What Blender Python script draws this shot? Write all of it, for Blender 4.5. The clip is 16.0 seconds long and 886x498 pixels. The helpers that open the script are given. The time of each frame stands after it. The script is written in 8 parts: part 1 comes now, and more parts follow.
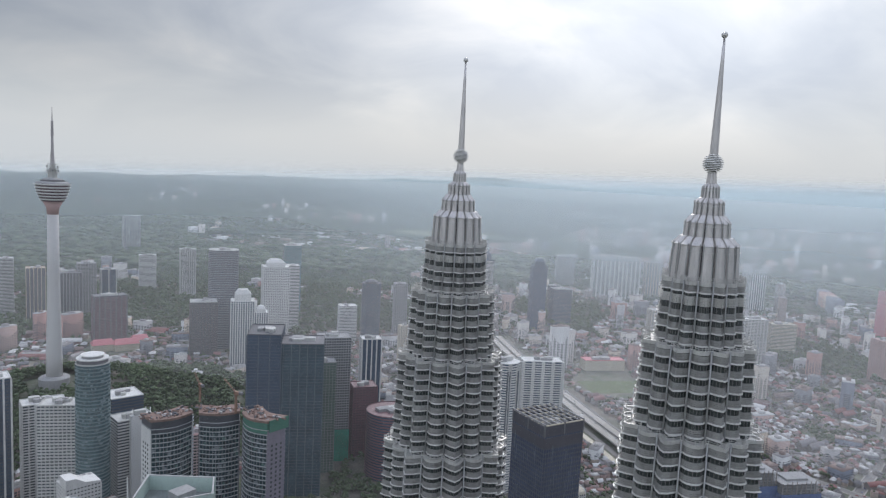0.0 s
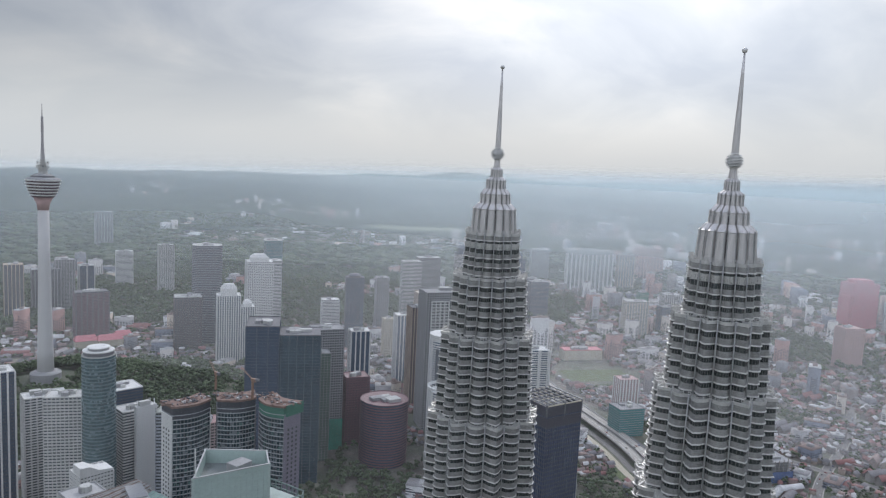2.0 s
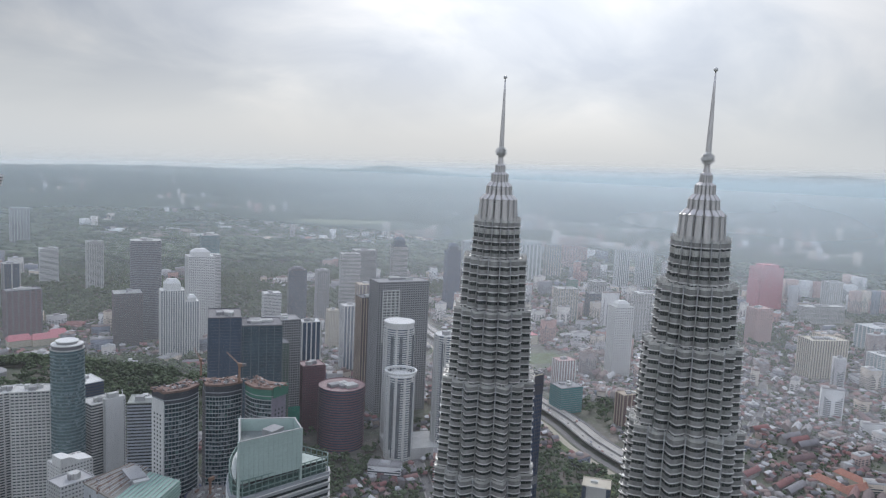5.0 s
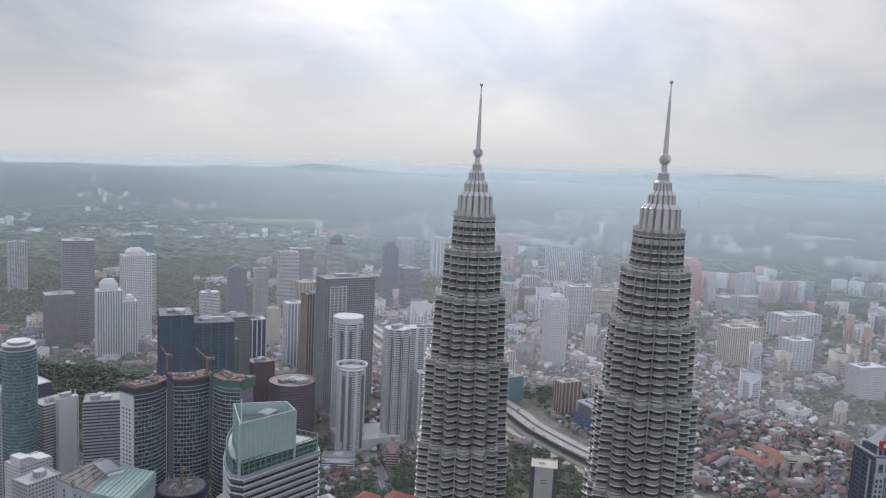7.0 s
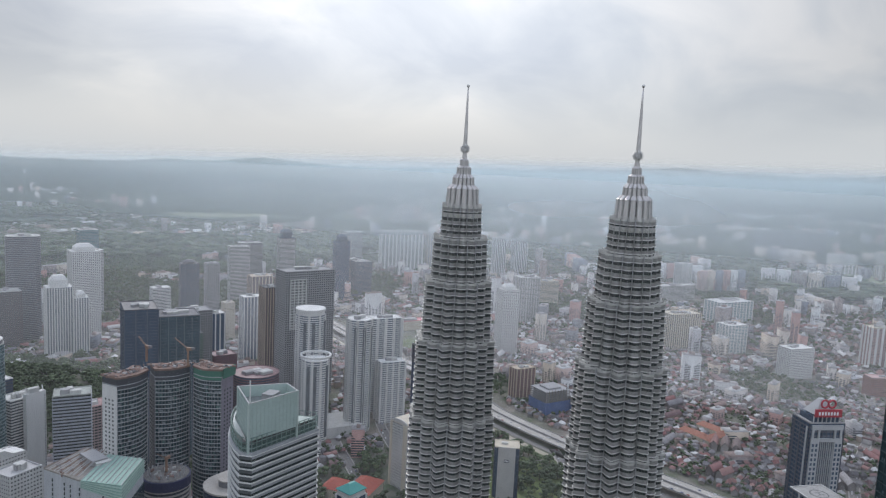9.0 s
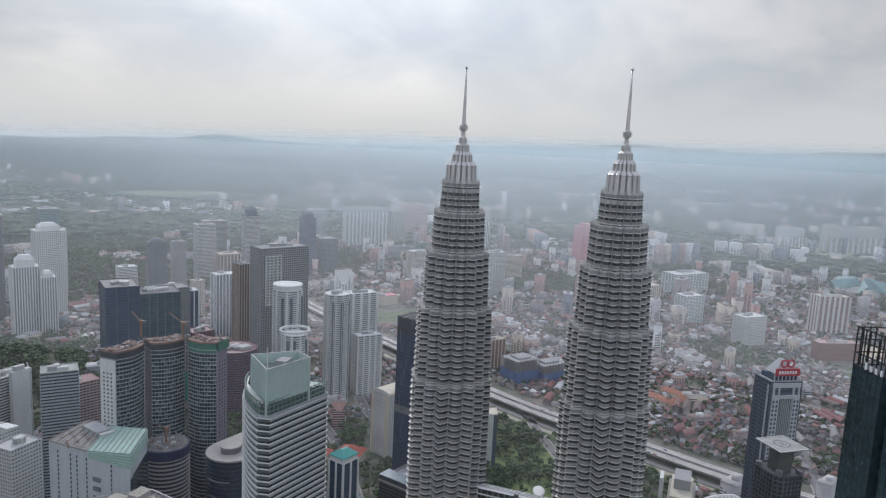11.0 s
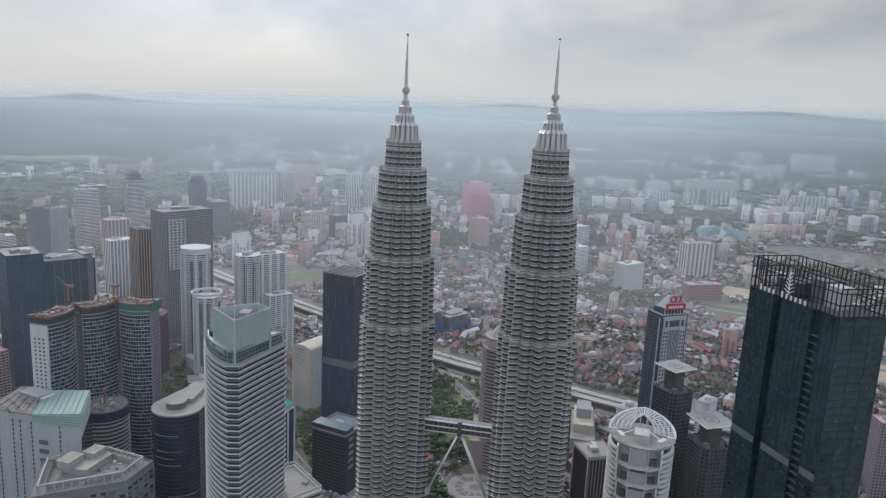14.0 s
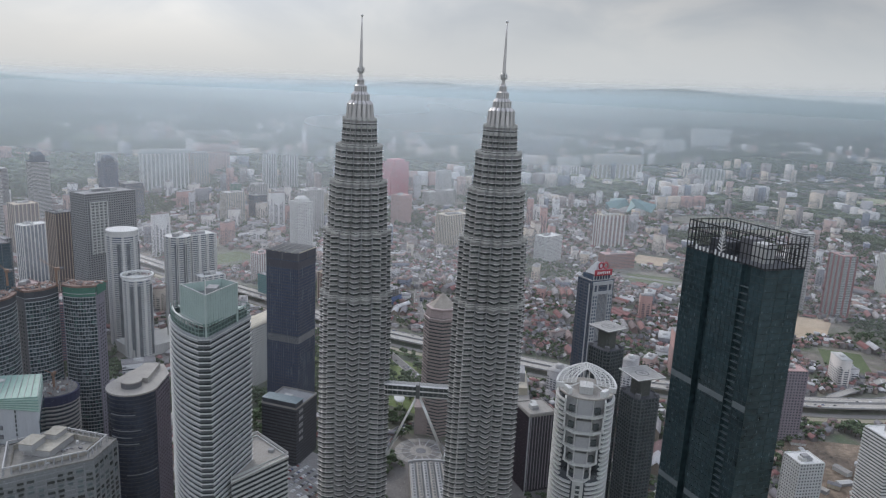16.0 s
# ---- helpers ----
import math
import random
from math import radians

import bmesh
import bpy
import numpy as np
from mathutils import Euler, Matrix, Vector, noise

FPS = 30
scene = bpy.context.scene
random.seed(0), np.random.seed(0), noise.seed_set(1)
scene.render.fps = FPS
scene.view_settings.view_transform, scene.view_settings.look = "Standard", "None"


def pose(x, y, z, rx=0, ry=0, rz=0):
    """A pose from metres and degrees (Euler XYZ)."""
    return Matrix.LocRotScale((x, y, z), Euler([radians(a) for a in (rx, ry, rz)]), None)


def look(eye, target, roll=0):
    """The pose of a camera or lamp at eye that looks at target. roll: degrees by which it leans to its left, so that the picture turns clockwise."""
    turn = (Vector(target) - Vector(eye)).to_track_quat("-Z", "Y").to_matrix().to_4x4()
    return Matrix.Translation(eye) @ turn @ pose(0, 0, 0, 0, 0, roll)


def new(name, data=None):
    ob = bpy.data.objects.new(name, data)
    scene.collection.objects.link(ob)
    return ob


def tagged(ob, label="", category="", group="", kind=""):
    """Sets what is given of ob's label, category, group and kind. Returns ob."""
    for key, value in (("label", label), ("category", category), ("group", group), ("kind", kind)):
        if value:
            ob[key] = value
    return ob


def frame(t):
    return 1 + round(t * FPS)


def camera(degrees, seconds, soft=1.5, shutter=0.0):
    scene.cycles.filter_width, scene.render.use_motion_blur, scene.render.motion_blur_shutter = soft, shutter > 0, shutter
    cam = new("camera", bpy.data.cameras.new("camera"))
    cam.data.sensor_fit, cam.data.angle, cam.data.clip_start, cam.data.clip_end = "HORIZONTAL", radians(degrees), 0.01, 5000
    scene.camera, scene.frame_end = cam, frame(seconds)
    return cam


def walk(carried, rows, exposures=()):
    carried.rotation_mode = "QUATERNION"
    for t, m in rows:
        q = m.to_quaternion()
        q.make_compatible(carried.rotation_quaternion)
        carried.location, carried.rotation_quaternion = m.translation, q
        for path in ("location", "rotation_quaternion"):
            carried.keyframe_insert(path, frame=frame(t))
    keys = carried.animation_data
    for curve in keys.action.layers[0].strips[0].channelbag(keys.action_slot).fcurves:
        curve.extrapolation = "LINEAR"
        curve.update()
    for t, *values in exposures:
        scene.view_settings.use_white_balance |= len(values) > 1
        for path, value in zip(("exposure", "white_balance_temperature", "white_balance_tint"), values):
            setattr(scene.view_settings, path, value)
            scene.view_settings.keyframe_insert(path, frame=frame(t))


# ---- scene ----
cam = camera(63.8, 16.0, soft=1.2)
METRES, EYE, TILT, LEAN, TURN = 336.0, 409.0, 0.0, 0.0, -30.9
ROWS = [
    (0.0, 0.0, 0.0, 0.0, 0.32, -6.27, -2.88),
    (0.5, -0.0228, -0.0217, -0.0007, -0.38, -6.32, -2.91),
    (1.0, -0.046, -0.0437, -0.0014, -0.87, -6.39, -2.89),
    (1.5, -0.0689, -0.0654, -0.0021, -1.46, -6.46, -2.86),
    (2.0, -0.092, -0.0874, -0.0027, -2.26, -6.54, -2.81),
    (2.5, -0.1156, -0.1099, -0.003, -3.18, -6.59, -2.78),
    (3.0, -0.139, -0.1315, -0.0034, -4.2, -6.65, -2.79),
    (3.5, -0.1624, -0.153, -0.0037, -5.23, -6.71, -2.74),
    (6.0, -0.2853, -0.2552, -0.0057, -11.37, -6.72, -2.76),
    (6.5, -0.3121, -0.2749, -0.0062, -12.98, -6.67, -2.79),
    (7.0, -0.3395, -0.2943, -0.007, -14.55, -6.64, -2.81),
    (7.5, -0.3661, -0.3118, -0.0075, -14.82, -6.66, -2.83),
    (8.0, -0.394, -0.3293, -0.0079, -16.53, -6.6, -2.84),
    (10.5, -0.5285, -0.3944, -0.0099, -21.84, -8.06, -2.77),
    (11.0, -0.5549, -0.405, -0.0102, -22.91, -8.58, -2.77),
    (11.5, -0.5825, -0.4156, -0.0105, -24.35, -9.1, -2.78),
    (12.0, -0.6111, -0.4258, -0.0105, -25.94, -9.61, -2.76),
    (12.5, -0.64, -0.4352, -0.0111, -27.62, -10.04, -2.75),
    (13.0, -0.6689, -0.4436, -0.0114, -29.31, -10.41, -2.74),
    (13.5, -0.6976, -0.4506, -0.0117, -30.93, -10.79, -2.76),
    (14.0, -0.7275, -0.4564, -0.0119, -32.66, -11.27, -2.76),
    (14.5, -0.7586, -0.4612, -0.012, -34.41, -11.5, -2.75),
    (15.0, -0.7899, -0.465, -0.0123, -35.88, -12.09, -2.75),
    (15.5, -0.8217, -0.4674, -0.0129, -37.62, -12.31, -2.73),
    (16.0, -0.8537, -0.4695, -0.0131, -39.88, -12.68, -2.73),
]
walk(cam, [(t, pose(0, 0, EYE, TILT, LEAN, TURN) @ pose(METRES * x, METRES * y, METRES * z, 90 + pitch, roll, yaw)) for t, x, y, z, yaw, pitch, roll in ROWS],
     exposures=((0.0, 0.10, 6210, 13), (10.5, 0.08, 6240, 13), (16.0, 0.05, 6310, 13)))

# ---- world, sun, exposure ----
SUN_DIR = Vector((0.50, 0.62, 0.60)).normalized()      # towards the veiled sun
world = bpy.data.worlds.new("sky")
scene.world = world
world.use_nodes = True


def build_sky():
    nt = world.node_tree
    nt.nodes.clear()
    N, L = nt.nodes.new, nt.links.new
    out, bg = N("ShaderNodeOutputWorld"), N("ShaderNodeBackground")
    sky = N("ShaderNodeTexSky")
    sky.sky_type, sky.sun_disc = "NISHITA", False
    sky.sun_elevation = math.asin(SUN_DIR.z)
    sky.sun_rotation = math.atan2(SUN_DIR.x, SUN_DIR.y)
    sky.air_density, sky.dust_density = 1.0, 3.0
    skys = N("ShaderNodeVectorMath"); skys.operation = "SCALE"; skys.inputs["Scale"].default_value = 0.1
    L(sky.outputs[0], skys.inputs[0])
    tc = N("ShaderNodeTexCoord")
    sep = N("ShaderNodeSeparateXYZ"); L(tc.outputs["Generated"], sep.inputs[0])
    # the cloud deck is a flat sheet overhead: direction divided by its height
    up = N("ShaderNodeMath"); up.operation = "MAXIMUM"; L(sep.outputs[2], up.inputs[0]); up.inputs[1].default_value = 0.0
    up2 = N("ShaderNodeMath"); up2.operation = "ADD"; L(up.outputs[0], up2.inputs[0]); up2.inputs[1].default_value = 0.42
    dv = N("ShaderNodeVectorMath"); dv.operation = "DIVIDE"
    cmb = N("ShaderNodeCombineXYZ")
    for i in range(3):
        L(up2.outputs[0], cmb.inputs[i])
    L(tc.outputs["Generated"], dv.inputs[0]); L(cmb.outputs[0], dv.inputs[1])
    n1 = N("ShaderNodeTexNoise"); n1.inputs["Scale"].default_value = 2.1; n1.inputs["Detail"].default_value = 7; n1.inputs["Roughness"].default_value = 0.5; n1.inputs["Distortion"].default_value = 0.55
    drift = N("ShaderNodeVectorMath"); drift.operation = "ADD"; L(dv.outputs[0], drift.inputs[0]); drift.inputs[1].default_value = (0.42, -0.35, 2.3)
    L(drift.outputs[0], n1.inputs["Vector"])
    ramp = N("ShaderNodeValToRGB")
    e = ramp.color_ramp.elements
    e[0].position, e[0].color = 0.36, (0.49, 0.545, 0.605, 1)
    e[1].position, e[1].color = 0.66, (0.85, 0.855, 0.83, 1)
    m = ramp.color_ramp.elements.new(0.5); m.color = (0.625, 0.67, 0.70, 1)
    L(n1.outputs["Fac"], ramp.inputs[0])
    # brighter towards the veiled sun
    dot = N("ShaderNodeVectorMath"); dot.operation = "DOT_PRODUCT"; L(tc.outputs["Generated"], dot.inputs[0]); dot.inputs[1].default_value = Vector((0.68, 0.65, 0.36)).normalized()
    mx = N("ShaderNodeMath"); mx.operation = "MAXIMUM"; L(dot.outputs["Value"], mx.inputs[0]); mx.inputs[1].default_value = 0
    pw = N("ShaderNodeMath"); pw.operation = "POWER"; L(mx.outputs[0], pw.inputs[0]); pw.inputs[1].default_value = 9
    gl = N("ShaderNodeMath"); gl.operation = "MULTIPLY_ADD"; L(pw.outputs[0], gl.inputs[0]); gl.inputs[1].default_value = 0.80; gl.inputs[2].default_value = 0.545
    # added fill: the unseen side of the sky opposite the sun is raised
    bk = N("ShaderNodeMapRange"); bk.interpolation_type = "SMOOTHSTEP"; L(dot.outputs["Value"], bk.inputs[0])
    bk.inputs[1].default_value, bk.inputs[2].default_value, bk.inputs[3].default_value, bk.inputs[4].default_value = 0.20, -0.75, 0.0, 0.40
    gb_ = N("ShaderNodeMath"); gb_.operation = "ADD"; L(gl.outputs[0], gb_.inputs[0]); L(bk.outputs[0], gb_.inputs[1])
    lit = N("ShaderNodeVectorMath"); lit.operation = "SCALE"; L(ramp.outputs[0], lit.inputs[0]); L(gb_.outputs[0], lit.inputs["Scale"])
    # the low sky is an even grey haze
    hz = N("ShaderNodeMapRange"); hz.interpolation_type = "SMOOTHSTEP"; L(sep.outputs[2], hz.inputs[0])
    hz.inputs[1].default_value, hz.inputs[2].default_value = 0.0, 0.16
    low = N("ShaderNodeMix"); low.data_type = "RGBA"
    L(hz.outputs[0], low.inputs["Factor"]); low.inputs["A"].default_value = (0.605, 0.64, 0.64, 1); L(lit.outputs[0], low.inputs["B"])
    mixs = N("ShaderNodeMix"); mixs.data_type = "RGBA"; mixs.inputs["Factor"].default_value = 0.9
    L(skys.outputs[0], mixs.inputs["A"]); L(low.outputs["Result"], mixs.inputs["B"])
    # an overcast dome is about twice as bright overhead as low down
    zen = N("ShaderNodeMapRange"); zen.interpolation_type = "SMOOTHSTEP"; L(sep.outputs[2], zen.inputs[0])
    zen.inputs[1].default_value, zen.inputs[2].default_value, zen.inputs[3].default_value, zen.inputs[4].default_value = 0.27, 0.72, 1.0, 1.93
    # and bluer overhead
    tint = N("ShaderNodeMix"); tint.data_type = "RGBA"; tint.blend_type = "MULTIPLY"; tint.inputs["B"].default_value = (0.96, 0.99, 1.09, 1)
    tz = N("ShaderNodeMapRange"); L(sep.outputs[2], tz.inputs[0]); tz.inputs[1].default_value, tz.inputs[2].default_value = 0.27, 0.6
    L(tz.outputs[0], tint.inputs["Factor"]); L(mixs.outputs["Result"], tint.inputs["A"])
    L(tint.outputs["Result"], bg.inputs[0]); L(zen.outputs[0], bg.inputs[1])
    L(bg.outputs[0], out.inputs[0])


build_sky()
sun = new("sun", bpy.data.lights.new("sun", "SUN"))
sun.data.energy, sun.data.angle, sun.data.color = 1.1, radians(14), (1.0, 0.95, 0.88)
sun.matrix_world = look(SUN_DIR * 900, (0, 0, 0))
tagged(sun, kind="structure")

# ---- materials ----
MATS = {}


def mat(name, color, rough=0.7, metal=0.0, vary=0.12, scale=0.2, fine=2.0, bump=0.0, spec=0.5, palette=None, per="", streak=False, tone=0.0):
    """A procedural surface: base colour with stains at two sizes, which on dark teal glass paint reflections; per
    'object' or 'island' picks from palette or shifts the tone.
    """
    if name in MATS:
        return MATS[name]
    m = bpy.data.materials.new(name)
    m.use_nodes = True
    nt = m.node_tree
    N, L = nt.nodes.new, nt.links.new
    b = nt.nodes["Principled BSDF"]
    b.inputs["Roughness"].default_value, b.inputs["Metallic"].default_value = rough, metal
    b.inputs["Specular IOR Level"].default_value = spec
    geo = N("ShaderNodeNewGeometry")
    mp = N("ShaderNodeMapping")
    L(geo.outputs["Position"], mp.inputs[0])
    if streak:
        mp.inputs["Scale"].default_value = (1, 1, 0.12)
    n1, n2 = N("ShaderNodeTexNoise"), N("ShaderNodeTexNoise")
    for n, s, d in ((n1, scale, 4), (n2, fine, 3)):
        n.inputs["Scale"].default_value, n.inputs["Detail"].default_value = s, d
        L(mp.outputs[0], n.inputs["Vector"])
    base = None
    if per:
        src = N("ShaderNodeObjectInfo").outputs["Random"] if per == "object" else geo.outputs["Random Per Island"]
        if palette:
            r = N("ShaderNodeValToRGB")
            r.color_ramp.interpolation = "CONSTANT"
            els = r.color_ramp.elements
            for i, c in enumerate(palette):
                p = i / len(palette)
                el = els[i] if i < 2 else els.new(p)
                el.position, el.color = p, (*c, 1)
            L(src, r.inputs[0])
            base = r.outputs[0]
        else:
            k = N("ShaderNodeMapRange"); L(src, k.inputs[0]); k.inputs[3].default_value, k.inputs[4].default_value = 1 - tone, 1 + tone
            sc = N("ShaderNodeVectorMath"); sc.operation = "SCALE"; sc.inputs[0].default_value = color; L(k.outputs[0], sc.inputs["Scale"])
            base = sc.outputs[0]
    add = N("ShaderNodeMath"); add.operation = "ADD"; L(n1.outputs["Fac"], add.inputs[0]); L(n2.outputs["Fac"], add.inputs[1])
    rng = N("ShaderNodeMapRange"); L(add.outputs[0], rng.inputs[0])
    rng.inputs[1].default_value, rng.inputs[2].default_value = 0.6, 1.4
    rng.inputs[3].default_value, rng.inputs[4].default_value = 1 - vary, 1 + vary
    mul = N("ShaderNodeVectorMath"); mul.operation = "SCALE"; L(rng.outputs[0], mul.inputs["Scale"])
    if base:
        L(base, mul.inputs[0])
    else:
        mul.inputs[0].default_value = color
    L(mul.outputs[0], b.inputs["Base Color"])
    if bump:
        bp = N("ShaderNodeBump"); bp.inputs["Strength"].default_value = bump; bp.inputs["Distance"].default_value = 0.1
        L(n2.outputs["Fac"], bp.inputs["Height"]); L(bp.outputs[0], b.inputs["Normal"])
    MATS[name] = m
    return m


COLUMN_STEEL = mat("column_cladding", (0.40, 0.40, 0.395), 0.42, 0.35, 0.12, 0.1, 0.8)
STEEL = mat("stainless_cladding", (0.63, 0.622, 0.60), 0.42, 0.45, 0.14, 0.12, 1.5, streak=True)
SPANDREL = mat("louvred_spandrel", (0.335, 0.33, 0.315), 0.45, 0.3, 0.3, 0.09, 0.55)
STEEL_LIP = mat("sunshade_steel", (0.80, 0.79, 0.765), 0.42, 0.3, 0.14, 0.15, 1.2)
STEEL_CROWN = mat("crown_steel", (0.60, 0.575, 0.56), 0.34, 0.6, 0.16, 0.35, 1.4, streak=True)
STEEL_DARK = mat("dark_joint_metal", (0.12, 0.12, 0.12), 0.5, 0.4, 0.15)
GLASS_TOWER = mat("tower_glass", (0.105, 0.118, 0.118), 0.18, 0.0, 0.3, 0.15, 0.6, spec=0.6)
GLASS_BAND = mat("tower_window_glass", (0.05, 0.058, 0.057), 0.16, 0.0, 0.6, 0.12, 0.45, spec=0.6)
WINDOW_BAR = mat("window_bar_steel", (0.16, 0.16, 0.155), 0.45, 0.4, 0.1)
GLASS_BLUE = mat("blue_black_glass", (0.068, 0.098, 0.142), 0.15, 0.0, 0.3, 0.05, 0.4, spec=0.6)
# strong large blotches in its colour stand in for uneven reflections
GLASS_TEAL = mat("dark_teal_glass", (0.036, 0.060, 0.068), 0.13, 0.0, 0.8, 0.02, 0.3, spec=0.6)
GLASS_GREY = mat("grey_glass", (0.09, 0.10, 0.11), 0.2, 0.0, 0.3, 0.08, 0.6)
GLASS_GREEN = mat("pale_green_glass", (0.43, 0.53, 0.495), 0.25, 0.0, 0.12, 0.08, 0.8)
GLASS_AQUA = mat("aqua_glass", (0.16, 0.27, 0.29), 0.2, 0.0, 0.25, 0.1, 0.6)
WHITE = mat("white_painted_concrete", (0.66, 0.66, 0.64), 0.75, 0, 0.12, 0.08, 0.8, streak=True)
OFFWHITE = mat("weathered_white_render", (0.52, 0.52, 0.50), 0.8, 0, 0.2, 0.06, 0.7, streak=True)
CREAM = mat("cream_render", (0.55, 0.50, 0.40), 0.8, 0, 0.15, 0.06, 0.7, streak=True)
BEIGE = mat("beige_render", (0.50, 0.42, 0.33), 0.8, 0, 0.15, 0.06, 0.7, streak=True)
CONCRETE = mat("grey_concrete", (0.33, 0.33, 0.33), 0.85, 0, 0.18, 0.07, 0.8, streak=True)
DARKCON = mat("dark_concrete", (0.17, 0.17, 0.18), 0.8, 0, 0.2, 0.07, 0.8, streak=True)
CHARCOAL = mat("charcoal_panel", (0.075, 0.08, 0.092), 0.5, 0, 0.25, 0.07, 0.8)
ROOFGREY = mat("roof_membrane", (0.36, 0.36, 0.35), 0.9, 0, 0.3, 0.12, 0.9)
RUST = mat("rusty_formwork", (0.225, 0.155, 0.13), 0.9, 0, 0.4, 0.25, 1.2)
PURPLE = mat("maroon_cladding", (0.17, 0.085, 0.10), 0.5, 0, 0.2, 0.06, 0.6)
PINK = mat("rose_red_render", (0.60, 0.19, 0.225), 0.8, 0, 0.15, 0.05, 0.6)
PINKPALE = mat("pale_pink_render", (0.50, 0.34, 0.32), 0.8, 0, 0.15, 0.05, 0.6)
REDSIGN = mat("red_sign", (0.42, 0.05, 0.07), 0.5, 0, 0.05)
SIGNWHITE = mat("white_sign", (0.8, 0.8, 0.8), 0.5, 0, 0.03)
BLACKSTEEL = mat("black_lattice_steel", (0.03, 0.032, 0.035), 0.5, 0.3, 0.2)
TEALROOF = mat("teal_roof", (0.20, 0.33, 0.335), 0.55, 0, 0.15, 0.1, 1.0)
REDTILE = mat("red_roof_tiles", (0.38, 0.10, 0.07), 0.8, 0, 0.25, 0.2, 1.5)
NETGREEN = mat("green_safety_net", (0.09, 0.21, 0.16), 0.9, 0, 0.2, 0.1, 1.0)
NETBLUE = mat("blue_safety_net", (0.10, 0.15, 0.29), 0.9, 0, 0.25, 0.1, 1.0)
CRANE = mat("crane_orange", (0.27, 0.17, 0.12), 0.6, 0, 0.1)
ASPHALT = mat("asphalt", (0.21, 0.20, 0.19), 0.9, 0, 0.2, 0.03, 0.5)
PAVING = mat("pale_paving", (0.36, 0.34, 0.31), 0.9, 0, 0.2, 0.05, 0.6)
LAWN = mat("mown_grass", (0.105, 0.135, 0.06), 0.95, 0, 0.3, 0.03, 0.4)
EARTH = mat("bare_earth", (0.45, 0.36, 0.26), 0.95, 0, 0.3, 0.03, 0.3)
WATER = mat("lake_water", (0.20, 0.21, 0.20), 0.12, 0, 0.1, 0.02, 0.2)
LEAF = mat("tree_leaves", (0.074, 0.104, 0.050), 0.85, 0, 0.45, 0.015, 0.4, per="island", tone=0.38)
LIGHTGREY = mat("light_grey_panel", (0.42, 0.42, 0.42), 0.7, 0, 0.12, 0.1, 0.8)
YARD_SOIL = mat("cleared_soil", (0.24, 0.21, 0.16), 0.95, 0, 0.4, 0.03, 0.2)
BARK = mat("bark", (0.12, 0.09, 0.07), 0.95, 0, 0.2)
HOUSE_WALL = mat("house_walls", (0.5, 0.48, 0.45), 0.85, 0, 0.15, 0.05, 0.8, per="island",
                 palette=[(0.29, 0.27, 0.26), (0.21, 0.20, 0.195), (0.32, 0.265, 0.22), (0.42, 0.40, 0.385), (0.18, 0.165, 0.16), (0.26, 0.185, 0.165)])
HOUSE_ROOF = mat("house_roofs", (0.3, 0.2, 0.15), 0.85, 0, 0.25, 0.1, 1.0, per="island",
                 palette=[(0.23, 0.105, 0.098), (0.27, 0.155, 0.14), (0.15, 0.15, 0.16), (0.25, 0.24, 0.245), (0.165, 0.105, 0.105), (0.46, 0.46, 0.46), (0.20, 0.155, 0.145), (0.11, 0.105, 0.11), (0.31, 0.295, 0.29), (0.25, 0.125, 0.12), (0.20, 0.19, 0.20), (0.56, 0.555, 0.55), (0.28, 0.21, 0.19)])


def ground_material():
    m = mat("city_ground", (0.2, 0.2, 0.18), 0.95, 0, 0.2, 0.01, 0.2)
    nt = m.node_tree
    N, L = nt.nodes.new, nt.links.new
    b = nt.nodes["Principled BSDF"]
    geo = N("ShaderNodeNewGeometry")
    n1, n2 = N("ShaderNodeTexNoise"), N("ShaderNodeTexNoise")
    n1.inputs["Scale"].default_value, n1.inputs["Detail"].default_value = 0.006, 8
    n2.inputs["Scale"].default_value, n2.inputs["Detail"].default_value = 0.04, 6
    L(geo.outputs["Position"], n1.inputs["Vector"]); L(geo.outputs["Position"], n2.inputs["Vector"])
    r1, r2 = N("ShaderNodeValToRGB"), N("ShaderNodeValToRGB")
    for r, cols in ((r1, [(0.40, (0.055, 0.085, 0.045)), (0.50, (0.12, 0.135, 0.08)), (0.58, (0.19, 0.17, 0.145)), (0.68, (0.29, 0.245, 0.195))]),
                    (r2, [(0.35, (0.09, 0.12, 0.07)), (0.5, (0.15, 0.14, 0.125)), (0.62, (0.26, 0.235, 0.205))])):
        el = r.color_ramp.elements
        for i, (p, c) in enumerate(cols):
            q = el[i] if i < 2 else el.new(p)
            q.position, q.color = p, (*c, 1)
    L(n1.outputs["Fac"], r1.inputs[0]); L(n2.outputs["Fac"], r2.inputs[0])
    mx = N("ShaderNodeMix"); mx.data_type = "RGBA"; mx.inputs["Factor"].default_value = 0.5
    L(r1.outputs[0], mx.inputs["A"]); L(r2.outputs[0], mx.inputs["B"])
    L(mx.outputs["Result"], b.inputs["Base Color"])
    return m


GROUND = ground_material()


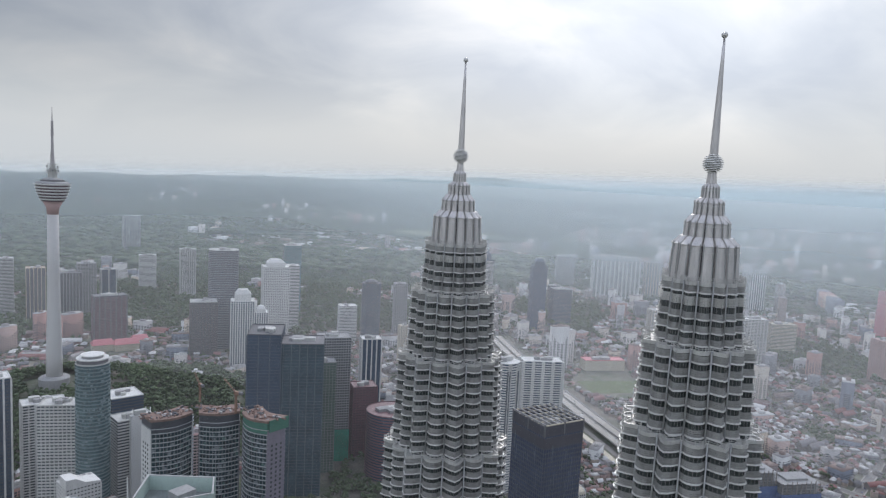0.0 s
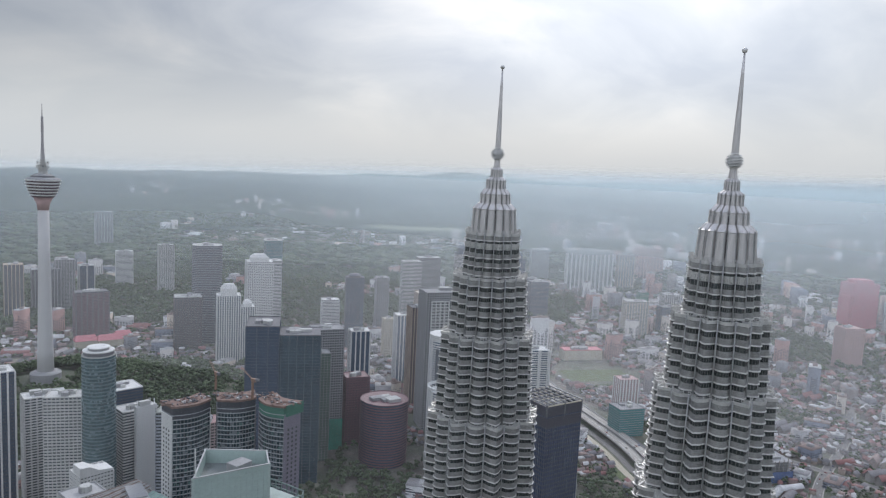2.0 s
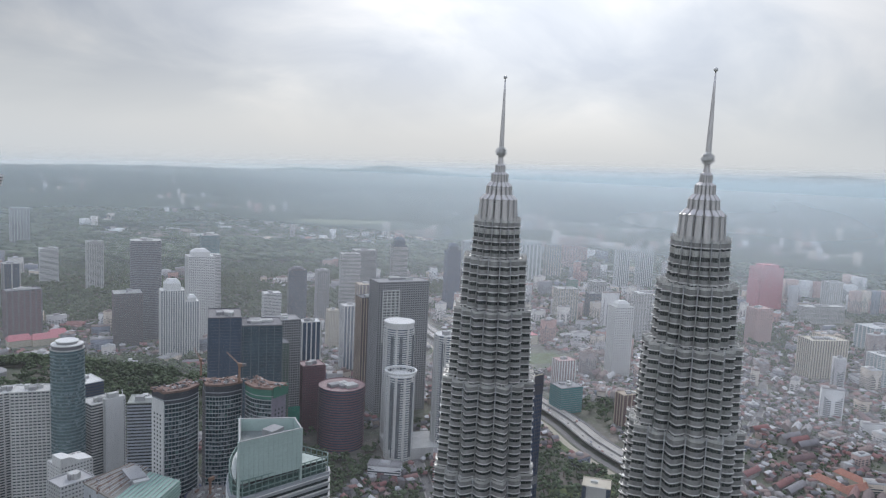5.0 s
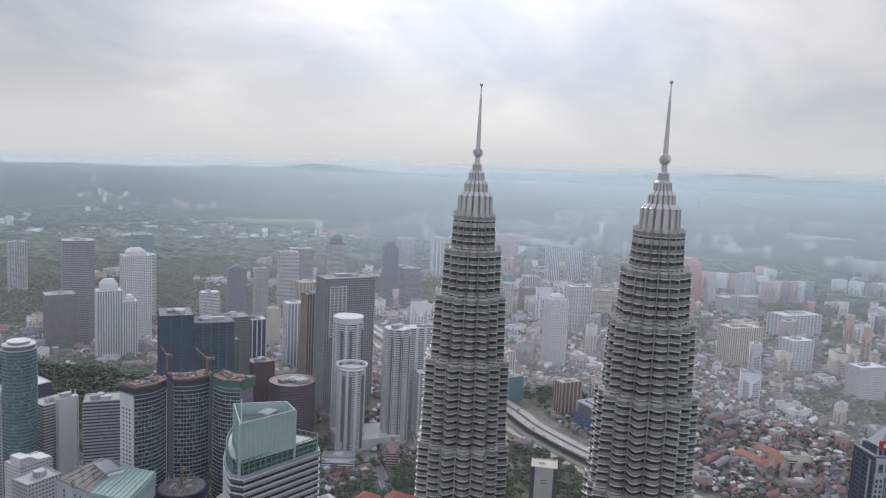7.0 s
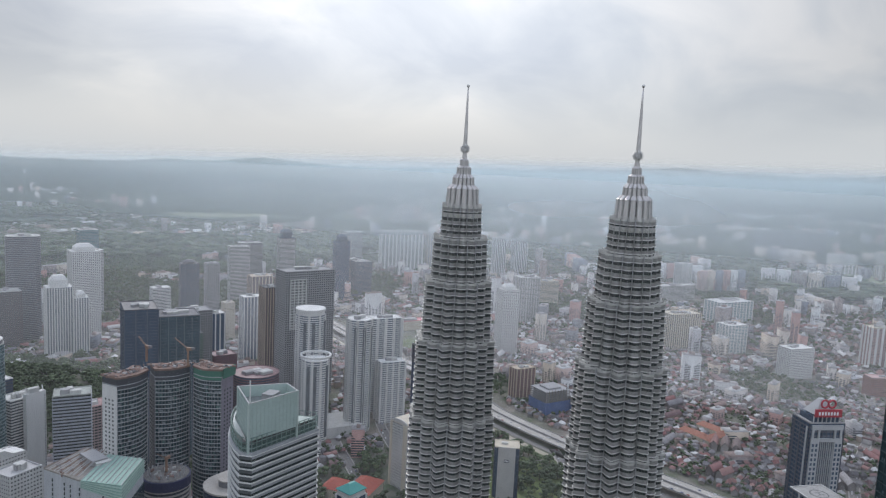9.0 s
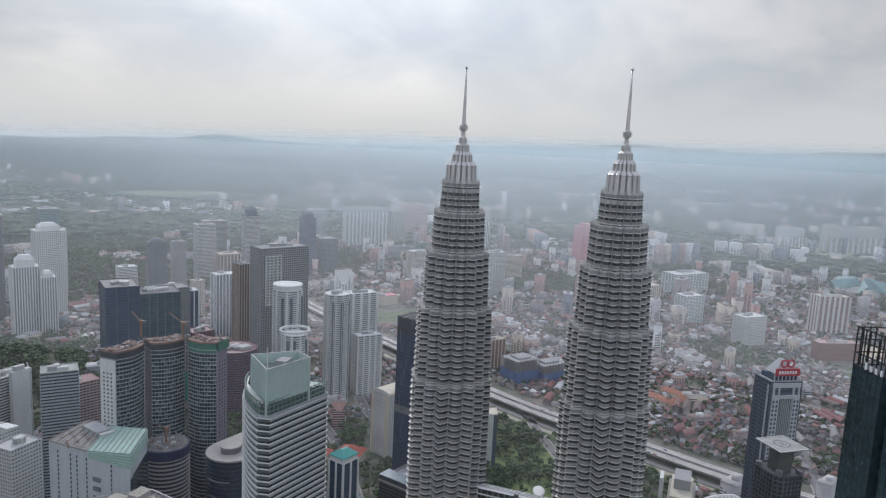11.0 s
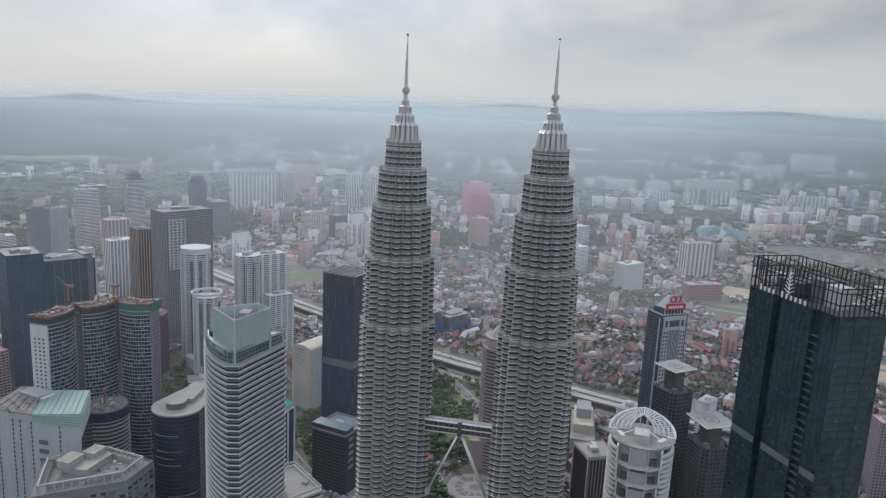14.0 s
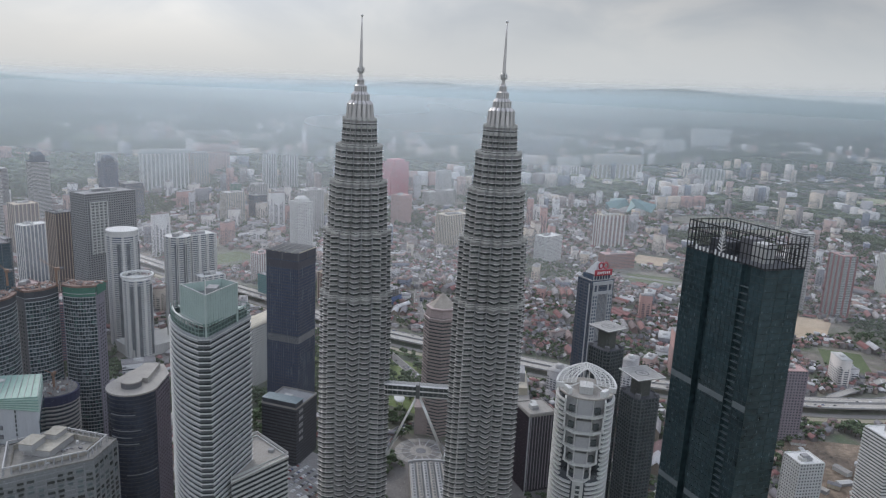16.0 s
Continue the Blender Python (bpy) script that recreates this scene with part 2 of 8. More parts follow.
# ---- mesh helpers ----
class MB:
    """Vertices and faces for one mesh."""

    def __init__(self):
        self.v, self.f = [], []

    def add(self, vs, fs):
        o = len(self.v)
        self.v += [tuple(p) for p in vs]
        self.f += [tuple(o + i for i in f) for f in fs]
        return self

    def box(self, x0, x1, y0, y1, z0, z1):
        return self.prism([(x0, y0), (x1, y0), (x1, y1), (x0, y1)], z0, z1)

    def obox(self, cx, cy, w, d, z0, z1, rot=0):
        c, s = math.cos(rot), math.sin(rot)
        return self.prism([(cx + c * a - s * b, cy + s * a + c * b) for a, b in ((-w / 2, -d / 2), (w / 2, -d / 2), (w / 2, d / 2), (-w / 2, d / 2))], z0, z1)

    def prism(self, poly, z0, z1, cap=True):
        n = len(poly)
        fs = [(i, (i + 1) % n, n + (i + 1) % n, n + i) for i in range(n)]
        if cap:
            fs += [tuple(range(n - 1, -1, -1)), tuple(range(n, 2 * n))]
        return self.add([(x, y, z0) for x, y in poly] + [(x, y, z1) for x, y in poly], fs)

    def loft(self, rings, cap0=True, cap1=True):
        n = len(rings[0])
        fs = []
        for k in range(len(rings) - 1):
            a, b = k * n, (k + 1) * n
            fs += [(a + i, a + (i + 1) % n, b + (i + 1) % n, b + i) for i in range(n)]
        if cap0:
            fs.append(tuple(range(n - 1, -1, -1)))
        if cap1:
            fs.append(tuple(range((len(rings) - 1) * n, len(rings) * n)))
        return self.add([p for r in rings for p in r], fs)

    def tube(self, a, b, r0, r1=None, n=8):
        a, b = Vector(a), Vector(b)
        d = (b - a).normalized()
        u = d.orthogonal().normalized()
        w = d.cross(u)
        r1 = r0 if r1 is None else r1
        ring = lambda c, r: [c + r * (math.cos(6.28319 * i / n) * u + math.sin(6.28319 * i / n) * w) for i in range(n)]
        return self.loft([ring(a, r0), ring(b, r1)])

    def mesh(self, name):
        me = bpy.data.meshes.new(name)
        me.from_pydata(self.v, [], self.f)
        me.update()
        return me


def circle(r, n=32, cx=0, cy=0, a0=0.0):
    return [(cx + r * math.cos(a0 + 2 * math.pi * i / n), cy + r * math.sin(a0 + 2 * math.pi * i / n)) for i in range(n)]


def rect(w, d):
    return [(-w / 2, -d / 2), (w / 2, -d / 2), (w / 2, d / 2), (-w / 2, d / 2)]


def offset(poly, p):
    """A convex outline pushed outwards by p."""
    n, out = len(poly), []
    for i in range(n):
        (ax, ay), (bx, by), (cx, cy) = poly[i - 1], poly[i], poly[(i + 1) % n]
        u, v = Vector((bx - ax, by - ay)).normalized(), Vector((cx - bx, cy - by)).normalized()
        m = Vector((u.y + v.y, -u.x - v.x))
        k = p / max(0.25, 1 + u.dot(v)) 
        out.append((bx + m.x * k, by + m.y * k))
    return out


def ringband(mb, inner, outer, z0, z1):
    """A closed band that stands proud of a wall, with top and underside."""
    r = lambda poly, z: [(x, y, z) for x, y in poly]
    return mb.loft([r(inner, z0), r(outer, z0), r(outer, z1), r(inner, z1)], False, False)


def thing(name, x, y, z=0.0, rz=0.0, label="", category="", group="", kind=""):
    ob = new(name)
    ob.matrix_basis = pose(x, y, z, 0, 0, rz)
    ob.empty_display_size = 1
    return tagged(ob, label, category, group, kind)


def part(name, mb, material, parent, label="", kind="", at=None, smooth=False):
    me = mb if isinstance(mb, bpy.types.Mesh) else mb.mesh(name)
    if not me.materials:
        me.materials.append(material)
    if smooth:
        me.shade_smooth()
    ob = new(name, me)
    ob.parent = parent
    if at is not None:
        ob.matrix_basis = at
    return tagged(ob, label, kind=kind)


def solo(name, mb, material, label, category="", kind="", smooth=False):
    me = mb.mesh(name)
    me.materials.append(material)
    if smooth:
        me.shade_smooth()
    return tagged(new(name, me), label, category, "", kind)


# ---- terrain ----
CX, CY, R0, SPAN = -150.0, 0.0, 2700.0, 1700.0


def squeeze(D):
    """Ground distance as it stands here for a true distance D; the far plain is folded into the last two kilometres."""
    return D if D <= R0 else R0 + SPAN * (1 - math.exp(-(D - R0) / SPAN))


def plain_end(a):
    """True distance at which the plain ends in bearing a (degrees): nearer on the north-western side."""
    return 24000.0 - 9500.0 * min(1.0, max(0.0, (a - 56.0) / 34.0))


def rise(d, a=40.0):
    if d <= R0:
        return 0.0
    D = R0 - SPAN * math.log(max(1e-6, 1 - (d - R0) / SPAN))
    return 407.0 * (1 - d / min(D, plain_end(a)))


def hill(x, y):
    return 72.0 * math.exp(-(((x - 60) / 230) ** 2 + ((y - 1190) / 150) ** 2))


def gz(x, y):
    return rise(math.hypot(x - CX, y - CY), math.degrees(math.atan2(y - CY, x - CX))) + hill(x, y)


def far_place(D, a):
    """Where a thing at true distance D, bearing a stands, and the factor of its size."""
    d = squeeze(D)
    x, y = CX + d * math.cos(a), CY + d * math.sin(a)
    return x, y, gz(x, y), d / D


def build_ground():
    mb = MB()
    radii = [0.1] + [80 * i for i in range(1, 34)] + [squeeze(R0 * 1.06 ** i) for i in range(38)]
    n = 144
    mb.loft([[(CX + r * math.cos(2 * math.pi * i / n), CY + r * math.sin(2 * math.pi * i / n),
               gz(CX + r * math.cos(2 * math.pi * i / n), CY + r * math.sin(2 * math.pi * i / n))) for i in range(n)] for r in radii], True, False)
    solo("ground", mb, GROUND, "patchwork of green plots, bare soil and grey streets", "ground", "structure", True)
    # hills on the horizon
    hb = MB()
    rows = []
    for k in range(5):
        r = 4370 + 45 * k
        ring = []
        for i in range(360):
            a = math.radians(i)
            deg = (i + 180) % 360 - 180
            crest = np.interp(deg, (-180, -60, -13, 5, 19, 27, 40, 59, 91, 180), (380, 432, 442, 430, 414, 394, 374, 337, 292, 330))
            crest += 26 * math.exp(-((deg - 1.4) / 6) ** 2) + 34 * math.exp(-((deg - 54) / 3.6) ** 2) + 34 * math.exp(-((deg - 22) / 7) ** 2)
            h = crest + 20 * noise.noise((3.6 * math.cos(a), 3.6 * math.sin(a), 1.7)) + 22 * noise.noise((12 * math.cos(a), 12 * math.sin(a), 5)) + 9 * noise.noise((40 * math.cos(a), 40 * math.sin(a), 9))
            foot = rise(4399, deg) - 30
            ring.append((CX + r * math.cos(a), CY + r * math.sin(a), foot + max(10, h - foot) * math.sin(k / 4 * math.pi / 2)))
        rows.append(ring)
    hb.loft(rows, False, False)
    solo("hills", hb, mat("wooded_hills", (0.10, 0.13, 0.10), 0.95, 0, 0.2, 0.004, 0.02), "low wooded hills along the hazy horizon", "hills", "structure", True)


build_ground()


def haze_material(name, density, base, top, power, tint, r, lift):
    """Translucent film that stands in for haze: scatters the light that falls on it and lets the rest pass; the longer
    sight line behind it is put in as density rising with height.
    """
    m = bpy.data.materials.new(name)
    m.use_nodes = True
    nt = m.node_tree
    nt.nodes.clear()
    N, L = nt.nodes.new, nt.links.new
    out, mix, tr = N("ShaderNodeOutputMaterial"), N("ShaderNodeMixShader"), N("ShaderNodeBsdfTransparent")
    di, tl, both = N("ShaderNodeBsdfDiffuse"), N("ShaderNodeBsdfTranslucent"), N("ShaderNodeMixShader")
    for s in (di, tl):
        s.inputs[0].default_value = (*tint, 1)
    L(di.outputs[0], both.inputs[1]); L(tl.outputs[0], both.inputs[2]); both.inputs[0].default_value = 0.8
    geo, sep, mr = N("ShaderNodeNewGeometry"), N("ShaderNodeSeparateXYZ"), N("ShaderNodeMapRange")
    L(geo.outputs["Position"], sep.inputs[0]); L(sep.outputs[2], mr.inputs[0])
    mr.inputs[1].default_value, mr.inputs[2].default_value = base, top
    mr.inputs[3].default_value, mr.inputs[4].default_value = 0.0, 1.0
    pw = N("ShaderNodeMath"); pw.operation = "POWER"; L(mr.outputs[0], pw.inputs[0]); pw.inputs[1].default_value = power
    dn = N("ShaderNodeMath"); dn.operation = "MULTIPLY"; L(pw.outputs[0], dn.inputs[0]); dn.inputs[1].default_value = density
    # brighter air towards the sun is put in as higher density
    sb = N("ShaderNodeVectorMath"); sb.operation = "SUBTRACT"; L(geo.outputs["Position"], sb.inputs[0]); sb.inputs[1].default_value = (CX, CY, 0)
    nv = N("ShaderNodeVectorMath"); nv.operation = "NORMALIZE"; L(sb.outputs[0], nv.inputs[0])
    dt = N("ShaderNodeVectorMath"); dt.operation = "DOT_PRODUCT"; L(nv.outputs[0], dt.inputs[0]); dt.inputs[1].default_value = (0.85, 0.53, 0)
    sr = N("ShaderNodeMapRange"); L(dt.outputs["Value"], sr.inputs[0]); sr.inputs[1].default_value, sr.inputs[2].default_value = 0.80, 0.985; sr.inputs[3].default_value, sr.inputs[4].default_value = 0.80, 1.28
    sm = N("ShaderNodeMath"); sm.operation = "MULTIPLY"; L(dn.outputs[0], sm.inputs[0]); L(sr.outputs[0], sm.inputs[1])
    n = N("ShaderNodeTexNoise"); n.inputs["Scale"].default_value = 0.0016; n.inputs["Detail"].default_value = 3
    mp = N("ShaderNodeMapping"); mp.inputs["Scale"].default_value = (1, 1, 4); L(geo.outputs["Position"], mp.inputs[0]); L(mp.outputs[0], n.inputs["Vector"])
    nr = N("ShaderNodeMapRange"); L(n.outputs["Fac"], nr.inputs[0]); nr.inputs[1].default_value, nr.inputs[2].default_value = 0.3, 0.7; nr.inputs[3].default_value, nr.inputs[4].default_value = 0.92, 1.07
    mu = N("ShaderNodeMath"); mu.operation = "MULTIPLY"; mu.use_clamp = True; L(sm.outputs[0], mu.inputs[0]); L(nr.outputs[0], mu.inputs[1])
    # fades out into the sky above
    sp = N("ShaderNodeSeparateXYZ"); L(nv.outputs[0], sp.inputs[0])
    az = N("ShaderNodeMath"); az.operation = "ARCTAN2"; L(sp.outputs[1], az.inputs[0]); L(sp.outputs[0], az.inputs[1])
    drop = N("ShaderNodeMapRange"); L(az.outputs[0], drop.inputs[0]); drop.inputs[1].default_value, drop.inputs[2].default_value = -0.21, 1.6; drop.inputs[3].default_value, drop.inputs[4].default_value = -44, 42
    # height above the eye's level, brought to one distance, so that all shells end at one slope
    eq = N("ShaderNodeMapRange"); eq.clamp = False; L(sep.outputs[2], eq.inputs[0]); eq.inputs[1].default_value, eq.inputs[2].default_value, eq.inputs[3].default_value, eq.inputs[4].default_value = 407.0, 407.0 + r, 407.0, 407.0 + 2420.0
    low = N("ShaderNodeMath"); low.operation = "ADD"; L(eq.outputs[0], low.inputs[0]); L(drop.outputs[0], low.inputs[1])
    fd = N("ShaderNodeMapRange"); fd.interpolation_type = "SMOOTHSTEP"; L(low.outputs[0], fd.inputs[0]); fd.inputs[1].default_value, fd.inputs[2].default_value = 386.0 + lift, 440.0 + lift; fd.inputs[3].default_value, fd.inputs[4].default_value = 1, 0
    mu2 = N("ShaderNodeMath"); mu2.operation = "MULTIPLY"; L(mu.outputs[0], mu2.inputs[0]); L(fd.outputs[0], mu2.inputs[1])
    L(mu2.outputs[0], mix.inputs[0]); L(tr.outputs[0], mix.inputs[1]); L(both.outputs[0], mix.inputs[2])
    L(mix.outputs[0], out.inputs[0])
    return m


def haze_shell(r, density, base, top, power=1.0, tint=(0.715, 0.89, 0.985), lift=0.0):
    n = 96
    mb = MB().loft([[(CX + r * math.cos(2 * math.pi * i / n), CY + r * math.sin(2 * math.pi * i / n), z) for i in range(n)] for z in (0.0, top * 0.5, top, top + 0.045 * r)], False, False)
    solo("haze", mb, haze_material("painted_haze", density, base, top, power, tint, r, lift), "translucent shell standing in for haze over the distant city", "haze", "structure", True)


# five nested shells ring the city and carry its haze as partial opacity
haze_shell(330, 0.018, -4000.0, 400.0, 1.0, (0.96, 0.97, 1.0))
haze_shell(720, 0.035, -1500.0, 400.0, 1.0, (0.93, 0.96, 1.0))
haze_shell(1280, 0.215, -420.0, 330.0, 1.0, (0.93, 0.965, 1.0))
haze_shell(2420, 0.68, -60.0, 400.0, 1.45, lift=-13.0)
haze_shell(4180, 0.66, 270.0, 410.0, 1.0, (0.82, 0.87, 0.895), 4.0)


# ---- the twin towers ----
def tower_outline(rj, rv, ra):
    """Sixteen bays in plan: pointed ones and round ones by turns, with a recess at each joint. rj: joint, rv: point, ra: round bay."""
    pts = []
    step = math.pi / 8
    for b in range(16):
        a0 = b * step
        h = 0.055 * step
        if b % 2 == 0:
            pts.append((rj, a0 + h)); pts.append((rj * 0.42 + rv * 0.58, a0 + step * 0.27)); pts.append((rv, a0 + step / 2)); pts.append((rj * 0.42 + rv * 0.58, a0 + step * 0.73)); pts.append((rj, a0 + step - h))
        else:
            for k in range(7):
                u = k / 6
                pts.append((rj + (ra - rj) * math.sin(math.pi * u) ** 0.7, a0 + h + (step - 2 * h) * u))
    return [(r * math.cos(a), r * math.sin(a)) for r, a in pts]


def scaled(poly, z, s):
    return [(x * s, y * s, z) for x, y in poly]


def floor_band(poly, R, fh):
    """One storey: a spandrel of three louvre blades over a recessed back."""
    mb = MB()
    k = lambda p: 1 + p / R
    g = 1 - 0.75 / R
    z = lambda f: f * fh
    prof = [(0.36, g), (0.385, k(0.10)), (0.47, k(0.02)), (0.475, k(-0.48)), (0.535, k(-0.48)), (0.545, k(0.0)), (0.61, k(-0.06)), (0.615, k(-0.52)), (0.675, k(-0.52)),
            (0.685, k(-0.12)), (0.745, k(-0.16)), (0.75, k(-0.5)), (0.81, k(-0.5)), (0.815, k(-0.30)), (0.85, k(-0.34)), (0.86, g)]
    return mb.loft([scaled(poly, z(f), q) for f, q in prof], False, False)


def louvre_band(poly, R, fh):
    """A plant storey: open slats from floor to floor."""
    mb = MB()
    k = lambda p: 1 + p / R
    prof = []
    for i in range(6):
        f = 0.36 + 0.125 * i
        prof += [(f, k(-0.6)), (f + 0.01, k(0.0)), (f + 0.045, k(0.0)), (f + 0.055, k(-0.6))]
    return mb.loft([scaled(poly, f * fh, q) for f, q in prof], False, False)


def floor_lip(poly, R, fh):
    """The pale sunshade: two thin blades, one above the other."""
    mb = MB()
    k = lambda p: 1 + p / R
    mb.loft([scaled(poly, 0.335 * fh, k(-0.45)), scaled(poly, 0.31 * fh, k(0.42)), scaled(poly, 0.345 * fh, k(0.46)), scaled(poly, 0.37 * fh, k(0.12)),
             scaled(poly, 0.385 * fh, k(0.12)), scaled(poly, 0.385 * fh, k(0.32)), scaled(poly, 0.41 * fh, k(0.32)), scaled(poly, 0.42 * fh, k(0.05))], False, False)
    return mb


SECTIONS = [  # z from, z to, storeys, radius below, radius above
    (0.0, 250.0, 59, 27.2, 26.9), (250.0, 298.5, 12, 25.6, 24.9), (298.5, 335.0, 9, 22.0, 20.8), (335.0, 361.0, 6, 17.6, 16.7), (361.0, 380.2, 5, 13.1, 12.2)]
TURN_TOWER = 11.0


def build_tower(x, y, label):
    t = thing("skyscraper", x, y, 0, TURN_TOWER, label, "skyscraper", "twin towers")
    for si, (z0, z1, n, ra, rb) in enumerate(SECTIONS):
        R = (ra + rb) / 2
        unit = tower_outline(0.855, 1.03, 0.97)
        top = si == len(SECTIONS) - 1
        poly = [(px * ra, py * ra) for px, py in unit]
        taper = rb / ra
        fh = (z1 - z0) / n
        gl = MB().loft([scaled(poly, z0, 1 - 0.62 / R), scaled(poly, z1 - 0.3, taper * (1 - 0.62 / R))])
        part("glazing", gl, GLASS_BAND, t, "dark window glass behind the bands")
        band, lip = floor_band(poly, R, fh).mesh("spandrel"), floor_lip(poly, R, fh).mesh("sunshade")
        slats = louvre_band(poly, R, fh).mesh("louvre") if top else None
        for i in range(n):
            s = 1 + (taper - 1) * i / n
            m = Matrix.Translation((0, 0, z0 + i * fh)) @ Matrix.Diagonal((s, s, 1, 1))
            if top and i == 3:
                part("louvre", slats, STEEL, t, at=m)
            else:
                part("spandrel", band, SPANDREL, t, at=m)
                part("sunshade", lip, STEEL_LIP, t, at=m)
        # window bars in front of the glass
        bars = MB()
        for j, (px, py) in enumerate(poly):
            qx, qy = poly[(j + 1) % len(poly)]
            f0, f1 = 1 - 0.55 / R, taper * (1 - 0.55 / R)
            for u in (0.0, 0.5) if math.dist((px, py), (qx, qy)) > 1.6 else (0.0,):
                cx_, cy_ = px + (qx - px) * u, py + (qy - py) * u
                bars.loft([[(cx_ * f + dx, cy_ * f + dy, z_) for dx, dy in ((-0.07, -0.07), (0.07, -0.07), (0.07, 0.07), (-0.07, 0.07))] for z_, f in ((z0 + 0.5, f0), (z1 - 0.4, f1))], False, False)
        part("window_bars", bars, WINDOW_BAR, t, kind="stuff")
        # columns in the joints between the bays
        for b in range(16):
            a = b * math.pi / 8
            c = MB().tube((0.872 * ra * math.cos(a), 0.872 * ra * math.sin(a), z0), (0.872 * rb * math.cos(a), 0.872 * rb * math.sin(a), z1 + 0.6), 0.31 if not top else 0.28, None, 8)
            part("column", c, COLUMN_STEEL, t, smooth=True)
        # terrace with its parapet on the setback, and a light rail round it
        cap = MB().loft([scaled(poly, z1 - 0.5, taper * 0.97), scaled(poly, z1 - 0.4, taper * 1.005), scaled(poly, z1 + 0.75, taper * 1.01), scaled(poly, z1 + 0.75, taper * 0.97), scaled(poly, z1 + 0.1, taper * 0.965)], True, True)
        part("terrace", cap, STEEL, t, "steel-clad terrace of a setback")
        for zr in (1.35, 1.9):
            part("rail", MB().loft([scaled(poly, z1 + zr + dz, taper * q) for q, dz in ((0.995, 0), (1.0, 0), (1.0, 0.13), (0.995, 0.13), (0.995, 0))], False, False), STEEL, t)
        posts = MB()
        for px, py in poly:
            posts.obox(px * taper * 0.997, py * taper * 0.997, 0.14, 0.14, z1 + 0.7, z1 + 2.0)
        part("rail_posts", posts, STEEL, t, kind="stuff")
    # crown: pleated steel tiers with sloping shoulders
    tiers = [(380.6, 390.8, 10.3, 9.6), (392.9, 397.3, 7.0, 6.6), (399.3, 403.2, 4.6, 4.35), (404.4, 407.6, 2.8, 2.55)]

    def pleats(r, z, deep=0.17, n=16, sub=10, soft=0.32):
        return [(r * (1 - deep + deep * abs(math.sin(math.pi * k / sub)) ** soft) * math.cos(2 * math.pi * k / (n * sub)), r * (1 - deep + deep * abs(math.sin(math.pi * k / sub)) ** soft) * math.sin(2 * math.pi * k / (n * sub)), z) for k in range(n * sub)]
    for i, (z0, z1, ra, rb) in enumerate(tiers):
        nxt = tiers[i + 1][2] if i < 3 else 1.7
        zn = tiers[i + 1][0] if i < 3 else 408.6
        h = z1 - z0
        mid = lambda f: ra + f * (rb - ra)
        rings = [pleats(ra, z0)]
        for f in (0.24, 0.5, 0.74):      # panel joints
            rings += [pleats(mid(f), z0 + f * h - 0.05), pleats(mid(f) * 0.988, z0 + f * h - 0.03), pleats(mid(f) * 0.988, z0 + f * h + 0.03), pleats(mid(f), z0 + f * h + 0.05)]
        rings += [pleats(rb, z1), pleats(rb * 1.025, z1 + 0.1), pleats(rb * 1.025, z1 + 0.35)]
        part("crown_tier", MB().loft(rings), STEEL_CROWN, t, "pleated stainless crown tier", smooth=False)
        part("shoulder", MB().loft([pleats(rb * 1.03, z1 + 0.35, 0.15), pleats(rb * 0.97, z1 + 0.75, 0.17), pleats(nxt * 1.10, zn + 0.5, 0.26), pleats(nxt * 0.9, zn + 0.7, 0.2)]), STEEL_CROWN, t, "sloping bright steel shoulder")
        for b in range(16):
            for e_ in (-1, 1):
                a = b * math.pi / 8 + e_ * 0.055
                fin = MB().tube((ra * 0.955 * math.cos(a), ra * 0.955 * math.sin(a), z0), (rb * 0.975 * math.cos(a), rb * 0.975 * math.sin(a), z1 + 0.9), 0.155 - 0.028 * i, None, 6)
                part("fin", fin, COLUMN_STEEL, t)
            a = b * math.pi / 8
            part("groove", MB().tube((ra * 0.85 * math.cos(a), ra * 0.85 * math.sin(a), z0), (rb * 0.85 * math.cos(a), rb * 0.85 * math.sin(a), z1 + 0.3), 0.26 - 0.05 * i, None, 6), STEEL_DARK, t)
        zz, rr = z0 + 0.84 * h, mid(0.84)
        part("rail", MB().loft([[(px, py, zz + dz) for px, py in circle(rr + dr, 32)] for dr, dz in ((0.12, 0), (0.24, 0), (0.24, 0.14), (0.12, 0.14), (0.12, 0))], False, False), STEEL, t)
    part("neck", MB().loft([pleats(1.75, 407.8, 0.16, 8), pleats(1.5, 410.0, 0.16, 8), pleats(1.2, 412.7, 0.16, 8)]), STEEL_CROWN, t)
    ball = thing_child("ring_ball", t)
    for k in range(11):
        zz = -2.55 + 5.1 * k / 10
        r = math.sqrt(max(0.2, 2.95 ** 2 - zz ** 2))
        part("ring", MB().loft([[(px, py, 415.1 + zz + dz) for px, py in circle(r + dr, 28)] for dr, dz in ((-0.5, -0.16), (0.0, -0.14), (0.08, 0.0), (0.0, 0.14), (-0.5, 0.16), (-0.5, -0.16))], False, False), STEEL_LIP, ball, smooth=True)
    part("core", MB().loft([[(px, py, 415.1 + 2.4 * math.sin(u)) for px, py in circle(max(0.05, 2.4 * math.cos(u)), 24)] for u in [(-0.5 + k / 12) * math.pi for k in range(13)]]), COLUMN_STEEL, ball, smooth=True)
    part("mast", MB().loft([[(px, py, z) for px, py in circle(r, 16)] for z, r in ((412.4, 1.1), (418.0, 1.25), (424.0, 1.14), (434.0, 0.86), (444.0, 0.56), (451.6, 0.32))]), STEEL_CROWN, t, "tapering stainless mast", smooth=True)
